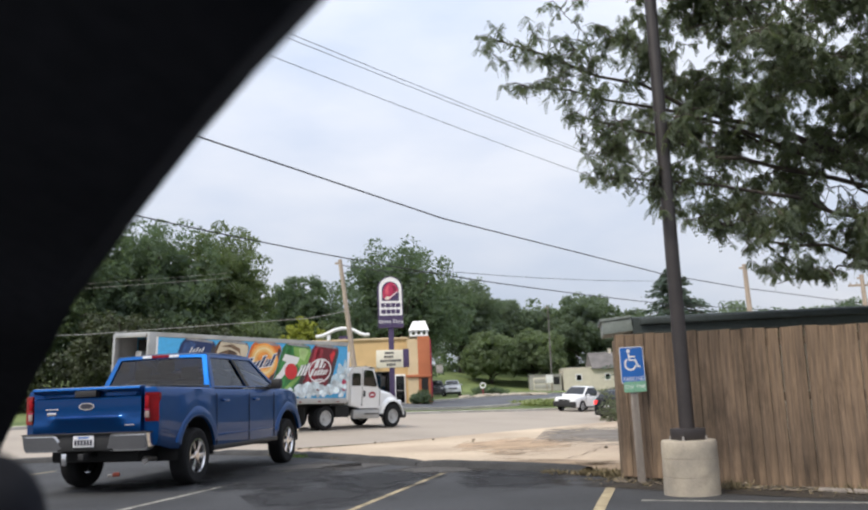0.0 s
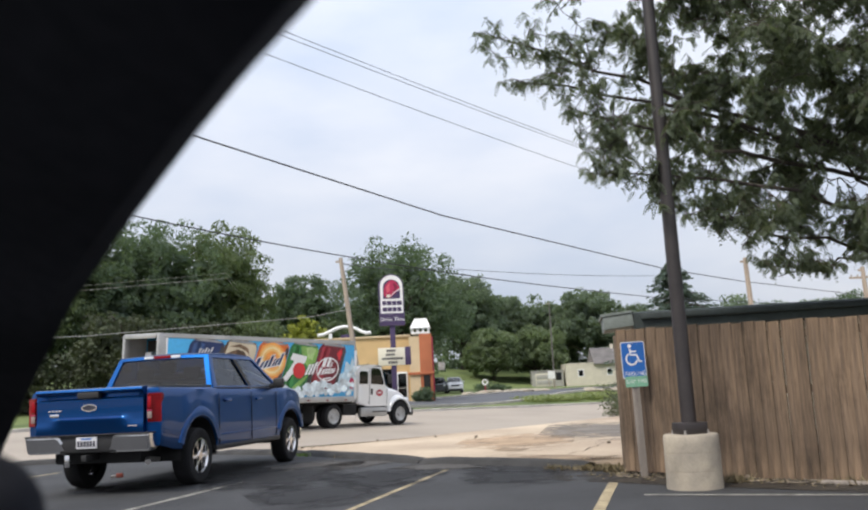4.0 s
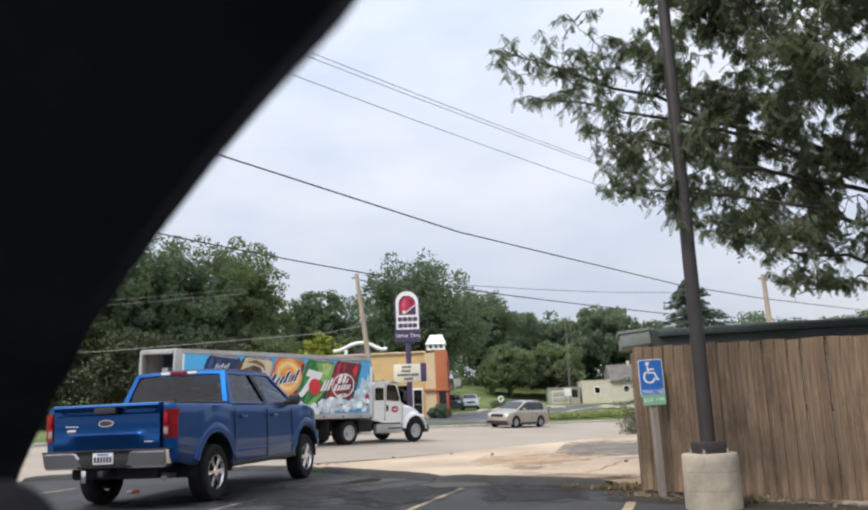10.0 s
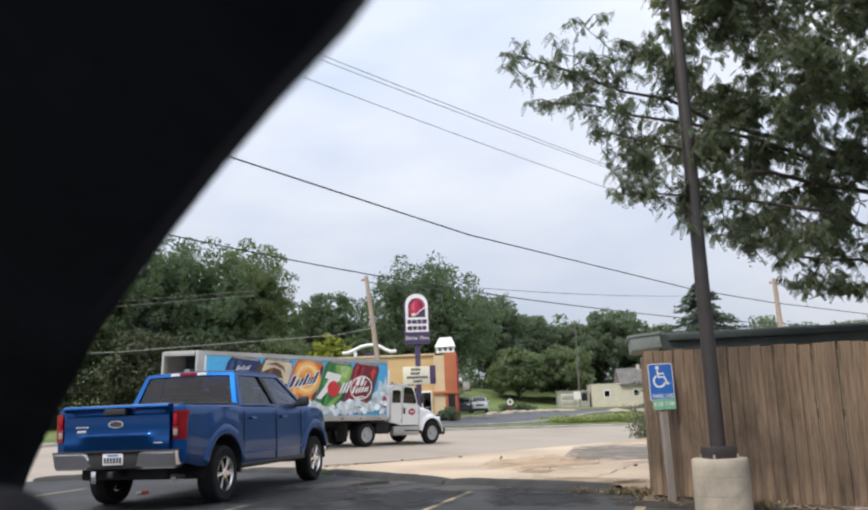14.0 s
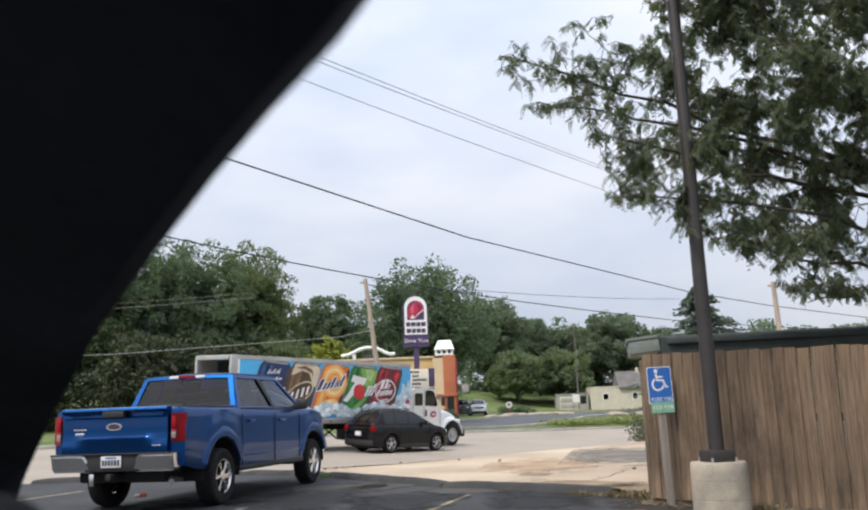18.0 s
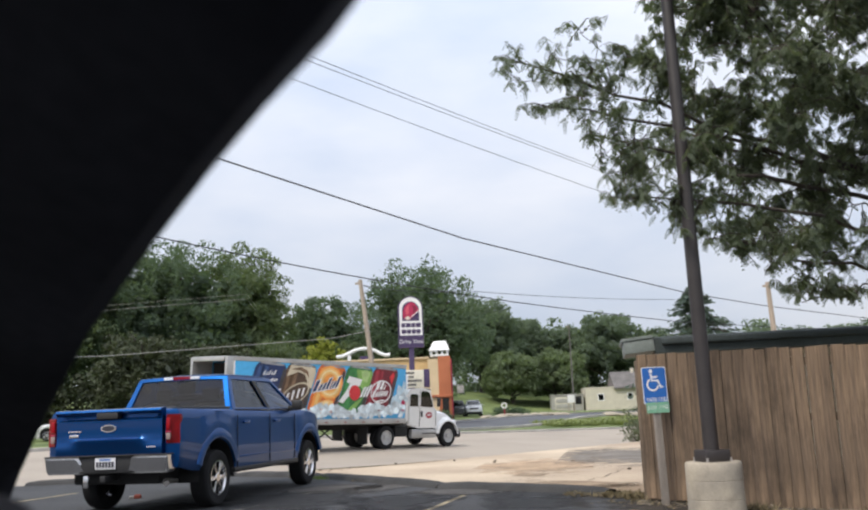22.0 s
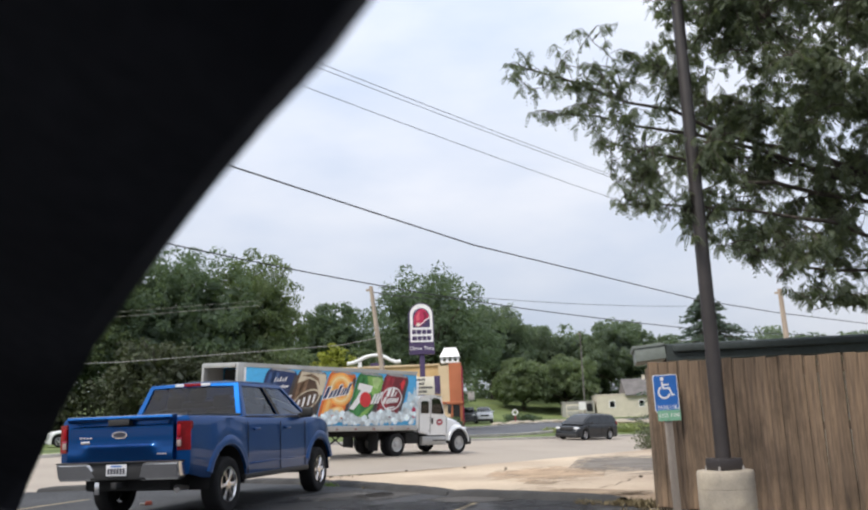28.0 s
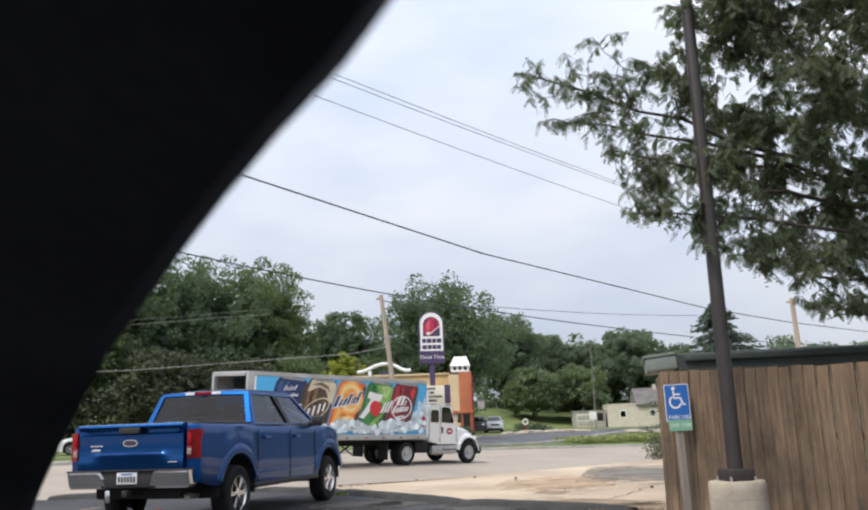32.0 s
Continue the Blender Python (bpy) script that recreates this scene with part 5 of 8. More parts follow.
# ---- the honey locust over the fence ----
def locust():
    rng = np.random.default_rng(77)
    base = Vector((6.6, 11.6, 0))
    t = root("locust_tree", Matrix.Translation(base), "large honey locust with feathery dark green leaves over the fence", "tree")
    part("trunk", sweep([(0, 0, -0.2), (0.05, 0, 1.2), (-0.1, -0.1, 2.4), (-0.15, -0.1, 3.6), (0.0, -0.1, 5.5), (0.2, 0, 7.5)], [0.24, 0.21, 0.19, 0.16, 0.11, 0.04], 14), M["bark"], t)
    # ends of the outermost boughs, in the tree's space
    outer = [(-5.80, -1.92, 5.25), (-5.71, -1.88, 4.99), (-5.35, -1.93, 5.32), (-5.01, -1.97, 5.59), (-5.40, -1.83, 4.68), (-5.12, -1.84, 4.79), (-4.87, -1.89, 5.11), (-4.52, -1.93, 5.36), (-4.95, -1.97, 4.28), (-4.84, -1.93, 4.06), (-4.67, -2.01, 4.54), (-4.54, -1.94, 4.14), (-4.79, -1.95, 3.53), (-4.62, -1.98, 3.71), (-4.40, -1.95, 3.52), (-4.01, -1.88, 3.12), (-3.68, -1.77, 3.04), (-3.29, -1.54, 2.84), (-2.99, -1.50, 2.62), (-2.75, -1.47, 2.45), (-2.58, -1.45, 2.30), (-2.24, -1.36, 2.38), (-1.88, -1.36, 2.37), (-1.65, -1.38, 2.50)]
    tips = [(Vector(p), 0.80 if p[0] < -4.9 else 0.60) for p in outer]
    for i in range(9):
        tips.append((Vector((rng.uniform(-4.35, -3.3), rng.uniform(-2.1, -1.2), rng.uniform(5.2, 7.4))), 0.6))
    # the inner boughs fill the crown down to its drooping hem
    def hem(x):
        return float(np.interp(x, (-6.0, -5.4, -5.0, -4.95, -4.8, -4.4, -4.0, -3.4, -3.2, -2.57, -1.4), (4.75, 4.58, 4.5, 4.1, 3.5, 3.4, 3.05, 2.85, 2.7, 2.25, 2.25)))
    while len(tips) < 300:
        x, y, z = min(0.2, -4.3 + 4.9 * rng.random() ** 0.52), rng.uniform(-2.2, 0.6), rng.uniform(2.2, 7.9)
        s = (11.6 + y) / 10.3
        xs, zs = (x + 6.6) / s - 6.6, (z - 1.187) / s + 1.187
        if zs > hem(xs) + 0.35 and not (xs < -4.1 and zs > 5.1):
            tips.append((Vector((x, y, z)), 0.35 if len(tips) % 2 else 0.55))
    limbs = []
    mains = []
    order = tips[0:24:4] + tips[30::13]
    for b, inner in order + [p for p in tips if p not in order]:
        if len(mains) < len(order):
            a = Vector((-0.1, -0.1, max(2.2, 2.2 + 0.55 * (b.z - 2.2) + rng.uniform(-0.3, 0.3))))
        else:
            a = min((q[i] for q in mains for i in range(3, 8)), key=lambda p: (p - b).length + 0.6 * max(0.0, p.z - b.z - 0.2) + 0.9 * max(0.0, b.x - p.x))
        mid = a.lerp(b, 0.55) + Vector((0, 0, 0.10 * (b - a).length)) + Vector(rng.normal(size=3) * 0.08 * (b - a).length)
        wob = [Vector(rng.normal(size=3)) * 0.05 for _ in range(10)]
        q = [wob[i] * (i / 9 * (1 - i / 9) * 4) + a * ((1 - i / 9) ** 2) + mid * (2 * (i / 9) * (1 - i / 9)) + b * ((i / 9) ** 2) for i in range(10)]
        L = (b - a).length
        if len(mains) < len(order):
            mains.append(q)
        part("limb", sweep(q, [(0.0065 if len(limbs) < len(order) else 0.0045) * L * (1 - 0.85 * k / 9) + 0.003 for k in range(10)], 6), M["bark"], t)
        limbs.append((q, L, inner if len(limbs) < len(order) else 0.25))
    # twigs off each limb
    twigs = bmesh.new()
    stems = []
    for q, L, inner in limbs:
        for i in range(int(L * (1 - inner) * (9 if q[9].x < -4.9 else 15)) + (4 if q[9].x < -4.9 else 8)):
            k = 0.995 if i < 3 else min(0.999, 1 - (1 - inner) * rng.random() ** 1.15)
            j = min(8, int(k * 9))
            p = q[j].lerp(q[j + 1], k * 9 - j)
            along = (q[j + 1] - q[j]).normalized()
            d = (along * rng.uniform(0.3, 0.9) + Vector(rng.normal(size=3)) * 0.7).normalized()
            ln = rng.uniform(0.16, 0.46)
            e = p + d * ln + Vector((0, 0, -0.20 * ln))
            s = (11.6 + e.y) / 10.3
            xs, zs = (e.x + 6.6) / s - 6.6, (e.z - 1.187) / s + 1.187
            if zs < hem(xs) + 0.12 or ((xs + 1.55) / 0.42) ** 2 + ((zs - 3.43) / 0.30) ** 2 < 1:
                continue
            m2 = p.lerp(e, 0.5) + Vector((0, 0, 0.05))
            sweep([p, m2, e], [0.007, 0.005, 0.002], 4, twigs)
            stems.append((p, m2, e, ln))
    part("brushwood", twigs, M["bark"], t)
    # pinnate leaves that arch out of the twigs and hang
    V_, F_ = [], []
    k0 = 0
    n = 6
    u = np.linspace(0.12, 1, n)[:, None]
    down = np.array([0, 0, -1.0])
    for p, m2, e, ln in stems:
        for i in range(int(6 + 15 * ln)):
            k = rng.uniform(0.1, 1.0)
            o = np.array(p) * (1 - k) ** 2 + np.array(m2) * 2 * k * (1 - k) + np.array(e) * k * k
            out = rng.normal(size=3) * (1, 1, 0.3)
            out /= np.linalg.norm(out)
            length = rng.uniform(0.07, 0.145)
            sag = rng.uniform(0.45, 0.95)
            axis = o + out * length * u * 0.75 + down * length * sag * u ** 1.6
            tang = out * 0.75 + down * sag * 1.6 * u ** 0.6
            tang /= np.linalg.norm(tang, axis=1)[:, None]
            side = np.cross(tang, rng.normal(size=3) * 0.5 + np.array([0, 0, 1.0]))
            side /= np.linalg.norm(side, axis=1)[:, None] + 1e-6
            taper = (1 - 0.45 * u ** 3) * (1.0 if e.x < -4.2 else 1.18)
            half = 0.0105 if e.x < -4.2 else 0.0125
            for sgn in (-1, 1):
                tipv = side * sgn * 0.85 + tang * 0.5 + down * 0.25
                ll = 0.032 * taper
                b = axis + tipv * ll * 0.5 + tang * half
                c = axis + tipv * ll
                d = axis + tipv * ll * 0.5 - tang * half
                V_.append(np.stack([axis, b, c, d], 1).reshape(-1, 3))
                F_.append(np.arange(n * 4).reshape(n, 4) + k0)
                k0 += n * 4
    part("crown", sheet_from_arrays("crown", np.concatenate(V_), np.concatenate(F_), M["leaf_locust"]), None, t, "feathery compound leaves")
    return t


locust()


# ---- vehicles: x ahead, y to the left, origin on the ground at mid-wheelbase ----
def interp(table, x):
    if x <= table[0][0]:
        return table[0][1]
    for (x0, y0), (x1, y1) in zip(table, table[1:]):
        if x <= x1:
            k = (x - x0) / (x1 - x0)
            return y0 + (y1 - y0) * k
    return table[-1][1]


def soft_interp(table, x, r=0.05):
    return (interp(table, x - r) + 2 * interp(table, x) + interp(table, x + r)) / 4


def body_shell(x0, x1, half, low, top, wheels, arch, end_round=0.25, crown=0.03, tuck=0.05, hub=0.36, front_round=None):
    """Lower body of a car: cross-sections from the sill over the shoulder, with round wheel openings."""
    xs = set(steps([(x0, x0 + 0.3, 0.05), (x0 + 0.3, x1 - 0.4, 0.12), (x1 - 0.4, x1, 0.05)]))
    for wx in wheels:
        xs |= {wx + arch * math.cos(math.pi * i / 18) for i in range(19)} | {wx - arch - 0.001, wx + arch + 0.001}
    rows = []
    for x in sorted(xs):
        z0 = interp(low, x)
        for wx in wheels:
            if abs(x - wx) <= arch:
                z0 = max(z0, hub + math.sqrt(max(0, arch ** 2 - (x - wx) ** 2)) * 0.98)
        z1 = max(soft_interp(top, x), z0 + 0.04)
        w = half
        for e, inset in (((x - x0) / end_round, 0.14), ((x1 - x) / (front_round or end_round * 2.0), 0.22)):
            if e < 1:
                w -= inset * (1 - math.sqrt(max(0.0, 1 - (1 - e) ** 2)))
        flare = sum(0.022 * ease(1 - abs(abs(x - wx) - arch * 0.6) / (arch * 0.75)) for wx in wheels)
        pts = []
        for k, inset in ((0.0, 0.03), (0.12, 0.008), (0.35, 0.0), (0.62, 0.006), (0.82, 0.018), (0.93, tuck * 0.8), (0.985, tuck * 1.6), (1.0, tuck * 2.6)):
            pts.append((w + flare * (1 - k) - inset, z0 + (z1 - z0) * k))
        half_row = [(y, z) for y, z in pts] + [(w * 0.6, z1 + crown * 0.75), (0.0, z1 + crown)]
        rows.append([(x, y, z) for y, z in half_row] + [(x, -y, z) for y, z in reversed(half_row[:-1])])
    b = grid(rows)
    b.verts.ensure_lookup_table()
    n = len(rows[0])
    for start in (0, (len(rows) - 1) * n):
        b.faces.new([b.verts[start + i] for i in range(n)])
    return b


def cab_shell(t, spec, paint_mat, glass, doors=2):
    """The glasshouse: pillars and roof with real openings, panes set in them."""
    (xb0, xb1, yb, zb), (xt0, xt1, yt, zt) = spec
    B = [Vector(p) for p in ((xb0, yb, zb), (xb1, yb * 0.97, zb), (xb1, -yb * 0.97, zb), (xb0, -yb, zb))]
    T = [Vector(p) for p in ((xt0, yt, zt), (xt1, yt * 0.96, zt), (xt1, -yt * 0.96, zt), (xt0, -yt, zt))]
    b = bmesh.new()

    def face(i, j, holes, v0, v1, bow):
        def p(u, v, off=0.0):
            q = B[i].lerp(B[j], u).lerp(T[i].lerp(T[j], u), v)
            nrm = (B[j] - B[i]).cross(T[i] - B[i]).normalized()
            return q + nrm * (bow * 4 * u * (1 - u) * (0.4 + 0.6 * v) + off)
        us = sorted({0.0, 1.0, *[h for a in holes for h in a]} | {k / 6 for k in range(1, 6) if len(holes) == 1})
        vs2 = [0.0, v0, (v0 + v1) / 2, v1, 1.0]
        pane_rows = {}
        for u0, u1 in zip(us, us[1:]):
            hole = next((k for k, h in enumerate(holes) if h[0] - 1e-6 <= u0 and u1 <= h[1] + 1e-6), None)
            for w0, w1 in zip(vs2, vs2[1:]):
                if hole is not None and w0 >= v0 - 1e-6 and w1 <= v1 + 1e-6:
                    pane_rows.setdefault(hole, set()).update((u0, u1))
                    continue
                b.faces.new([b.verts.new(p(u, w)) for u, w in ((u0, w0), (u1, w0), (u1, w1), (u0, w1))])
        out = []
        for hole, uu in sorted(pane_rows.items()):
            uu = sorted(uu)
            out.append(grid([[p(u, w, -0.008) for u in uu] for w in (v0 - 0.01, (v0 + v1) / 2, v1 + 0.01)]))
        return out

    sides = [(0.05, 0.50), (0.535, 0.95)]
    panes = []
    panes += [("side_window", g) for g in face(1, 0, [(1 - h[1], 1 - h[0]) for h in sides], 0.05, 0.90, 0.0)]
    panes += [("side_window", g) for g in face(3, 2, sides, 0.05, 0.90, 0.0)]
    panes += [("windscreen", g) for g in face(2, 1, [(0.06, 0.94)], 0.06, 0.92, 0.07)]
    panes += [("rear_window", g) for g in face(0, 3, [(0.05, 0.95)], 0.08, 0.90, 0.04)]
    # roof with a slight crown
    n = 6
    rows = []
    for i in range(n + 1):
        k = i / n
        row = []
        for j in range(n + 1):
            q = T[0].lerp(T[1], k).lerp(T[3].lerp(T[2], k), j / n)
            bow = 0.05 * (1 - (2 * j / n - 1) ** 2) * (0.5 + 0.5 * math.sin(math.pi * k)) + 0.02 * math.sin(math.pi * k)
            front = 0.07 * 4 * (j / n) * (1 - j / n) if k == 1 else 0.04 * -4 * (j / n) * (1 - j / n) if k == 0 else 0
            row.append(q + Vector((front, 0, bow if 0 < k < 1 else 0.0)))
        rows.append(row)
    grid(rows, b)
    bmesh.ops.remove_doubles(b, verts=b.verts[:], dist=0.002)
    cab = part("cab", b, paint_mat, t, angle=50)
    sol = cab.modifiers.new("thickness", "SOLIDIFY")
    sol.thickness, sol.offset = 0.03, 0.0
    bev = cab.modifiers.new("edges", "BEVEL")
    bev.width, bev.segments, bev.limit_method, bev.angle_limit = 0.02, 2, "ANGLE", radians(40)
    for i, (name, g) in enumerate(panes):
        ob = part(name, g, M["pale_glass"] if i in (0, 3) else glass, t)
        ob.visible_shadow = False
    return cab


def glasshouse(t, prof, belt, yb, yt, H, side, splits, paint_mat):
    """A rounded cabin lofted along its roofline, with flush dark panes laid on it."""
    for k in range(2):
        prof = [prof[0]] + [q for a, b in zip(prof, prof[1:]) for q in ((a[0] * 0.75 + b[0] * 0.25, a[1] * 0.75 + b[1] * 0.25), (a[0] * 0.25 + b[0] * 0.75, a[1] * 0.25 + b[1] * 0.75))] + [prof[-1]]
    def flank(z):
        return yb - (yb - yt) * max(0.0, (z - belt) / (H - belt)) ** 1.25
    def roof(x):
        return max([p[1] + (q[1] - p[1]) * (x - p[0]) / (q[0] - p[0]) for p, q in zip(prof, prof[1:]) if p[0] < q[0] and p[0] <= x <= q[0]] or [belt])
    rows = []
    for x, zt in prof:
        r = min(0.13, (zt - belt) * 0.5)
        y = flank(zt - r)
        sec = [(yb, belt - 0.04), (flank(belt + (zt - r - belt) * 0.5), belt + (zt - r - belt) * 0.5), (y, zt - r), (y - r * 0.22, zt - r * 0.42), (y - r * 0.75, zt - r * 0.10), (y * 0.55, zt + 0.015), (0, zt + 0.022)]
        rows.append([(x, a, z) for a, z in sec] + [(x, -a, z) for a, z in reversed(sec[:-1])])
    part("cab", grid(rows), paint_mat, t, angle=60)
    def sheet(xa, xb, s, up, pad):
        out = []
        for k in range(5):
            row = []
            for i in range(13):
                x = xa + (xb - xa) * i / 12
                zl = belt + 0.045 - pad
                zu = max(zl + 0.012, min(roof(x) - 0.085, H - 0.115) + pad)
                z = zl + (zu - zl) * k / 4
                row.append((x, s * (flank(z) + up), z))
            out.append(row)
        return grid(out)
    xa, xb = side
    stops = [xa] + splits + [xb]
    for s in (-1, 1):
        part("window_surround", sheet(xa - 0.03, xb + 0.03, s, 0.004, 0.018), M["black"], t, "black window surround")
        for a, b in zip(stops, stops[1:]):
            part("side_window", sheet(a + 0.018, b - 0.018, s, 0.010, 0.0), M["car_glass"], t)
    mid = (prof[0][0] + prof[-1][0]) / 2
    for name, keep, lo, sgn in (("rear_window", lambda x: x < mid, 0.10, -1), ("windscreen", lambda x: x > mid, 0.03, 1)):
        line = [p for p in prof if keep(p[0]) and belt + lo < p[1] < H - 0.085]
        if len(line) < 2:
            continue
        out = []
        for x, z in line:
            half = flank(z) - 0.10
            out.append([(x + sgn * 0.010, half * j / 4, z + 0.012 + 0.020 * (1 - (j / 4) ** 2)) for j in range(-4, 5)])
        part(name, grid(out), M["car_glass"], t)


WHEELS = {}
M["steel_rim"] = mat("painted_steel_rim", (0.40, 0.40, 0.39), 0.5, vary=0.2, scale=6)


def wheel_meshes(r, w, spokes, dark=False):
    key = (r, w, spokes, dark)
    if key not in WHEELS:
        h = w / 2
        q = 0.90 if r > 0.4 else 1.0
        ty = lathe([(r * 0.64 * q, -h * 0.86), (r * 0.70, -h), (r * 0.90, -h * 1.02), (r * 0.97, -h * 0.88), (r, -h * 0.6), (r, h * 0.6), (r * 0.97, h * 0.88), (r * 0.90, h * 1.02), (r * 0.70, h), (r * 0.64 * q, h * 0.86)], 32, "y", cap=False)
        rim = lathe([(r * 0.66 * q, -h * 0.88), (r * 0.69 * q, -h * 0.99), (r * 0.655 * q, -h * 1.0), (r * 0.63 * q, -h * 0.80), (r * 0.59 * q, -h * 0.3), (r * 0.58 * q, h * 0.7), (r * 0.66 * q, h * 0.9)], 32, "y", cap=False)
        if not spokes:
            rim = lathe([(0.0, -h * 0.78), (r * 0.20, -h * 0.78), (r * 0.22, -h * 0.20), (r * 0.36, -h * 0.10), (r * 0.46, -h * 0.45), (r * 0.57, -h * 0.66), (r * 0.57, -h * 0.55), (0.0, -h * 0.3)], 28, "y", rim)
        for i in range(spokes):
            a = 2 * math.pi * i / spokes
            for off in (-0.10, 0.10):
                sp = box(r * 0.10, r * 0.64 * q, -h * 0.92, -h * 0.60, -r * 0.040, r * 0.040, 0.010, 1)
                rim = merge(rim, sp, Matrix.Rotation(a + off, 4, "Y"))
        rim = lathe([(0.0, -h * 0.96), (r * 0.15, -h * 0.96), (r * 0.18, -h * 0.86), (r * 0.18, -h * 0.5), (0.0, -h * 0.5)], 18, "y", rim)
        # dark disc, ring on spokeless wheels, drawn for the shade in the rim openings
        disc = lathe([(r * 0.21, -h * 0.34), (r * 0.40, -h * 0.34), (r * 0.40, -h * 0.2), (r * 0.21, -h * 0.2)], 20, "y", cap=False) if not spokes else lathe([(0.0, -h * 0.25), (r * 0.575 * q, -h * 0.25), (r * 0.575 * q, -h * 0.1), (0.0, -h * 0.1)], 24, "y")
        WHEELS[key] = (mesh("tyre", ty, M["tyre"]), mesh("rim", rim, M["black"] if dark else M["steel_rim"] if not spokes else M["chrome"] if q < 1 else M["alloy"]), mesh("brake_disc", disc, M["under"]))
    return WHEELS[key]


def put_wheels(t, axles, half_track, r, w, spokes, dark=False):
    out = []
    ty, rim, disc = wheel_meshes(r, w, spokes, dark)
    for x in axles:
        for side in (-1, 1):
            wh = part("wheel", ty, None, t, m=pose(x, side * half_track, r))
            a = part("rim", rim, None, wh)
            d = part("brake_disc", disc, None, wh)
            if side > 0:
                a.matrix_basis = d.matrix_basis = pose(0, 0, 0, 0, 0, 180)
            out.append((wh, x, side * half_track, r))
    return out


def lamp_pair(t, name, x, y, z, size, material, label):
    for s in (-1, 1):
        part(name, box(x - size[0] / 2, x + size[0] / 2, s * y - size[1] / 2, s * y + size[1] / 2, z - size[2] / 2, z + size[2] / 2, min(size) * 0.3), material, t, label)


def colour_is_light(m):
    return m.name.startswith(("white", "silver", "beige"))


def car(kind, label, paint_mat, dims, group="passing cars", name="car", glass=None, brake=False):
    """dims: length, width, height, wheelbase, wheel radius, ride height."""
    L, W, H, wb, wr, clear = dims
    t = root(name, pose(0, 0, 0), label, "car", group)
    h = W / 2
    fo = (L - wb) * 0.46
    x1, x0 = wb / 2 + fo, wb / 2 + fo - L
    belt = (0.64 if kind in ("sedan", "suv") else 0.605) * H
    hood = belt - 0.03
    if kind == "sedan":
        top = [(x0, belt - 0.14), (x0 + 0.10, belt - 0.01), (x0 + 0.9, belt + 0.02), (x1 - 1.35, belt + 0.0), (x1 - 0.9, hood - 0.03), (x1 - 0.3, hood - 0.13), (x1 - 0.08, hood - 0.24), (x1, hood - 0.38)]
        xr, xf = x0 + 0.62, x1 - 1.05
        prof = [(xr, belt - 0.02), (xr + 0.25, belt + 0.13), (xr + 0.72, H - 0.05), (xr + 1.05, H), (xf - 1.35, H), (xf - 0.92, H - 0.07), (xf, belt - 0.02)]
        side, splits = (xr + 0.38, xf - 0.28), [xr + 0.72, (xr + xf) / 2 + 0.12]
    elif kind == "van":
        top = [(x0, belt - 0.10), (x0 + 0.08, belt), (x1 - 1.2, belt + 0.02), (x1 - 0.85, hood - 0.02), (x1 - 0.4, hood - 0.14), (x1 - 0.12, hood - 0.27), (x1, hood - 0.46)]
        xr, xf = x0 + 0.03, x1 - 0.62
        prof = [(xr, belt - 0.02), (xr + 0.06, belt + 0.16), (xr + 0.24, H - 0.12), (xr + 0.42, H - 0.02), (xf - 1.9, H), (xf - 1.15, H - 0.06), (xf, belt - 0.02)]
        side, splits = (xr + 0.42, xf - 0.35), [xr + 1.25, xr + 2.15]
    elif kind == "pickup":
        top = [(x0, belt - 0.02), (x0 + 0.06, belt), (x1 - 1.45, belt + 0.01), (x1 - 1.1, hood + 0.02), (x1 - 0.3, hood - 0.05), (x1 - 0.06, hood - 0.14), (x1, hood - 0.30)]
        bed = 2.0 if L < 5.3 else 1.75
        xr, xf = x0 + bed, x1 - 1.12
        prof = [(xr, belt - 0.02), (xr + 0.05, belt + 0.12), (xr + 0.17, H - 0.12), (xr + 0.32, H - 0.01), (xf - 1.15, H), (xf - 0.78, H - 0.06), (xf, belt - 0.02)]
        side, splits = (xr + 0.22, xf - 0.30), ([] if L < 5.3 else [(xr + xf) / 2 - 0.05])
    else:
        top = [(x0, belt - 0.16), (x0 + 0.08, belt - 0.02), (x0 + 0.3, belt + 0.02), (x1 - 1.2, belt + 0.0), (x1 - 0.9, hood + 0.01), (x1 - 0.45, hood - 0.06), (x1 - 0.12, hood - 0.18), (x1, hood - 0.40)]
        xr, xf = x0 + 0.03, x1 - 0.92
        prof = [(xr, belt - 0.02), (xr + 0.14, belt + 0.12), (xr + 0.50, H - 0.12), (xr + 0.74, H - 0.025), (xr + 1.6, H), (xf - 1.55, H - 0.01), (xf - 1.05, H - 0.08), (xf, belt - 0.02)]
        side, splits = (xr + 0.56, xf - 0.28), [xr + 1.18, (xr + xf) / 2 + 0.22]
    low = [(x0, clear + 0.12), (x0 + 0.25, clear + 0.02), (x1 - 0.3, clear), (x1, clear + 0.10)]
    part("body", body_shell(x0, x1, h, low, top, (-wb / 2, wb / 2), wr + 0.07), paint_mat, t)
    part("underbody", box(x0 + 0.2, x1 - 0.2, -h + 0.27, h - 0.27, clear - 0.02, belt - 0.2, 0.03), M["under"], t)
    yt = h - (0.27 if kind != "sedan" else 0.30)
    glasshouse(t, prof, belt, h - 0.075, yt, H, side, splits, paint_mat)
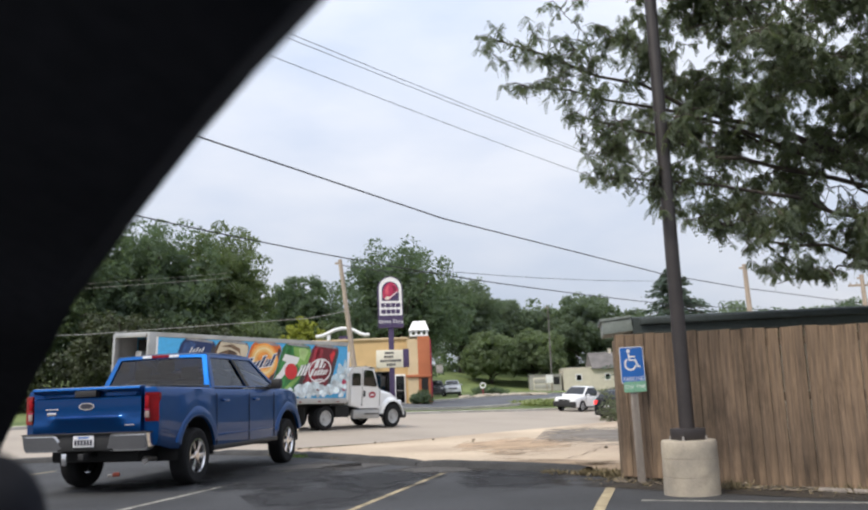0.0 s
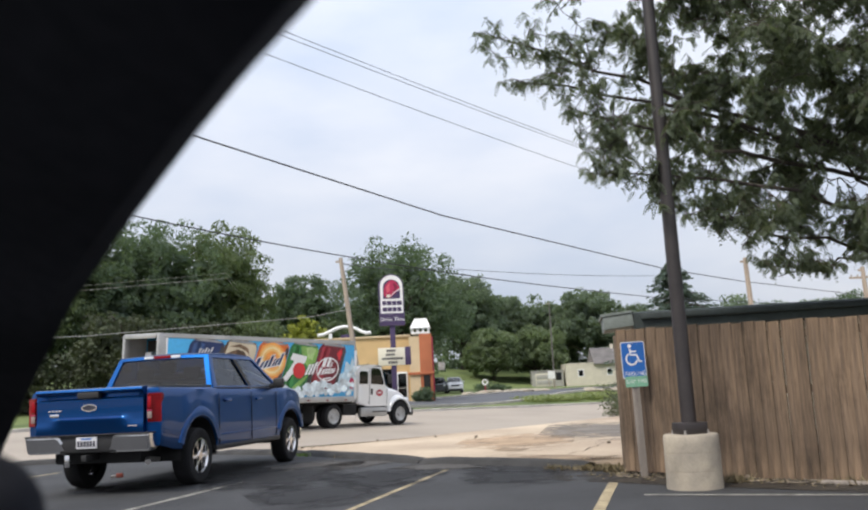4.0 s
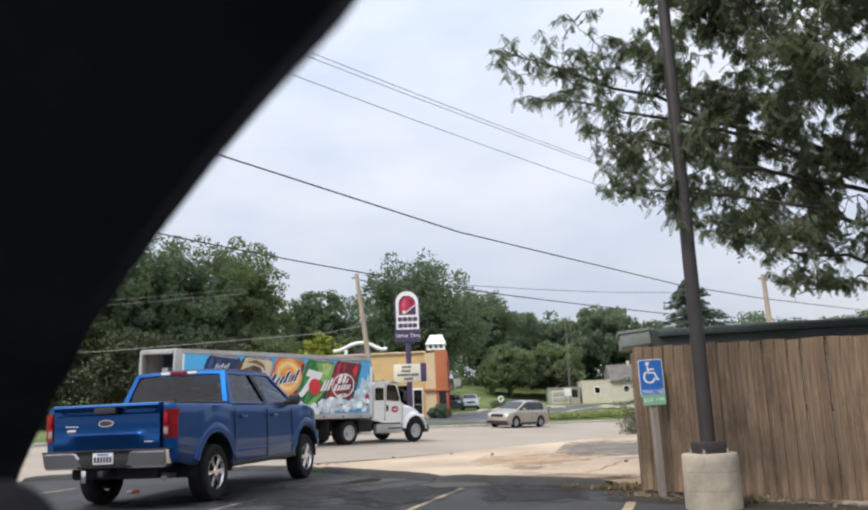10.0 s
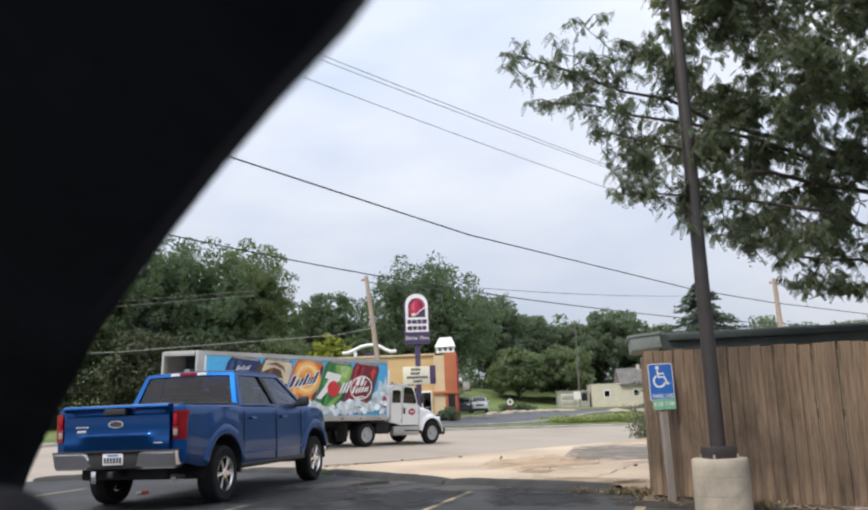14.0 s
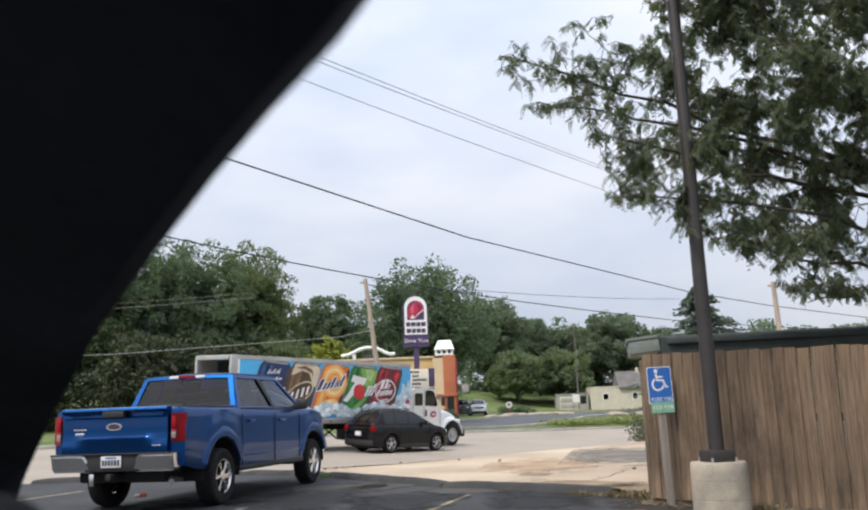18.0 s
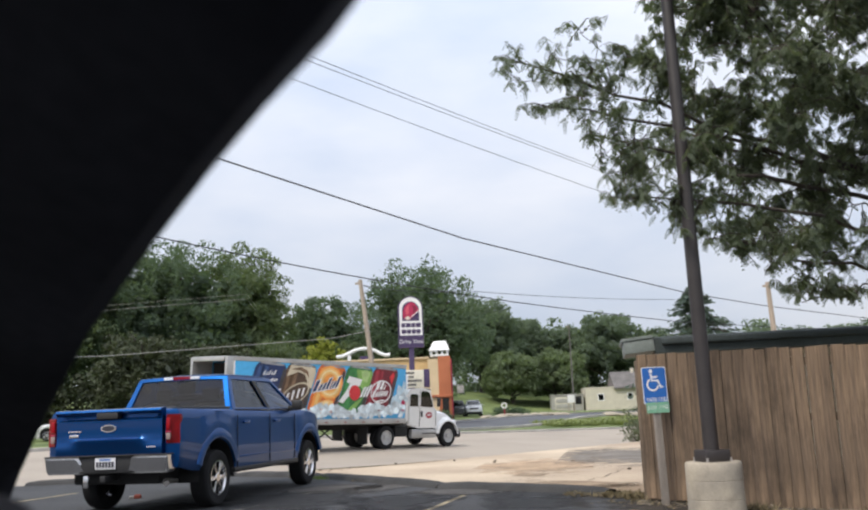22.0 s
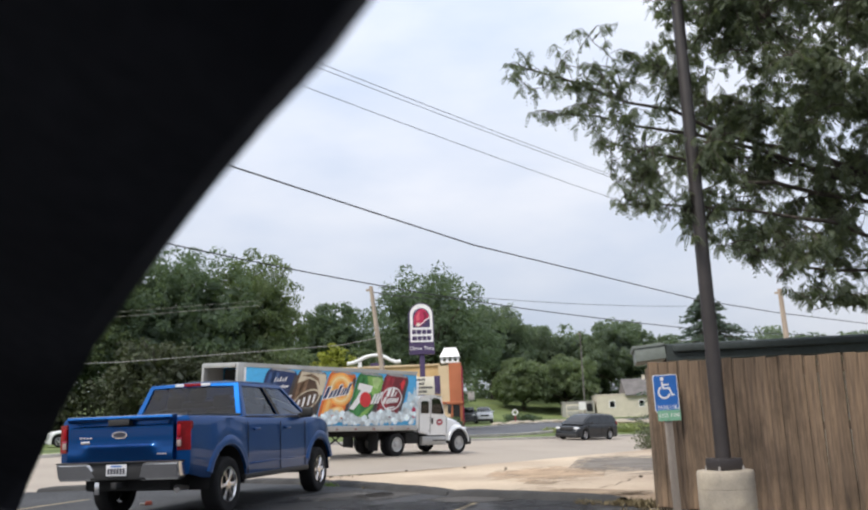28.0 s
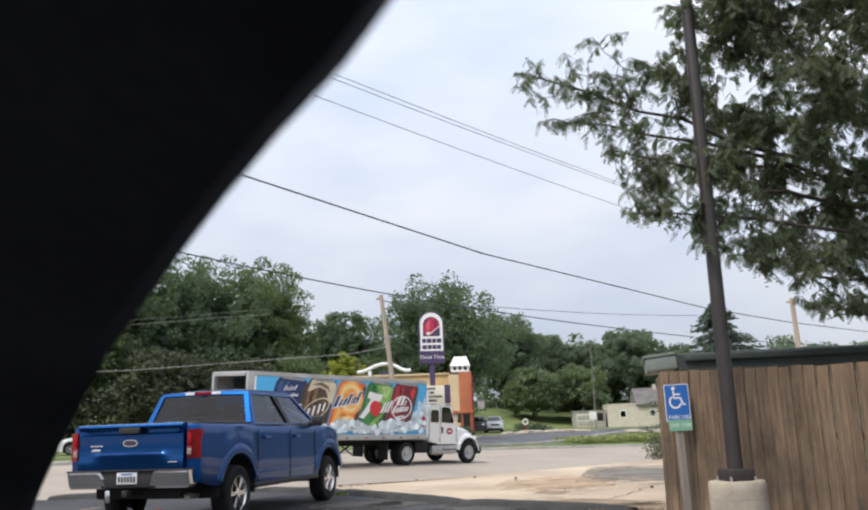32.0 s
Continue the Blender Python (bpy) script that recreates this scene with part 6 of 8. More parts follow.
    for sgn in (-1, 1):
        for xs_ in splits[-1:] + [side[1] - 0.02] + ([] if len(splits) < 2 else [-wb / 2 + wr + 0.12]):
            part("door_seam", box(xs_ - 0.005, xs_ + 0.005, sgn * h - 0.010, sgn * h + 0.002, clear + 0.14, belt - 0.10), M["under"], t)
        for xs_ in ([splits[-1] - 0.18] if splits else []) + [side[1] - 0.95]:
            part("door_handle", box(xs_ - 0.10, xs_ + 0.10, sgn * h - 0.02, sgn * h + 0.018, belt - 0.15, belt - 0.12, 0.01), M["chrome"] if colour_is_light(paint_mat) else paint_mat, t)
    if kind == "pickup":
        part("bed_cover", box(x0 + 0.12, x0 + bed - 0.03, -h + 0.16, h - 0.16, belt - 0.04, belt + 0.045, 0.02), M["black"], t, "black cargo bed")
    wheels = put_wheels(t, (-wb / 2, wb / 2), h - 0.12, wr, 0.22, 5)
    rear_z = belt - (0.06 if kind == "sedan" else 0.16)
    if kind == "van":
        lamp_pair(t, "tail_light", x0 + 0.10, h - 0.14, belt + 0.02, (0.20, 0.13, 0.42), M["brake"] if brake else M["red_lamp"], "tall red tail light")
    elif kind == "suv":
        lamp_pair(t, "tail_light", x0 + 0.10, h - 0.15, belt - 0.13, (0.26, 0.22, 0.24), M["brake"] if brake else M["red_lamp"], "red tail light")
    else:
        lamp_pair(t, "tail_light", x0 + 0.05, h - 0.19, rear_z - 0.06, (0.12, 0.26, 0.17), M["brake"] if brake else M["red_lamp"], "red tail light")
    lamp_pair(t, "headlight", x1 - 0.24, h - 0.26, hood - 0.24, (0.30, 0.32, 0.14), M["white_lamp"], "clear headlight")
    tall = 0.40 if kind == "pickup" else 0.24
    part("front_bumper", box(x1 - 0.34 if kind == "pickup" else x1 - 0.16, x1 + 0.05, -h + 0.06 if kind == "pickup" else -h + 0.12, h - 0.06 if kind == "pickup" else h - 0.12, clear + 0.02, clear + tall, 0.05), M["black"], t)
    part("rear_bumper", box(x0 - 0.04, x0 + 0.16, -h + 0.10, h - 0.10, clear + 0.08, clear + 0.30, 0.05), M["black"] if kind != "sedan" else paint_mat, t)
    part("grille", box(x1 - 0.10, x1 + 0.012, -h * 0.5, h * 0.5, hood - 0.38, hood - 0.20, 0.02), M["black"], t)
    part("number_plate", box(x0 - 0.045, x0 - 0.02, -0.155, 0.155, belt - 0.40, belt - 0.25), M["plate"], t)
    for s in (-1, 1):
        part("mirror", box(x1 - 1.62, x1 - 1.48, s * (h + 0.08) - 0.09, s * (h + 0.08) + 0.09, belt + 0.02, belt + 0.16, 0.04), paint_mat if kind != "van" else M["black"], t)
        part("sill", box(-wb / 2 + wr + 0.1, wb / 2 - wr - 0.1, s * (h - 0.035) - 0.03, s * (h - 0.035) + 0.03, clear - 0.02, clear + (0.15 if kind == "suv" else 0.08), 0.015), M["black"], t)
    if kind in ("suv", "van"):
        for s in (-1, 1):
            part("roof_rail", sweep([(xr + 0.65, s * (yt - 0.04), H - 0.03), (xr + 0.8, s * (yt - 0.04), H + 0.025), (xf - 1.5, s * (yt - 0.04), H + 0.025), (xf - 1.35, s * (yt - 0.04), H - 0.03)], 0.014, 6), M["black"], t)
    return t, wheels


def road_pose(s, v, ahead):
    """Standing on the road at (s, v), facing along it (1) or against it (-1)."""
    p = U * s + V * v
    p.z = road_z(s, v)
    d = 0.5
    f = (U * (2 * d) + Vector((0, 0, road_z(s + d, v) - road_z(s - d, v)))).normalized() * ahead
    l = (V * 1.0 + Vector((0, 0, 0.053))).normalized() * ahead
    up = f.cross(l).normalized()
    l = up.cross(f)
    return Matrix(((f.x, l.x, up.x, p.x), (f.y, l.y, up.y, p.y), (f.z, l.z, up.z, p.z), (0, 0, 0, 1)))


PAINTS = dict(
    white=paint("white_car_paint", (0.74, 0.74, 0.74)),
    black=paint("black_car_paint", (0.006, 0.006, 0.008)),
    charcoal=paint("charcoal_car_paint", (0.035, 0.038, 0.042), 0.3),
    silver=paint("silver_car_paint", (0.42, 0.44, 0.46), 0.5),
    beige=paint("beige_car_paint", (0.34, 0.31, 0.26), 0.4),
    red=paint("maroon_car_paint", (0.085, 0.009, 0.012), 0.2),
    grey=paint("grey_green_car_paint", (0.09, 0.10, 0.095), 0.3),
)
LANE_IN, LANE_TURN, LANE_OUT = 25.85, 28.3, 34.3
# kind, label, paint, dims, lane, direction, time and place along the road, speed
TRAFFIC = [
    ("pickup", "white pickup truck driving along the road", "white", (5.25, 1.92, 1.78, 3.2, 0.36, 0.30), LANE_OUT, -1, 0.0, 55.35, 13.42),
    ("pickup", "black crew-cab pickup truck driving along the road", "black", (5.7, 1.98, 1.90, 3.6, 0.39, 0.34), LANE_OUT, -1, 0.6, 54.85, 16.32),
    ("sedan", "dark grey sedan driving along the road", "grey", (4.9, 1.85, 1.45, 2.75, 0.32, 0.18), LANE_OUT, -1, 2.1, 55.11, 15.70),
    ("suv", "white sport utility car driving along the road", "white", (4.6, 1.86, 1.68, 2.7, 0.35, 0.22), LANE_OUT, -1, 6.4, 55.27, 12.59),
    ("pickup", "charcoal pickup truck driving along the road", "charcoal", (5.7, 1.96, 1.88, 3.6, 0.39, 0.34), LANE_OUT, -1, 7.0, 54.06, 16.18),
    ("suv", "white crossover car driving along the road", "white", (4.65, 1.88, 1.66, 2.7, 0.35, 0.21), LANE_OUT, -1, 7.9, 54.34, 11.97),
    ("suv", "beige compact utility car driving along the road", "beige", (4.4, 1.82, 1.68, 2.6, 0.34, 0.21), LANE_OUT, -1, 9.7, 49.60, 14.55),
    ("suv", "large white utility car driving along the road", "white", (5.1, 1.98, 1.80, 3.05, 0.38, 0.24), LANE_OUT, -1, 16.5, 44.45, 16.0),
    ("pickup", "maroon pickup truck driving along the road", "red", (5.6, 1.94, 1.84, 3.5, 0.38, 0.32), LANE_OUT, -1, 24.4, 51.32, 13.25),
    ("van", "dark grey minivan driving along the road", "charcoal", (5.0, 1.95, 1.72, 3.0, 0.34, 0.17), LANE_OUT, -1, 27.9, 53.18, 17.64),
    ("van", "black tall hatchback driving away along the road", "black", (4.35, 1.80, 1.70, 2.57, 0.33, 0.19), LANE_IN, 1, 6.6, 29.38, 14.5),
    ("sedan", "silver sedan driving away along the road", "silver", (4.55, 1.76, 1.47, 2.6, 0.32, 0.17), LANE_IN + 0.15, 1, 8.8, 30.06, 16.2),
    ("suv", "black compact utility car driving away along the road", "black", (4.35, 1.80, 1.68, 2.6, 0.35, 0.21), LANE_IN, 1, 18.2, 28.34, 13.97),
    ("suv", "white utility car with dark windows driving away", "white", (4.7, 1.92, 1.71, 2.86, 0.38, 0.21), LANE_IN - 1.5, 1, 20.1, 26.66, 15.87),
    ("suv", "dark utility car with lit brake lights driving away", "black", (4.6, 1.86, 1.70, 2.7, 0.35, 0.21), LANE_IN, 1, 0.0, 46.6, 14.3),
]
moving = []
for kind, label, colour, dims, lane, ahead, t0, s0, speed in TRAFFIC:
    ob, wheels = car(kind, label, PAINTS[colour], dims, brake="brake" in label)
    ob.matrix_basis = road_pose(s0, lane, ahead)
    moving.append((ob, wheels, lane, ahead, t0, s0, speed))

# a white hatchback that rolls up on the far side of the junction and waits
waiting, waiting_wheels = car("suv", "white hatchback waiting at the far side of the junction", PAINTS["white"], (4.5, 1.80, 1.50, 2.7, 0.32, 0.17), group="waiting cars")

# two cars parked beside the restaurant
for x, y, colour, kind, yaw in ((-0.35, 96.0, "charcoal", "suv", -92), (1.45, 98.0, "white", "suv", -88)):
    ob, _ = car(kind, "parked %s utility car beside the restaurant" % ("white" if colour == "white" else "dark grey"), PAINTS[colour], (4.6, 1.86, 1.75, 2.7, 0.35, 0.21), group="parked cars")
    ob.matrix_basis = Matrix.Translation(on_land(x, y, 0.02)) @ pose(0, 0, 0, 0, 0, yaw)


# ---- the blue pickup parked in the lot ----
def blue_pickup():
    t = root("pickup_truck", pose(-4.186, 14.987, 0, 0, 0, 78.94), "metallic blue crew-cab pickup truck parked in a stall", "pickup truck")
    P = M["blue"]
    h, wb, r = 1.0, 3.683, 0.405
    x0, x1 = -3.03, 2.76
    top = [(x0, 1.395), (x0 + 0.05, 1.41), (-1.42, 1.40), (-1.30, 1.385), (1.05, 1.36), (1.45, 1.37), (1.9, 1.36), (2.45, 1.28), (2.68, 1.15), (x1, 0.95)]
    low = [(x0, 0.64), (-2.6, 0.56), (-1.1, 0.47), (1.1, 0.47), (2.5, 0.52), (x1, 0.58)]
    part("body", body_shell(x0, x1, h, low, top, (-wb / 2, wb / 2), 0.56, end_round=0.07, crown=0.02, tuck=0.022, hub=0.42, front_round=0.85), P, t)
    part("underbody", box(x0 + 0.12, x1 - 0.3, -0.66, 0.66, 0.42, 0.9, 0.04), M["under"], t, "black chassis")
    part("rear_axle", cyl((-wb / 2, -0.8, 0.40), (-wb / 2, 0.8, 0.40), 0.06, n=12), M["under"], t)
    cab_shell(t, ((-1.29, 1.52, 0.925, 1.385), (-1.08, 0.60, 0.755, 1.915)), P, M["glass"], 2)
    # black pillar between the side windows
    for s in (-1, 1):
        part("door_pillar", grid([[(0.164 - 0.374 * v + dx, s * (0.929 - 0.170 * v), 1.385 + 0.53 * v) for dx in (-0.062, 0.062)] for v in (0.05, 0.35, 0.65, 0.90)]), M["black"], t, "black pillar between the side windows")
    # bed with a raised black soft cover
    part("bed_cover", box(x0 + 0.10, -1.33, -0.84, 0.84, 1.385, 1.440, 0.022), M["black"], t, "black soft bed cover")
    for s in (-1, 1):
        part("bed_rail", box(x0 + 0.06, -1.33, s * 0.89 - 0.045, s * 0.89 + 0.045, 1.40, 1.435, 0.012), M["black"], t)
    # tailgate with its sculpted face
    rows = []
    prof = [(0.80, 0.0), (0.83, -0.020), (0.95, -0.022), (0.985, -0.045), (1.025, -0.048), (1.05, -0.010), (1.10, -0.008), (1.25, -0.014), (1.285, -0.014), (1.30, 0.060), (1.355, 0.085), (1.372, -0.03), (1.40, -0.055), (1.425, -0.045), (1.435, 0.02)]
    for z, d in prof:
        row = [(x0 + 0.02, -0.806, z)]
        for i in range(25):
            y = -0.80 + 1.60 * i / 24
            side = ease((0.80 - abs(y)) / 0.12)
            mid = ease((0.62 - abs(y)) / 0.22)
            dd = d
            if 0.96 < z < 1.04:
                dd = -0.012 + (d + 0.012) * mid
            if 1.29 < z < 1.36:
                dd = d * side - 0.014 * (1 - side)
            row.append((x0 - 0.065 + dd, y, z))
        rows.append(row + [(x0 + 0.02, 0.806, z)])
    tg = part("tailgate", grid(rows), P, t, "sculpted blue tailgate")
    part("handle_recess", box(x0 - 0.128, x0 - 0.02, -0.16, 0.16, 1.30, 1.385, 0.008), M["black"], tg, "black handle recess")
    part("emblem", lathe([(0.0, -0.006), (0.10, -0.006), (0.118, 0.0), (0.118, 0.008), (0.0, 0.008)], 30), M["chrome"], tg, "chrome oval emblem", m=pose(x0 - 0.080, 0.0, 1.175, 0, -90, 0) @ Matrix.Diagonal((0.42, 1, 1, 1)))
    part("emblem_field", lathe([(0.0, -0.004), (0.095, -0.004), (0.095, 0.006), (0.0, 0.006)], 30), M["ink"], tg, m=pose(x0 - 0.086, 0.0, 1.175, 0, -90, 0) @ Matrix.Diagonal((0.38, 1, 1, 1)))
    for i in range(4):
        part("badge_bar", box(x0 - 0.084, x0 - 0.072, 0.60 - i * 0.052 - 0.02, 0.60 - i * 0.052 + 0.02, 1.13, 1.155, 0.003), M["chrome"], tg)
    part("badge_bar", box(x0 - 0.084, x0 - 0.072, 0.46, 0.60, 1.06, 1.105, 0.004), M["chrome"], tg)
    part("badge_bar", box(x0 - 0.098, x0 - 0.080, -0.72, -0.58, 0.905, 0.92, 0.003), M["chrome"], tg)
    # tail lights: red lens with a pale lower window and bright rim
    for s in (-1, 1):
        # the lens wraps round the corner, with a notch in its outer edge
        side = prism([(x0 - 0.055, 0.95), (x0 + 0.035, 0.95), (x0 + 0.05, 1.00), (x0 + 0.025, 1.06), (x0 + 0.025, 1.19), (x0 + 0.10, 1.24), (x0 + 0.115, 1.31), (x0 + 0.09, 1.335), (x0 - 0.055, 1.335)], 0.17, pose(0, 0.838 + 0.17 if s > 0 else -0.838, 0, 90), bevel=0.0)
        for v in side.verts:
            if abs(v.co.y) > 0.95:
                v.co.x = max(v.co.x, x0 + 0.035)
                v.co.y = s * 1.004
        bmesh.ops.bevel(side, geom=side.edges[:], offset=0.010, segments=2, affect="EDGES")
        lt = part("tail_light", side, M["red_lamp"], t, "tall red wraparound tail light")
        part("reversing_lens", box(x0 - 0.060, x0 - 0.045, s * 0.876 - 0.032, s * 0.876 + 0.032, 1.00, 1.09, 0.006), M["lamp_window"], lt, "pale reversing lens")
        part("lamp_strip", box(x0 - 0.060, x0 - 0.045, s * 0.876 - 0.035, s * 0.876 + 0.035, 1.10, 1.115), M["pink"], lt)
        part("lamp_chamber", box(x0 - 0.059, x0 - 0.045, s * 0.876 - 0.028, s * 0.876 + 0.028, 1.14, 1.29, 0.008), M["lamp_deep"], lt, "bright red inner chamber")
    # chrome step bumper in two halves round the black plate step
    for s in (-1, 1):
        out = [(0.30, 0.60), (0.40, 0.79), (0.46, 0.805), (0.925, 0.805), (0.925, 0.62), (0.89, 0.575), (0.34, 0.575)]
        b = prism([(s * a, z) for a, z in (out if s > 0 else out[::-1])], 0.20, pose(x0 + 0.03, 0, 0, 90, 0, -90), bevel=0.025)
        for v in b.verts:
            v.co.x += 0.05 * ease((0.80 - v.co.z) / 0.22)
        part("rear_bumper", b, M["chrome"], t, "chrome rear bumper half")
    part("bumper_step", box(x0 - 0.125, x0 + 0.05, -0.42, 0.42, 0.58, 0.81, 0.02), M["black"], t, "black plastic bumper step")
    part("bumper_pad", box(x0 - 0.165, x0 + 0.05, -0.925, 0.925, 0.806, 0.822, 0.006), M["black"], t)
    pl = part("number_plate", box(x0 - 0.145, x0 - 0.13, -0.153, 0.153, 0.635, 0.79, 0.004), M["plate"], t, "white number plate with a chrome frame")
    for i in range(6):
        part("plate_bar", box(x0 - 0.149, x0 - 0.1455, 0.115 - i * 0.046 - 0.016, 0.115 - i * 0.046 + 0.016, 0.66, 0.735), M["ink"], pl)
    part("plate_bar", box(x0 - 0.149, x0 - 0.1455, -0.08, 0.08, 0.752, 0.772), M["blue_sign"], pl)
    part("hitch", box(x0 - 0.20, x0 + 0.2, -0.04, 0.04, 0.47, 0.55, 0.006), M["black"], t)
    part("hitch_bar", box(x0 - 0.215, x0 - 0.19, -0.035 + 0.24, 0.035 + 0.24, 0.40, 0.56, 0.004), M["chrome"], t, "bright tow hitch bar")
    part("exhaust", sweep([(-2.4, -0.62, 0.42), (-2.75, -0.66, 0.44), (-2.95, -0.78, 0.42)], 0.04, 10), M["galv"], t)
    part("spare_wheel", lathe([(0.0, -0.1), (0.36, -0.1), (0.39, 0.0), (0.36, 0.1), (0.0, 0.1)], 24), M["tyre"], t, m=pose(-2.5, 0.0, 0.56))
    # arch flares
    for s in (-1, 1):
        for wx in (-wb / 2, wb / 2):
            pts = [(wx + 0.58 * math.cos(a), s * 1.003, 0.42 + 0.58 * math.sin(a)) for a in [math.pi * (0.10 + 0.80 * i / 16) for i in range(17)]]
            b = bmesh.new()
            rows = []
            for x, y, z in pts:
                dx, dz = (x - wx) / 0.58, (z - 0.42) / 0.58
                rows.append([(x - dx * 0.02, y - s * 0.03, z - dz * 0.02), (x - dx * 0.012, y + s * 0.010, z - dz * 0.012), (x + dx * 0.10, y + s * 0.013, z + dz * 0.10), (x + dx * 0.118, y + s * 0.004, z + dz * 0.118), (x + dx * 0.13, y - s * 0.020, z + dz * 0.13)])
            part("arch_flare", grid(rows, b), P, t)
            liner = [[(wx + 0.563 * math.cos(a), s * yy, 0.42 + 0.553 * math.sin(a)) for yy in (0.50, 0.80, 0.972)] for a in [math.pi * (-0.02 + 1.04 * k / 20) for k in range(21)]]
            part("wheel_well", grid(liner), M["under"], t, "black wheel well liner")
        # door seams, handles, mirror, moulding
        for xs_ in (-1.22, 0.02, 1.12):
            part("door_seam", box(xs_ - 0.006, xs_ + 0.006, s * 1.0 - 0.006, s * 1.0 + 0.003, 0.52, 1.30), M["under"], t)
        for xs_ in (-0.92, 0.30):
            part("door_handle", box(xs_ - 0.11, xs_ + 0.11, s * 1.012 - 0.022, s * 1.012 + 0.02, 1.17, 1.21, 0.014), P, t)
        mi = part("mirror", box(0.95, 1.08, s * 1.10 - 0.10, s * 1.10 + 0.10, 1.36, 1.54, 0.045), M["black"], t, "large black door mirror")
        part("mirror_arm", box(0.98, 1.06, s * 0.98 - 0.06, s * 0.98 + 0.06, 1.36, 1.44, 0.02), M["black"], mi)
        part("moulding", box(-1.2, 1.14, s * 1.0 - 0.012, s * 1.0 + 0.006, 0.66, 0.685, 0.004), P, t)
        part("sill", box(-1.3, 1.3, s * 0.95 - 0.05, s * 0.95 + 0.03, 0.44, 0.52, 0.02), M["black"], t)
        part("window_trim", box(-1.2, 1.4, s * 0.945 - 0.02, s * 0.945 + 0.004, 1.375, 1.395, 0.004), M["black"], t)
    part("stop_lamp", box(-1.15, -1.06, -0.15, 0.15, 1.885, 1.935, 0.01), M["red_lamp"], t, "red and white high stop lamp")
    for y in (-0.23, 0.23):
        part("cargo_lamp", box(-1.148, -1.06, y - 0.08, y + 0.08, 1.887, 1.932, 0.008), M["white_lamp"], t)
    lamp_pair(t, "headlight", x1 - 0.16, 0.74, 1.05, (0.3, 0.26, 0.24), M["white_lamp"], "clear headlight")
    part("front_bumper", box(x1 - 0.14, x1 + 0.06, -0.86, 0.86, 0.52, 0.74, 0.04), M["chrome"], t)
    part("grille", box(x1 - 0.1, x1 + 0.02, -0.62, 0.62, 0.82, 1.14, 0.03), M["chrome"], t)
    for x in (-0.75, 0.35):
        for y in (-0.40, 0.40):
            se = part("seat", box(x - 0.14, x + 0.08, y - 0.27, y + 0.27, 0.7, 1.48, 0.07), M["seat"], t)
            part("headrest", box(x - 0.12, x + 0.0, y - 0.14, y + 0.14, 1.49, 1.70, 0.04), M["seat"], se)
    part("dashboard", box(0.95, 1.35, -0.85, 0.85, 0.9, 1.38, 0.06), M["seat"], t)
    put_wheels(t, (-wb / 2, wb / 2), 0.865, r, 0.265, 6)
    return t


blue_pickup()

# ---- the beverage truck in the turn lane ----
M["cyan"] = mat("trailer_blue_print", (0.06, 0.36, 0.66), 0.4, vary=0.12, scale=0.5, fine=8)
M["alu"] = mat("aluminium_panel", (0.42, 0.42, 0.41), 0.42, metal=0.5, vary=0.15, scale=1.5, fine=30)
M["truck_white"] = paint("truck_white_paint", (0.74, 0.74, 0.73))
M["can_navy"] = mat("print_navy", (0.012, 0.03, 0.11), 0.4, vary=0.25, scale=1.5)
M["can_brown"] = mat("print_brown", (0.09, 0.05, 0.03), 0.4, vary=0.3, scale=1.5)
M["can_cream"] = mat("print_cream", (0.60, 0.52, 0.38), 0.4, vary=0.15, scale=1.5)
M["can_orange"] = mat("print_orange", (0.66, 0.15, 0.03), 0.4, vary=0.15, scale=1.5)
M["can_sun"] = mat("print_sun_yellow", (0.85, 0.50, 0.16), 0.4, vary=0.12, scale=1.5)
M["can_green"] = mat("print_green", (0.03, 0.17, 0.05), 0.4, vary=0.25, scale=1.5)
M["can_lime"] = mat("print_lime", (0.22, 0.42, 0.10), 0.4, vary=0.2, scale=1.5)
M["can_red"] = mat("print_dark_red", (0.16, 0.012, 0.025), 0.4, vary=0.2, scale=1.5)
M["spot_red"] = mat("print_red", (0.62, 0.03, 0.04), 0.4, vary=0.1)
M["navy_lt"] = mat("print_mid_blue", (0.04, 0.09, 0.24), 0.4, vary=0.3, scale=3)
M["brown_lt"] = mat("print_mid_brown", (0.20, 0.12, 0.07), 0.4, vary=0.4, scale=3)
M["orange_lt"] = mat("print_light_orange", (0.85, 0.33, 0.07), 0.4, vary=0.2, scale=3)
M["red_lt"] = mat("print_mid_red", (0.34, 0.03, 0.05), 0.4, vary=0.3, scale=3)
M["can_edge"] = mat("print_dark_edge", (0.05, 0.045, 0.05), 0.4, vary=0.3, scale=3)
M["can_rim"] = mat("print_can_rim", (0.30, 0.31, 0.33), 0.4, vary=0.3, scale=3)
M["can_glow"] = mat("print_pale_yellow", (0.88, 0.66, 0.34), 0.4, vary=0.1)
M["can_mid"] = mat("print_mid_green", (0.05, 0.25, 0.07), 0.4, vary=0.25, scale=3)
M["can_pale"] = mat("print_pale_green", (0.42, 0.60, 0.24), 0.4, vary=0.2, scale=3)
M["frost"] = mat("print_frost", (0.48, 0.62, 0.70), 0.4, vary=0.3, scale=2, fine=10)
M["ice"] = mat("print_ice", (0.60, 0.68, 0.72), 0.4, vary=0.30, scale=3, fine=12, per_object=0.32)


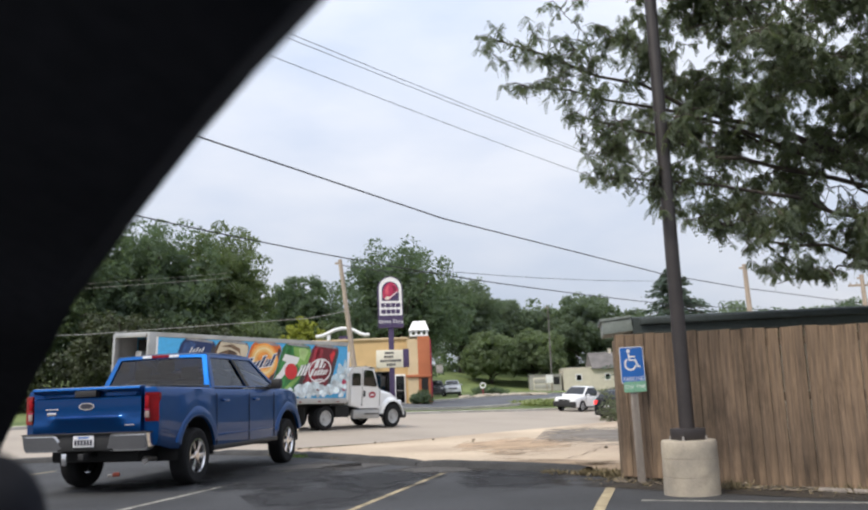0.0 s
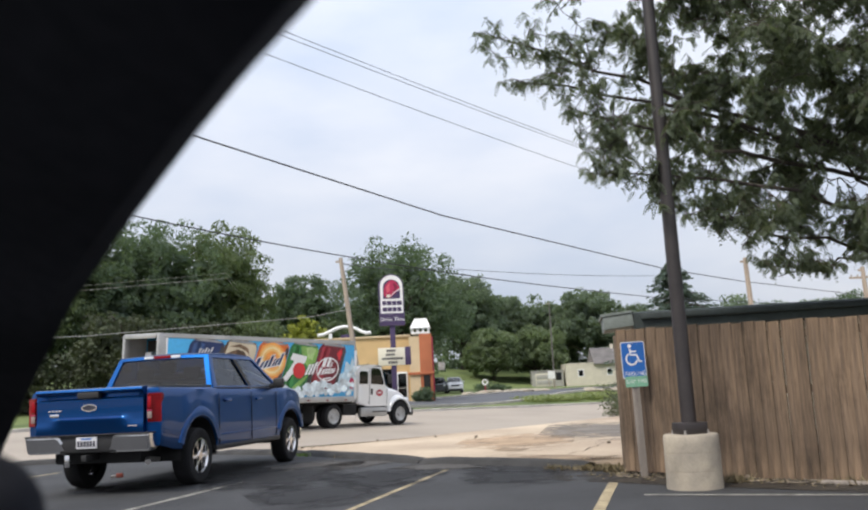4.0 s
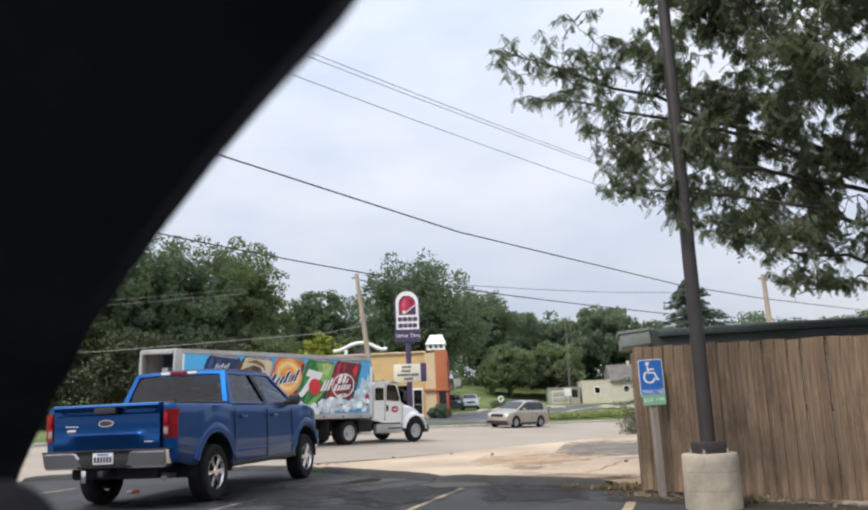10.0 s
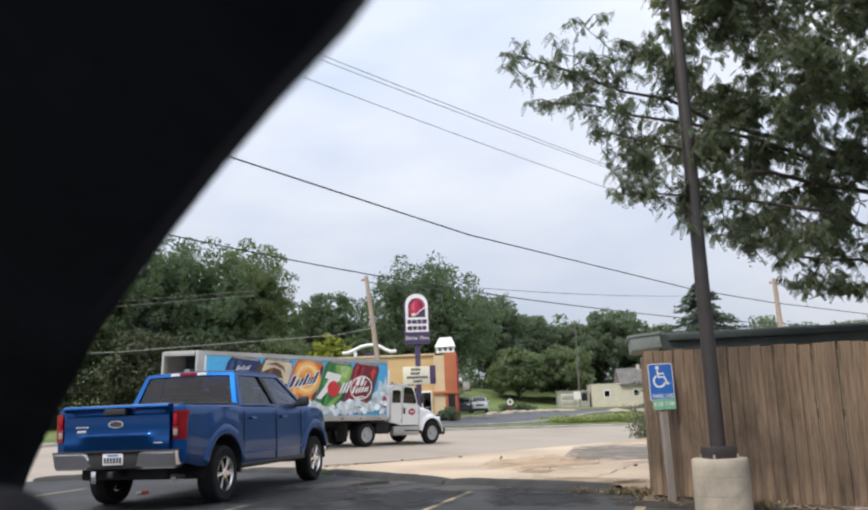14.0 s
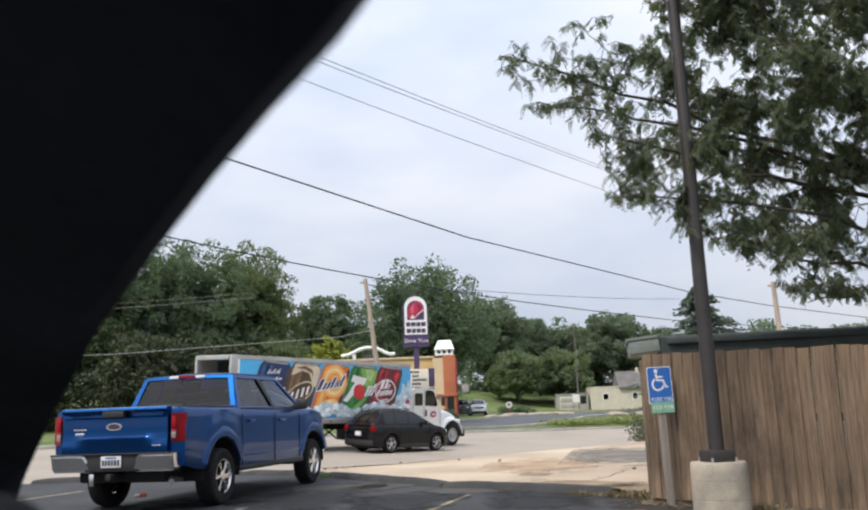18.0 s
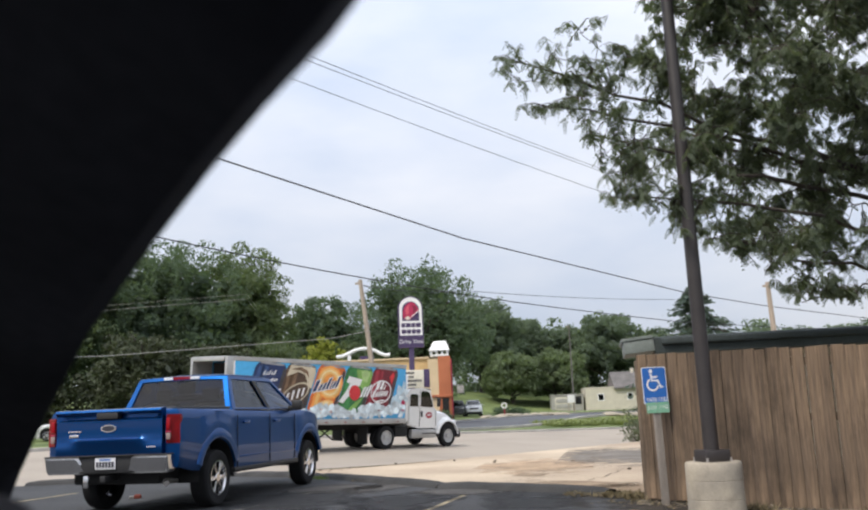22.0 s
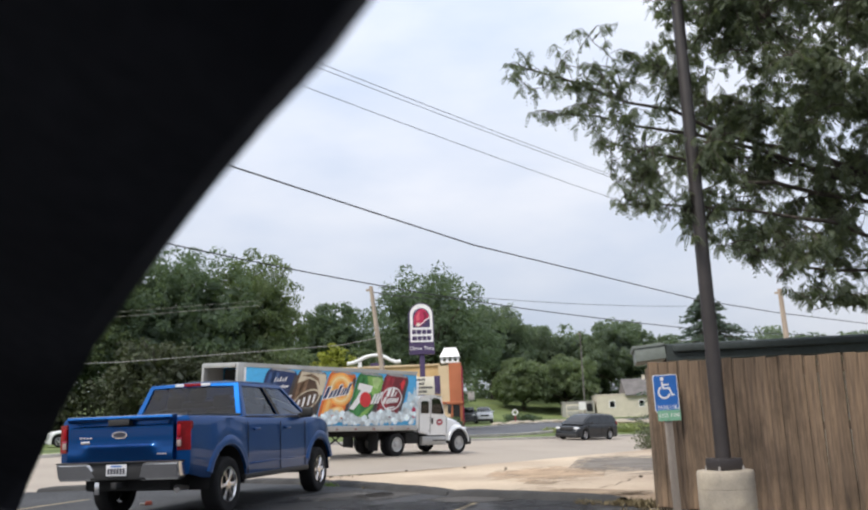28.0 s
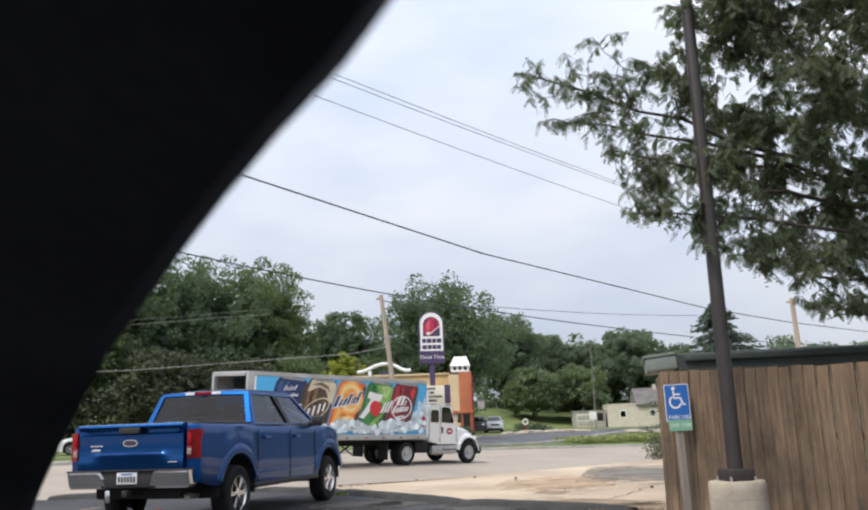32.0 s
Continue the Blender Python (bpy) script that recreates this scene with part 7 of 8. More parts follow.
def side_print(t, z, y):
    """Printed panel: five tilted drink cans over a row of ice, drawn as plain coloured shapes."""
    def layer(outline, depth, material, label="", parent=None):
        return part("print_shape", prism(outline, 0.0015, pose(0, y - depth, 0, 90)), material, parent or t, label)

    def can(cx, c_body, c_spot, c_lid):
        w, tilt = 0.73, 0.31
        z0, z1 = 1.60, 3.43
        def q(u, k):
            return (cx + u * w + tilt * (k - 0.5) * 1.9, z0 + (z1 - z0) * k - 0.05 * u)
        body = [q(-0.94, 0.0), q(-0.5, -0.04), q(0.5, -0.04), q(0.92, 0.0), q(1.0, 0.06), q(1.0, 0.86), q(0.93, 0.93), q(0.80, 0.985), q(0.35, 1.01), q(-0.35, 1.01), q(-0.80, 0.985), q(-0.93, 0.93), q(-1.0, 0.86), q(-1.0, 0.06)]
        ob = layer(body, 0.004, c_body, "printed tilted drink can")
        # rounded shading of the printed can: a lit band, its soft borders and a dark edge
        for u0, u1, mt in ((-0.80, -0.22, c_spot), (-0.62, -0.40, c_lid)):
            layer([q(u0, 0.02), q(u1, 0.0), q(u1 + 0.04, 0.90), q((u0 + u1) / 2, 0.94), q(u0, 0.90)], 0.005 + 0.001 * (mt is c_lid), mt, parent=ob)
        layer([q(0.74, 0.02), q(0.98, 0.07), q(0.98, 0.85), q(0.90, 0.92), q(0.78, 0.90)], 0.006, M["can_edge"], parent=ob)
        layer([q(-0.78, 0.955), q(0.78, 0.955), q(0.66, 0.995), q(0.0, 1.003), q(-0.66, 0.995)], 0.007, M["can_rim"], parent=ob)
        return q, ob

    def marks(ob, q, spans, u0, k0, rise, height, lean, mt, depth, bold=0.8):
        """A row of slanted strokes that stands for a name in that colour and size."""
        u, k = u0, k0
        for i, (width, tall) in enumerate(spans):
            hgt = height * tall
            layer([q(u, k), q(u + width * bold, k + rise * width), q(u + width * bold + lean, k + rise * width + hgt), q(u + lean, k + hgt)], depth + 0.0004 * (i % 3), mt, parent=ob)
            u, k = u + width, k + rise * width

    def oval(c, a, b, shear, n=30):
        return [(c[0] + a * math.cos(t_) + 0.25 * b * math.sin(t_), c[1] + b * math.sin(t_) + shear * math.cos(t_)) for t_ in [2 * math.pi * i / n for i in range(n)]]

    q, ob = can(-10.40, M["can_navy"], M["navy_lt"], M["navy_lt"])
    layer([q(-1.0, 0.16), q(0.98, 0.36), q(0.98, 0.50), q(-1.0, 0.34)], 0.008, M["spot_red"], parent=ob)
    layer([q(-1.0, 0.30), q(0.98, 0.46), q(0.98, 0.50), q(-1.0, 0.35)], 0.010, M["white"], parent=ob)
    marks(ob, q, [(0.16, 1), (0.16, 0.7), (0.16, 1), (0.16, 0.7), (0.16, 1)], -0.40, 0.72, 0.05, 0.10, 0.05, M["white"], 0.010, 0.45)
    marks(ob, q, [(0.18, 1), (0.14, 0.7), (0.14, 0.8), (0.16, 0.7), (0.14, 0.7), (0.14, 1), (0.14, 0.7), (0.14, 0.7)], -0.58, 0.57, 0.06, 0.07, 0.04, M["white"], 0.010, 0.7)
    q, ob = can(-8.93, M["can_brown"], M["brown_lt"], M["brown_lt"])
    layer([q(-0.85, 0.70), q(-0.2, 0.82), q(0.3, 0.78), q(0.72, 0.56), q(0.98, 0.50), q(0.99, 0.84), q(0.86, 0.95), q(-0.80, 0.95)], 0.008, M["can_cream"], parent=ob)
    layer([q(-0.72, 0.86), q(-0.1, 0.93), q(0.45, 0.86), q(0.62, 0.72), q(0.40, 0.80), q(-0.1, 0.86)], 0.010, M["brown_lt"], parent=ob)
    c = q(0.02, 0.36)
    layer(oval(c, 0.68, 0.42, 0.20), 0.0104, M["can_cream"], parent=ob)
    layer(oval(c, 0.61, 0.36, 0.18), 0.012, M["can_brown"], parent=ob)
    for x_ in (-0.42, -0.16, 0.10, 0.34):
        hgt = 0.34 + 0.06 * math.cos(x_ * 4)
        zz = c[1] + 0.28 * x_ - hgt / 2
        layer([(c[0] + x_ - 0.06, zz), (c[0] + x_ + 0.03, zz + 0.02), (c[0] + x_ + 0.15, zz + hgt), (c[0] + x_ + 0.04, zz + hgt - 0.02)], 0.014, M["white"], parent=ob)
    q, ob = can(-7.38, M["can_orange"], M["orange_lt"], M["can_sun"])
    c = q(0.06, 0.62)
    for k, (rad, mt) in enumerate(((0.68, "orange_lt"), (0.60, "can_sun"), (0.52, "can_glow"), (0.43, "can_sun"), (0.34, "orange_lt"))):
        layer(arc(c[0], c[1], rad, 0, 352, 30), 0.008 + 0.002 * k, M[mt], parent=ob)
    layer(oval(q(0.1, 0.16), 0.42, 0.16, 0.05), 0.012, M["can_sun"], parent=ob)
    layer(oval(q(0.1, 0.17), 0.24, 0.09, 0.03), 0.014, M["can_glow"], parent=ob)
    name = [(0.34, 1.0), (0.24, 0.62), (0.26, 0.66), (0.26, 0.98), (0.14, 0.70), (0.22, 0.62), (0.24, 1.0)]
    marks(ob, q, name, -1.03, 0.355, 0.10, 0.29, 0.12, M["white"], 0.020, 0.98)
    marks(ob, q, name, -0.99, 0.375, 0.10, 0.25, 0.12, M["can_navy"], 0.022, 0.66)
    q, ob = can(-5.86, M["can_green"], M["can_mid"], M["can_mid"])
    layer([q(-0.30, 0.93), q(0.05, 0.62), q(0.55, 0.50), q(0.98, 0.62), q(0.99, 0.86), q(0.92, 0.93)], 0.008, M["can_lime"], parent=ob)
    layer([q(0.10, 0.90), q(0.35, 0.70), q(0.70, 0.66), q(0.80, 0.88), q(0.5, 0.94)], 0.010, M["can_pale"], parent=ob)
    layer([q(-0.2, 0.02), q(0.2, 0.0), q(0.62, 0.24), q(0.70, 0.34), q(0.2, 0.20)], 0.008, M["can_lime"], parent=ob)
    layer([q(-0.74, 0.76), q(0.30, 0.72), q(0.28, 0.60), q(-0.20, 0.42), q(-0.66, 0.16), q(-1.00, 0.18), q(-0.70, 0.40), q(-0.50, 0.60), q(-0.80, 0.62)], 0.012, M["white"], parent=ob)
    c = q(0.0, 0.41)
    layer(arc(c[0], c[1], 0.31, 0, 350, 24), 0.016, M["spot_red"], parent=ob)
    marks(ob, q, [(0.22, 1.0), (0.22, 1.0), (0.22, 1.15)], 0.44, 0.32, 0.06, 0.24, 0.14, M["white"], 0.018, 0.7)
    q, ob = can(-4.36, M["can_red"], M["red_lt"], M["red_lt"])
    c = q(-0.02, 0.44)
    ring = [(c[0] + 0.58 * math.cos(a), c[1] + 0.46 * math.sin(a) + 0.05 * math.cos(a)) for a in [2 * math.pi * i / 30 for i in range(31)]]
    part("print_shape", ribbon(ring, 0.055, 0.0015, None, pose(0, y - 0.008, 0, 90)), M["white"], ob)
    marks(ob, q, [(0.34, 1.0), (0.28, 1.0), (0.14, 0.55)], -0.52, 0.47, 0.04, 0.20, 0.06, M["white"], 0.012, 0.72)
    marks(ob, q, [(0.26, 1.0), (0.20, 0.75), (0.20, 0.8), (0.20, 0.8), (0.18, 0.7), (0.14, 0.7)], -0.66, 0.29, 0.07, 0.16, 0.05, M["white"], 0.012, 0.72)
    layer([q(-0.20, 0.20), q(0.36, 0.25), q(0.36, 0.28), q(-0.20, 0.235)], 0.012, M["white"], parent=ob)
    layer([q(0.36, 0.80), q(0.66, 0.64), q(0.74, 0.84), q(0.58, 0.92)], 0.008, M["spot_red"], parent=ob)
    layer([(-3.95, 1.5), (-2.95, 1.5), (-2.95, 2.75), (-3.05, 2.95), (-3.15, 2.6), (-3.4, 2.75), (-3.5, 2.3), (-3.75, 2.2)], 0.008, M["frost"], "printed pale frost")
    layer([(-3.15, 1.6), (-2.98, 1.6), (-2.94, 2.0), (-3.06, 2.15), (-3.2, 1.95)], 0.012, M["pink"])
    # ice along the foot
    r = random.Random(8)
    for i in range(210):
        cx = -11.7 + 8.80 * ((i + r.random()) / 210) ** 0.95
        sz = r.uniform(0.08, 0.20)
        cz = 1.40 + r.random() * (0.34 + 0.12 * math.sin(cx * 2.3) if cx < -4.0 else 0.40 + 0.75 * (cx + 4.0))
        a0 = r.random() * 6.28
        k = r.randint(5, 7)
        out = [(cx + sz * math.cos(a0 + 6.283 * j / k), cz + sz * 0.85 * math.sin(a0 + 6.283 * j / k)) for j in range(k)]
        part("ice_cube", prism(out, 0.0015, pose(0, y - 0.034 - 0.0004 * (i % 7), 0, 90)), M["ice"], t)


TRUCK_ROWS = [(0, 28.05), (0.5, 28.19), (1, 28.30), (1.6, 28.355), (5, 28.355), (12, 28.36), (12.6, 28.40), (13, 28.48), (13.5, 28.61), (14, 28.84), (14.5, 29.09), (15.5, 29.50), (16.5, 29.84), (17, 30.05), (17.5, 30.21), (18, 30.29), (18.6, 30.31), (24, 30.32), (32, 30.32)]


def make_trailer():
    t = root("trailer", pose(0, 0, 0), "beverage delivery trailer with drink cans printed on a blue side", "trailer")
    x0, x1, h = -12.16, -2.86, 1.20
    part("side_panel", box(x0 + 0.28, x1 - 0.06, -h, -h + 0.05, 1.28, 3.50, 0.004), M["cyan"], t, "blue printed side panel")
    part("side_panel", box(x0 + 0.28, x1 - 0.06, h - 0.05, h, 1.28, 3.50, 0.004), M["cyan"], t)
    part("roof", box(x0 + 0.05, x1, -h, h, 3.52, 3.60, 0.01), M["alu"], t)
    part("front_wall", box(x1 - 0.05, x1, -h + 0.06, h - 0.06, 1.2, 3.52, 0.004), M["truck_white"], t)
    for s in (-1, 1):
        part("corner_post", box(x1 - 0.06, x1 + 0.06, s * 1.17 - 0.06, s * 1.17 + 0.06, 1.18, 3.20, 0.01), M["truck_white"], t)
        part("rear_post", box(x0, x0 + 0.28, s * 1.14 - 0.07, s * 1.14 + 0.07, 1.15, 3.56, 0.012), M["alu"], t, "rear corner post")
        part("top_rail", box(x0 + 0.28, x1 - 0.06, s * 1.19 - 0.035, s * 1.19 + 0.035, 3.44, 3.53, 0.008), M["alu"], t)
        part("bottom_rail", box(x0, x1, s * 1.17 - 0.06, s * 1.17 + 0.06, 1.08, 1.30, 0.012), M["alu"], t, "dented aluminium bottom rail")
        for i in range(9):
            part("marker_lamp", box(x0 + 0.7 + i * 1.0, x0 + 0.82 + i * 1.0, s * 1.235 - 0.008, s * 1.235 + 0.008, 1.14, 1.18), M["red_lamp"], t)
    # open rear recess
    part("lining", box(x0 + 0.28, x0 + 0.90, h - 0.09, h - 0.055, 1.2, 3.45), M["alu"], t)
    part("corner_strip", box(x0 + 0.281, x0 + 0.36, -h - 0.012, -h + 0.01, 1.28, 3.46, 0.004), M["truck_white"], t)
    part("rear_header", box(x0 - 0.02, x0 + 0.10, -1.02, 1.02, 3.42, 3.56, 0.01), M["alu"], t)
    part("rear_wall", box(x0 + 0.9, x0 + 0.96, -1.02, 1.02, 1.2, 3.4), M["under"], t, "dark recessed rear wall")
    for i in range(4):
        part("crate_stack", box(x0 + 0.45, x0 + 0.88, -0.95 + i * 0.48, -0.55 + i * 0.48, 1.25, 2.6 + 0.18 * (i % 3), 0.02), M["pink"] if i == 0 else M["alu"], t)
    part("rear_bumper", box(x0 - 0.05, x0 + 0.15, -1.1, 1.1, 0.85, 1.08, 0.02), M["black"], t)
    part("floor", box(x0 + 0.1, x1 - 0.06, -1.12, 1.12, 1.02, 1.12), M["under"], t)
    for s in (-1, 1):
        part("frame_rail", box(x0 + 0.3, x1 - 0.3, s * 0.45 - 0.06, s * 0.45 + 0.06, 0.82, 1.02), M["under"], t)
        part("landing_leg", box(-7.72, -7.60, s * 0.9 - 0.06, s * 0.9 + 0.06, 0.32, 1.05, 0.01), M["under"], t)
        part("landing_foot", box(-7.80, -7.52, s * 0.9 - 0.10, s * 0.9 + 0.10, 0.28, 0.33), M["under"], t)
        part("brace", cyl((-7.66, s * 0.9, 0.45), (-6.5, s * 0.7, 1.02), 0.035, n=8), M["under"], t)
        part("brace", cyl((-7.62, s * 0.9, 1.0), (-6.6, s * 0.7, 0.45), 0.03, n=8), M["under"], t)
    part("cross_brace", cyl((-7.66, -0.9, 0.5), (-7.66, 0.9, 0.95), 0.03, n=8), M["under"], t)
    part("mud_flap", box(-5.10, -5.06, -1.15, -0.55, 0.25, 0.95), M["under"], t)
    side_print(t, 0, -h - 0.002)
    wheels = put_wheels(t, (x0 + 1.6, x0 + 2.75), 0.98, 0.46, 0.26, 0)
    return t, wheels


def make_tractor():
    t = root("delivery_truck", pose(0, 0, 0), "white short-nosed delivery truck tractor standing in the turn lane", "truck")
    P = M["truck_white"]
    # cab, doors and roof
    prof = [(-2.55, 0.98), (-2.55, 2.42), (-2.40, 2.56), (-1.75, 2.63), (-1.30, 2.62), (-1.12, 2.52), (-0.82, 1.72), (-0.70, 1.66), (-0.70, 0.85), (-1.95, 0.85)]
    b = prism([(x, z) for x, z in prof], 2.10, pose(0, 1.05, 0, 90))
    bmesh.ops.bevel(b, geom=[e for e in b.edges if abs(e.verts[0].co.y - e.verts[1].co.y) < 1e-4], offset=0.05, segments=2, affect="EDGES")
    part("cab", b, P, t, "white truck cab")
    for s in (-1, 1):
        y = s * 1.052
        def pane(outline, name, mt, up=0.004, label=""):
            return part(name, prism([(x, z) for x, z in outline], 0.008, pose(0, y + s * up + (0.008 if s < 0 else 0.0) * 0, 0, 90)), mt, t, label)
        pane([(-1.78, 1.80), (-1.78, 2.42), (-1.68, 2.48), (-1.30, 2.46), (-1.20, 2.38), (-0.98, 1.86), (-1.05, 1.76)], "side_window", M["glass"])
        pane([(-2.46, 1.80), (-2.46, 2.28), (-2.38, 2.34), (-2.02, 2.34), (-1.95, 2.28), (-1.95, 1.80)], "sleeper_window", M["glass"])
        pane([(-1.86, 0.92), (-1.86, 2.52), (-1.845, 2.52), (-1.845, 0.92)], "door_seam", M["under"])
        pane([(-0.80, 0.92), (-0.80, 1.64), (-0.785, 1.64), (-0.785, 0.92)], "door_seam", M["under"])
        pane([(-1.78, 1.34), (-1.66, 1.34), (-1.66, 1.60), (-1.78, 1.60)], "door_handle", M["black"])
        part("door_emblem", prism([(-1.25 + 0.21 * math.cos(a), 1.42 + 0.14 * math.sin(a)) for a in [6.2832 * i / 24 for i in range(24)]], 0.006, pose(0, y + s * 0.004, 0, 90)), M["red_lt"], t, "faded red oval door emblem")
        part("emblem_bar", box(-1.36, -1.14, y + s * 0.008 - 0.004, y + s * 0.008 + 0.004, 1.39, 1.45), M["white"], t)
        part("step_box", box(-2.35, -0.78, s * 0.98 - 0.10, s * 0.98 + 0.10, 0.42, 0.80, 0.03), M["alu"], t, "aluminium tank and steps")
        part("step_tread", box(-1.7, -0.85, s * 1.09 - 0.02, s * 1.09 + 0.02, 0.60, 0.64), M["under"], t)
        mi = part("mirror", box(-0.86, -0.76, s * 1.26 - 0.09, s * 1.26 + 0.09, 1.80, 2.20, 0.03), M["black"], t, "tall black mirror")
        part("mirror_arm", cyl((-0.85, s * 1.0, 2.3), (-0.80, s * 1.26, 2.15), 0.02, n=8), M["black"], mi)
        # wheel arch of the bonnet
        rows = []
        for i in range(15):
            a = math.pi * (0.02 + 0.93 * i / 14)
            c, sn = math.cos(a), math.sin(a)
            rows.append([(0.64 * c, s * 0.70, 0.50 + 0.64 * sn), (0.64 * c, s * 1.14, 0.50 + 0.64 * sn), (0.72 * c, s * 1.12, 0.50 + 0.72 * sn), (0.80 * c, s * 0.92, 0.52 + 0.80 * sn)])
        part("front_fender", grid(rows), P, t, "rounded white fender")
        part("wheel_well", prism([(0.655 * math.cos(math.pi * i / 20), 0.44 + 0.70 * math.sin(math.pi * i / 20)) for i in range(21)], 0.03, pose(0, s * 1.02 + 0.015, 0, 90)), M["under"], t)
        part("headlight", box(0.42, 0.66, s * 0.88 - 0.14, s * 0.88 + 0.14, 0.98, 1.20, 0.05), M["white_lamp"], t)
    # bonnet
    rows = []
    for x, half, zt, zb in ((-0.72, 1.0, 1.66, 0.75), (-0.3, 0.96, 1.60, 0.9), (0.2, 0.88, 1.50, 0.95), (0.55, 0.80, 1.36, 0.8), (0.74, 0.74, 1.14, 0.75), (0.80, 0.70, 0.85, 0.72)):
        sec = [(half, zb), (half, zb + (zt - zb) * 0.55), (half * 0.94, zb + (zt - zb) * 0.86), (half * 0.78, zt), (half * 0.4, zt + 0.03), (0, zt + 0.04)]
        rows.append([(x, y, z) for y, z in sec] + [(x, -y, z) for y, z in reversed(sec[:-1])])
    part("bonnet", grid(rows), P, t, "sloping white bonnet")
    part("grille", box(0.72, 0.80, -0.42, 0.42, 0.72, 1.15, 0.03), M["black"], t)
    part("front_bumper", box(0.55, 0.88, -1.12, 1.12, 0.40, 0.72, 0.06), M["black"], t, "dark front bumper")
    part("windscreen", grid([[(-0.80, 0.90, 1.74), (-0.74, 0.0, 1.74), (-0.80, -0.90, 1.74)], [(-1.08, 0.86, 2.45), (-1.03, 0, 2.45), (-1.08, -0.86, 2.45)]]), M["glass"], t)
    for s in (-1, 1):
        part("chassis_rail", box(-5.0, 0.5, s * 0.40 - 0.05, s * 0.40 + 0.05, 0.62, 0.90), M["under"], t)
    part("fifth_wheel", box(-4.7, -3.6, -0.5, 0.5, 0.95, 1.03, 0.02), M["under"], t)
    part("battery_box", box(-3.3, -2.55, -1.0, -0.6, 0.50, 0.95, 0.02), M["under"], t)
    part("rear_fender", box(-5.02, -4.98, 0.5, 1.15, 0.3, 0.9), M["under"], t)
    wheels = put_wheels(t, (0.0,), 1.0, 0.49, 0.27, 0)
    wheels += put_wheels(t, (-3.95,), 1.0, 0.49, 0.27, 0)
    wheels += put_wheels(t, (-3.95,), 0.69, 0.49, 0.26, 0)
    return t, wheels


trailer, trailer_wheels = make_trailer()
truck, truck_wheels = make_tractor()
trailer.matrix_basis = truck.matrix_basis = road_pose(TRUCK_ROWS[0][1], LANE_TURN, 1)


# ---- weeds, dry grass and litter along the fence and berm ----
def weed_clump(x, y, z, w, h, n, material, seed, name, label, kind=""):
    rng = np.random.default_rng(seed)
    n = n * 2
    t = root(name, pose(x, y, z), label, "plant", "weeds along the fence", kind)
    a = rng.random(n) * 6.283
    rad = w * np.sqrt(rng.random(n)) * 0.5
    p = np.stack([rad * np.cos(a), rad * np.sin(a), np.zeros(n)], 1)
    lean = rng.normal(size=(n, 3)) * (0.45, 0.45, 0) + np.array([0, 0, 1])
    hh = (h * (0.35 + 0.65 * rng.random(n)))[:, None]
    side = np.cross(lean, rng.normal(size=(n, 3)))
    side /= np.linalg.norm(side, axis=1)[:, None]
    bw = 0.004 + 0.005 * rng.random(n)[:, None]
    mid = p + lean * hh * 0.55
    tip = p + lean * hh + rng.normal(size=(n, 3)) * 0.2 * hh * (1, 1, 0.2)
    v = np.stack([p - side * bw, p + side * bw, mid + side * bw * 0.9, tip, mid - side * bw * 0.9], 1)
    f = np.arange(n * 5).reshape(n, 5)
    part("tuft", sheet_from_arrays("blades", v.reshape(-1, 3), f, material), None, t)
    return t


for i, (x, y, w, h, n, mt) in enumerate((
    (1.75, 12.6, 0.7, 0.07, 90, "dry"), (2.15, 12.2, 0.6, 0.10, 110, "dry"), (2.3, 11.8, 0.4, 0.10, 70, "dry"),
    (2.85, 10.75, 0.4, 0.08, 60, "dry"), (3.25, 10.02, 0.35, 0.12, 50, "dry"), (4.4, 9.4, 0.6, 0.10, 70, "dry"),
    (-1.9, 16.9, 0.4, 0.06, 40, "dry"), (-2.75, 17.9, 0.5, 0.09, 60, "blade"), (-3.3, 18.6, 0.6, 0.12, 90, "dry"),
)):
    weed_clump(x, y, 0.0, w, h, n, M[mt], 200 + i, "weed_clump", "dry straw-coloured weeds at the pavement edge" if mt == "dry" else "green weeds growing at the pavement edge", "stuff")


def fence_bush(x, y, w, h, seed):
    rng = np.random.default_rng(seed)
    t = root("bush", Matrix.Translation(on_land(x, y, -0.05)), "straggly pale green bush at the roadside", "shrub", "shrubs")
    st = bmesh.new()
    blobs = []
    for i in range(16):
        a = rng.random() * 6.283
        tip = Vector((w * 0.5 * math.cos(a) * rng.random(), w * 0.5 * math.sin(a) * rng.random(), h * (0.35 + 0.65 * rng.random())))
        sweep([(0, 0, 0), tuple(tip * 0.5 + Vector((0, 0, 0.08))), tuple(tip)], [0.012, 0.008, 0.003], 4, st)
        blobs.append((tuple(tip), (w * 0.16, w * 0.16, h * 0.12)))
        blobs.append((tuple(tip * 0.6), (w * 0.16, w * 0.16, h * 0.14)))
    part("stem_cluster", st, M["bark"], t)
    v, f = leaf_cloud(blobs, 750, 0.05, rng, hollow=0.1)
    part("foliage", sheet_from_arrays("foliage", v, f, M["leaf_dull"]), None, t)


fence_bush(7.25, 37.5, 1.9, 1.6, 301)
fence_bush(8.3, 39.5, 1.8, 1.4, 302)
fence_bush(6.75, 33.0, 1.3, 0.9, 305)
fence_bush(7.2, 34.5, 1.2, 0.8, 303)
fence_bush(6.4, 30.5, 0.9, 0.5, 304)

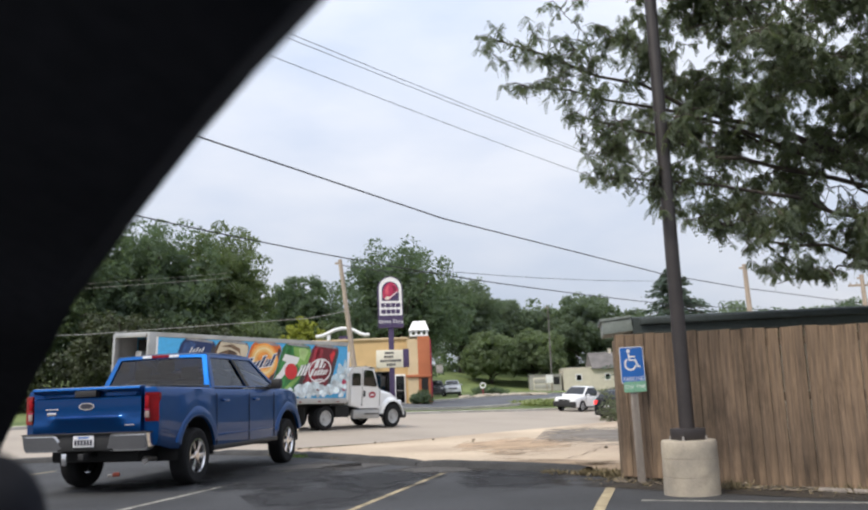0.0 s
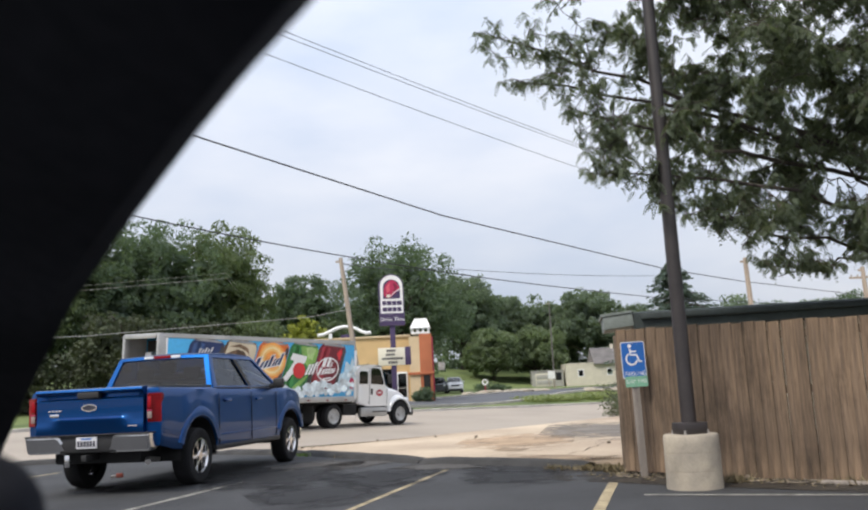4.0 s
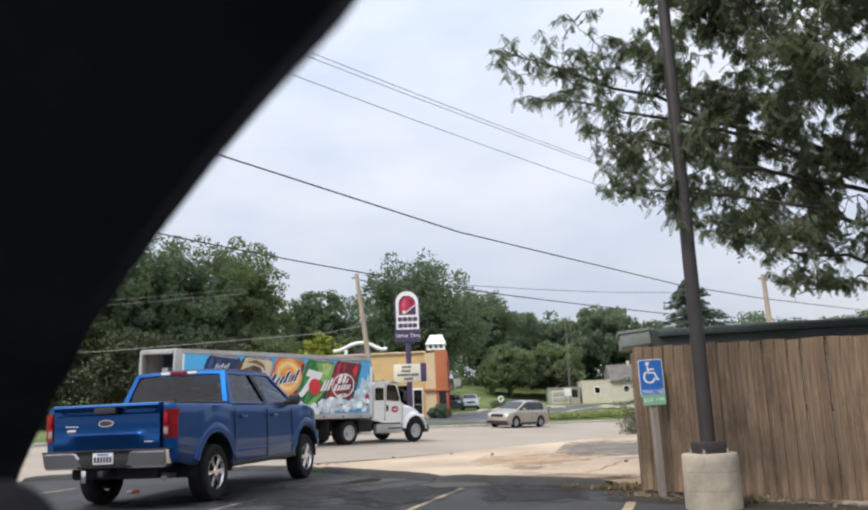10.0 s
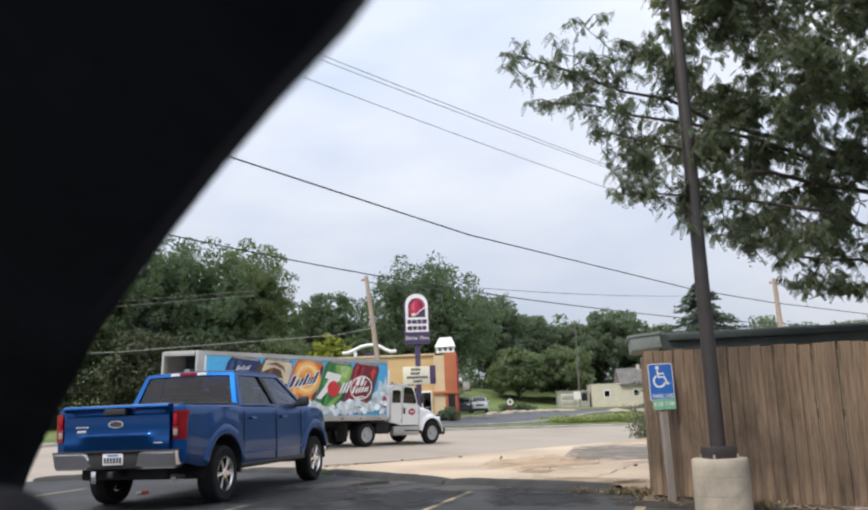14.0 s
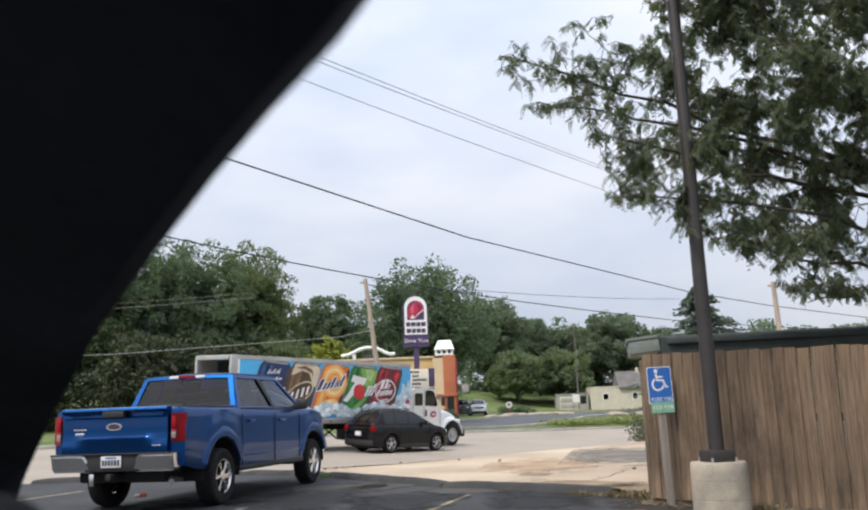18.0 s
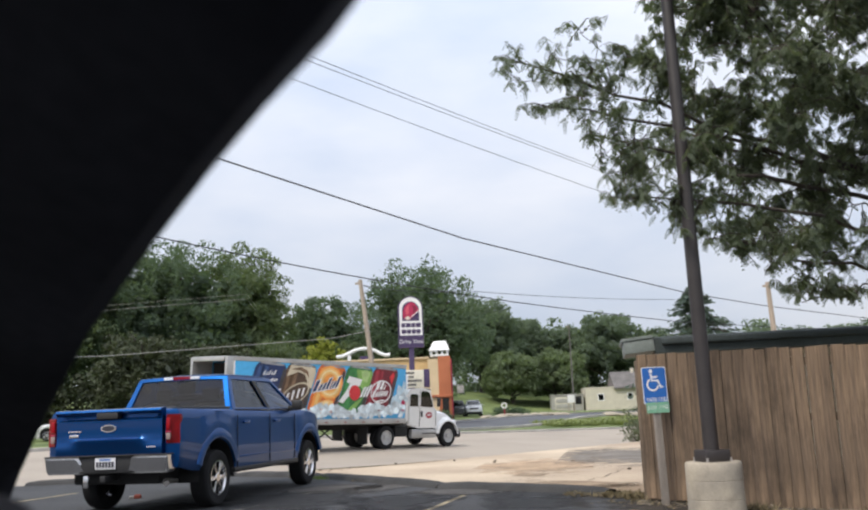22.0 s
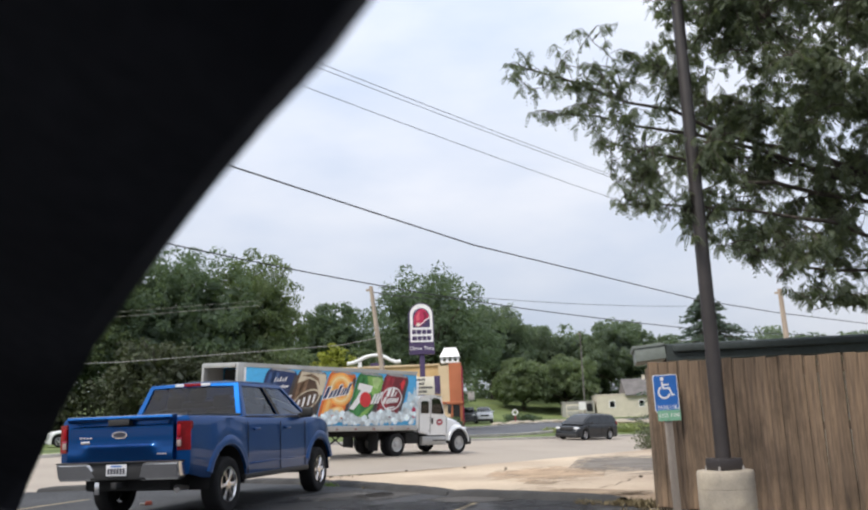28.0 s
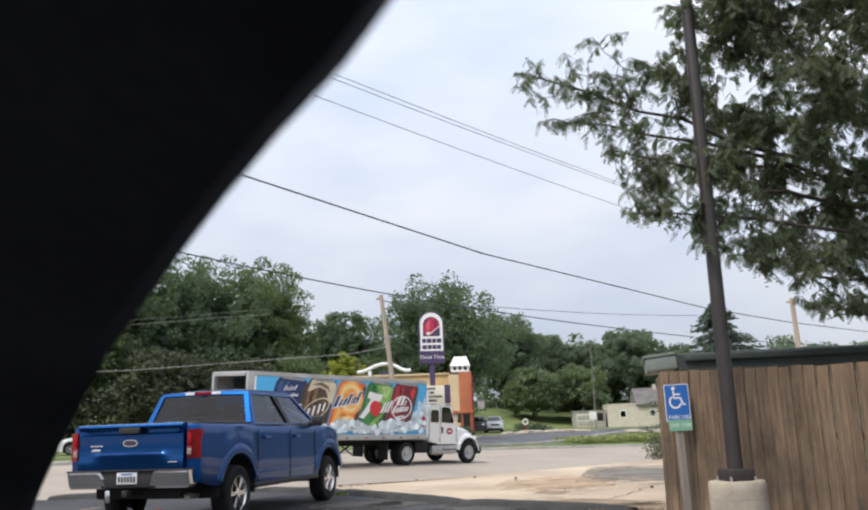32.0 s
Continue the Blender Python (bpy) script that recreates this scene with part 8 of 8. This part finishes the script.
# worn asphalt patch and cracks on the apron
def ground_patch(name, outline, up, material, label, category):
    n = len(outline)
    cx, cy = sum(p[0] for p in outline) / n, sum(p[1] for p in outline) / n
    rows = []
    for k in (0.0, 0.35, 0.7, 0.92, 1.0):
        row = []
        for i in range(n + 1):
            x, y = outline[i % n]
            row.append(on_land(cx + (x - cx) * k, cy + (y - cy) * k, up if k < 1 else up - 0.03))
        rows.append(row)
    return tagged(part(name, grid(rows), material), label, category, kind="structure")


def blotch(cx, cy, a, b, turn, seed, n=26):
    out = []
    for i in range(n):
        t = 2 * math.pi * i / n
        r = 1 + 0.28 * noise.noise(Vector((math.cos(t) * 1.7, math.sin(t) * 1.7, seed * 3.1)))
        x, y = a * r * math.cos(t), b * r * math.sin(t)
        c, s = math.cos(radians(turn)), math.sin(radians(turn))
        out.append((cx + c * x - s * y, cy + s * x + c * y))
    return out


def stain(cx, cy, a, b, turn, up, material, label):
    """A flat sheet of dirt on the ground, fading out towards its edge."""
    c, s = math.cos(radians(turn)), math.sin(radians(turn))
    rows = []
    for i in range(9):
        row = []
        for j in range(9):
            x, y = a * (i / 4 - 1), b * (j / 4 - 1)
            px, py = cx + c * x - s * y, cy + s * x + c * y
            row.append(on_land(px, py, up))
        rows.append(row)
    tagged(part("stain", grid(rows), material), label, "stain", "ground stains", "structure")


stain(4.2, 22.6, 1.7, 5.0, -10, -0.012, M["patch"], "worn dark asphalt patch on the apron")
stain(1.6, 19.8, 1.3, 2.6, -10, -0.013, M["rust"], "orange-brown soil stain on the apron")
stain(-2.5, 23.5, 2.6, 1.2, 30, -0.014, M["tan"], "brown dirt stain on the apron")
stain(1.6, 14.6, 1.3, 0.7, -42, -0.012, M["tan"], "brown dirt stain on the apron")
stain(2.3, 13.1, 0.9, 1.4, -42, -0.012, M["tan"], "brown dirt stain on the apron")
stain(3.6, 10.15, 3.4, 0.8, -42, 0.006, M["soil"], "soil and leaf litter along the fence")
stain(1.3, 17.1, 0.32, 0.5, -20, -0.011, M["tan"], "dark crumbled asphalt on the apron")
stain(1.6, 12.9, 1.6, 0.45, -42, 0.005, M["soil"], "soil and leaf litter along the lot edge")
for x, y, a, b, turn in ((-4.4, 13.2, 1.3, 1.1, 0), (-2.6, 13.6, 1.1, 2.0, 15), (-0.9, 12.6, 0.9, 1.5, -12), (0.9, 11.8, 0.7, 1.2, 10), (-1.6, 10.9, 0.8, 1.4, 20), (1.1, 13.0, 0.9, 0.6, -40)):
    stain(x, y, a, b, turn, 0.005 + 0.0008 * (turn % 3), M["oil"], "dark oil stain on the asphalt")
for x, y, a, b, turn in ((-2.3, 15.4, 0.9, 1.0, 10), (0.0, 13.9, 0.8, 0.6, -35), (-1.4, 15.2, 0.5, 1.1, -30)):
    stain(x, y, a, b, turn, 0.0095, M["worn"], "paler worn patch on the asphalt")


def crack(points, seed):
    r = random.Random(seed)
    fine = []
    for a, b in zip(points, points[1:]):
        for i in range(8):
            k = i / 8
            fine.append((a[0] + (b[0] - a[0]) * k + r.uniform(-0.05, 0.05), a[1] + (b[1] - a[1]) * k + r.uniform(-0.08, 0.08)))
    left, right = band(fine, 0.022)
    rows = [[on_land(x, y, -0.010) for x, y in left], [on_land(x, y, -0.010) for x, y in right]]
    tagged(part("crack", grid(rows), M["litter"]), "dark crack in the concrete apron", "pavement", "apron cracks", "structure")


crack([(1.0, 17.2), (1.6, 17.9), (2.4, 18.6), (3.3, 19.0)], 1)
crack([(0.7, 15.6), (1.4, 16.4), (2.3, 16.7)], 2)
crack([(1.9, 19.6), (2.9, 21.2), (3.4, 22.8)], 4)
crack([(2.1, 15.2), (2.7, 16.4), (3.2, 17.8)], 5)
crack([(1.5, 20.9), (2.2, 20.2), (3.4, 20.3)], 6)
crack([(2.6, 18.2), (3.5, 18.4), (4.1, 19.4)], 7)

# clods and pebbles on the apron
peb = random.Random(12)
pb = bmesh.new()
for i in range(16):
    x, y = peb.uniform(-4, 4), peb.uniform(17, 26)
    b = bmesh.new()
    bmesh.ops.create_icosphere(b, subdivisions=1, radius=peb.uniform(0.012, 0.045))
    b.transform(Matrix.Translation(on_land(x, y, 0.0)) @ Matrix.Diagonal((1.3, 1.0, 0.6, 1)))
    merge(pb, b)
tagged(part("pebbles", pb, M["litter"]), "scattered clods and pebbles on the apron", "pebbles", kind="stuff")

# a crushed red and white carton under the pickup
cb = box(-0.055, 0.055, -0.05, 0.05, 0, 0.065, 0.012)
for v in cb.verts:
    v.co += Vector((noise.noise(v.co * 9), noise.noise(v.co * 9 + Vector((5, 0, 0))), 0)) * 0.02
M["carton_red"] = mat("faded_red_card", (0.20, 0.045, 0.03), 0.9, vary=0.3, scale=9)
carton = root("carton", pose(-5.45, 14.9, 0.0, 0, 0, 20), "crushed red and white carton lying on the asphalt", "litter")
part("box_body", cb, M["carton_red"], carton)
part("lid_flap", box(-0.14, -0.06, -0.05, 0.05, 0.0, 0.04, 0.006), M["galv"], carton)

tw = random.Random(31)
tb = bmesh.new()
for i in range(150):
    k = tw.uniform(0.0, 3.6)
    p = FENCE_A + FENCE_WAY * k + FENCE_OUT * tw.uniform(0.08, 0.50)
    a, ln = tw.uniform(0, 6.283), tw.uniform(0.03, 0.16)
    cyl((p.x, p.y, 0.012), (p.x + ln * math.cos(a), p.y + ln * math.sin(a), tw.uniform(0.012, 0.035)), tw.uniform(0.003, 0.007), n=4, bm=tb)
tagged(part("twig_litter", tb, M["dry_twig"]), "scattered dry twigs and chips along the fence foot", "litter", kind="stuff")
lp = random.Random(32)
lv, lf_ = [], []
for i in range(420):
    p = FENCE_A + FENCE_WAY * lp.uniform(-0.5, 3.6) + FENCE_OUT * abs(lp.gauss(0.0, 0.28)) + FENCE_OUT * 0.05
    a, ln, wd = lp.uniform(0, 6.283), lp.uniform(0.015, 0.04), lp.uniform(0.006, 0.014)
    c, q = math.cos(a), math.sin(a)
    lv += [(p.x - c * ln, p.y - q * ln, 0.012), (p.x - q * wd, p.y + c * wd, 0.018), (p.x + c * ln, p.y + q * ln, 0.014), (p.x + q * wd, p.y - c * wd, 0.024)]
    lf_.append((4 * i, 4 * i + 1, 4 * i + 2, 4 * i + 3))
tagged(part("leaf_litter", sheet_from_arrays("leaf_litter", lv, lf_, M["dry"]), None), "dry brown fallen leaves along the fence foot", "litter", kind="stuff")

# a weathered board lying along the foot of the fence
pk = root("plank", pose(4.55, 9.0, 0.0, 0, 0, -42), "weathered pale board lying at the foot of the fence", "board")
part("board", box(-0.75, 0.75, -0.06, 0.06, 0.0, 0.04, 0.008), M["post_wood"], pk)


# ---- motion ----
def roll_wheels(wheels, rows):
    """Turns the wheels by the way gone; rows: seconds and metres."""
    for wh, x, y, r in wheels:
        walk(wh, [(t, pose(x, y, r, 0, math.degrees(d / r), 0)) for t, d in rows])


def drive(ob, wheels, lane, ahead, t0, s0, speed):
    def place_at(t):
        return s0 + ahead * speed * (t - t0)
    times = [0.5 * i for i in range(65)]
    walk(ob, [(t, road_pose(place_at(t), lane, ahead)) for t in times])
    # the wheels turn while the car is in sight
    seen = [t0 + k / 30 for k in range(-40, 75) if 0 < t0 + k / 30 < 32]
    seen = [t for t in seen if -2 < place_at(t) < 64]
    rows = [(0.0, speed * (seen[0] - t0))] + [(t, speed * (t - t0)) for t in seen] + [(32.0, speed * (seen[-1] - t0))]
    roll_wheels(wheels, rows)


def creep(ob, wheels, lane, rows):
    walk(ob, [(t, road_pose(s, lane, 1)) for t, s in rows])
    roll_wheels(wheels, rows)


def motions():
    for row in moving:
        drive(*row)
    creep(truck, truck_wheels, LANE_TURN, TRUCK_ROWS)
    creep(trailer, trailer_wheels, LANE_TURN, [(t, s) for t, s in TRUCK_ROWS])
    # the hatchback comes from behind the parked pickup and stops
    stop = Vector((-22.5, 50.9, 0))
    way = Vector((-0.93, -0.36, 0))
    rows = [(0, -7.5), (10, -7.5), (18.5, -7.5), (19.5, -3.0), (20.4, -0.35), (21.2, 0.0), (32, 0.0)]
    yaw = math.degrees(math.atan2(way.y, way.x))
    walk(waiting, [(t, Matrix.Translation(on_land(stop.x + way.x * d, stop.y + way.y * d, 0.02)) @ pose(0, 0, 0, 0, 0, yaw)) for t, d in rows])
    fine = [(t, np.interp(t, [r[0] for r in rows], [r[1] for r in rows])) for t in [0, 18.4] + [18.5 + k / 30 for k in range(85)] + [32]]
    roll_wheels(waiting_wheels, [(t, float(d) + (0 if t > 18.45 else 0)) if t >= 18.5 else (t, -7.5) for t, d in fine])


motions()
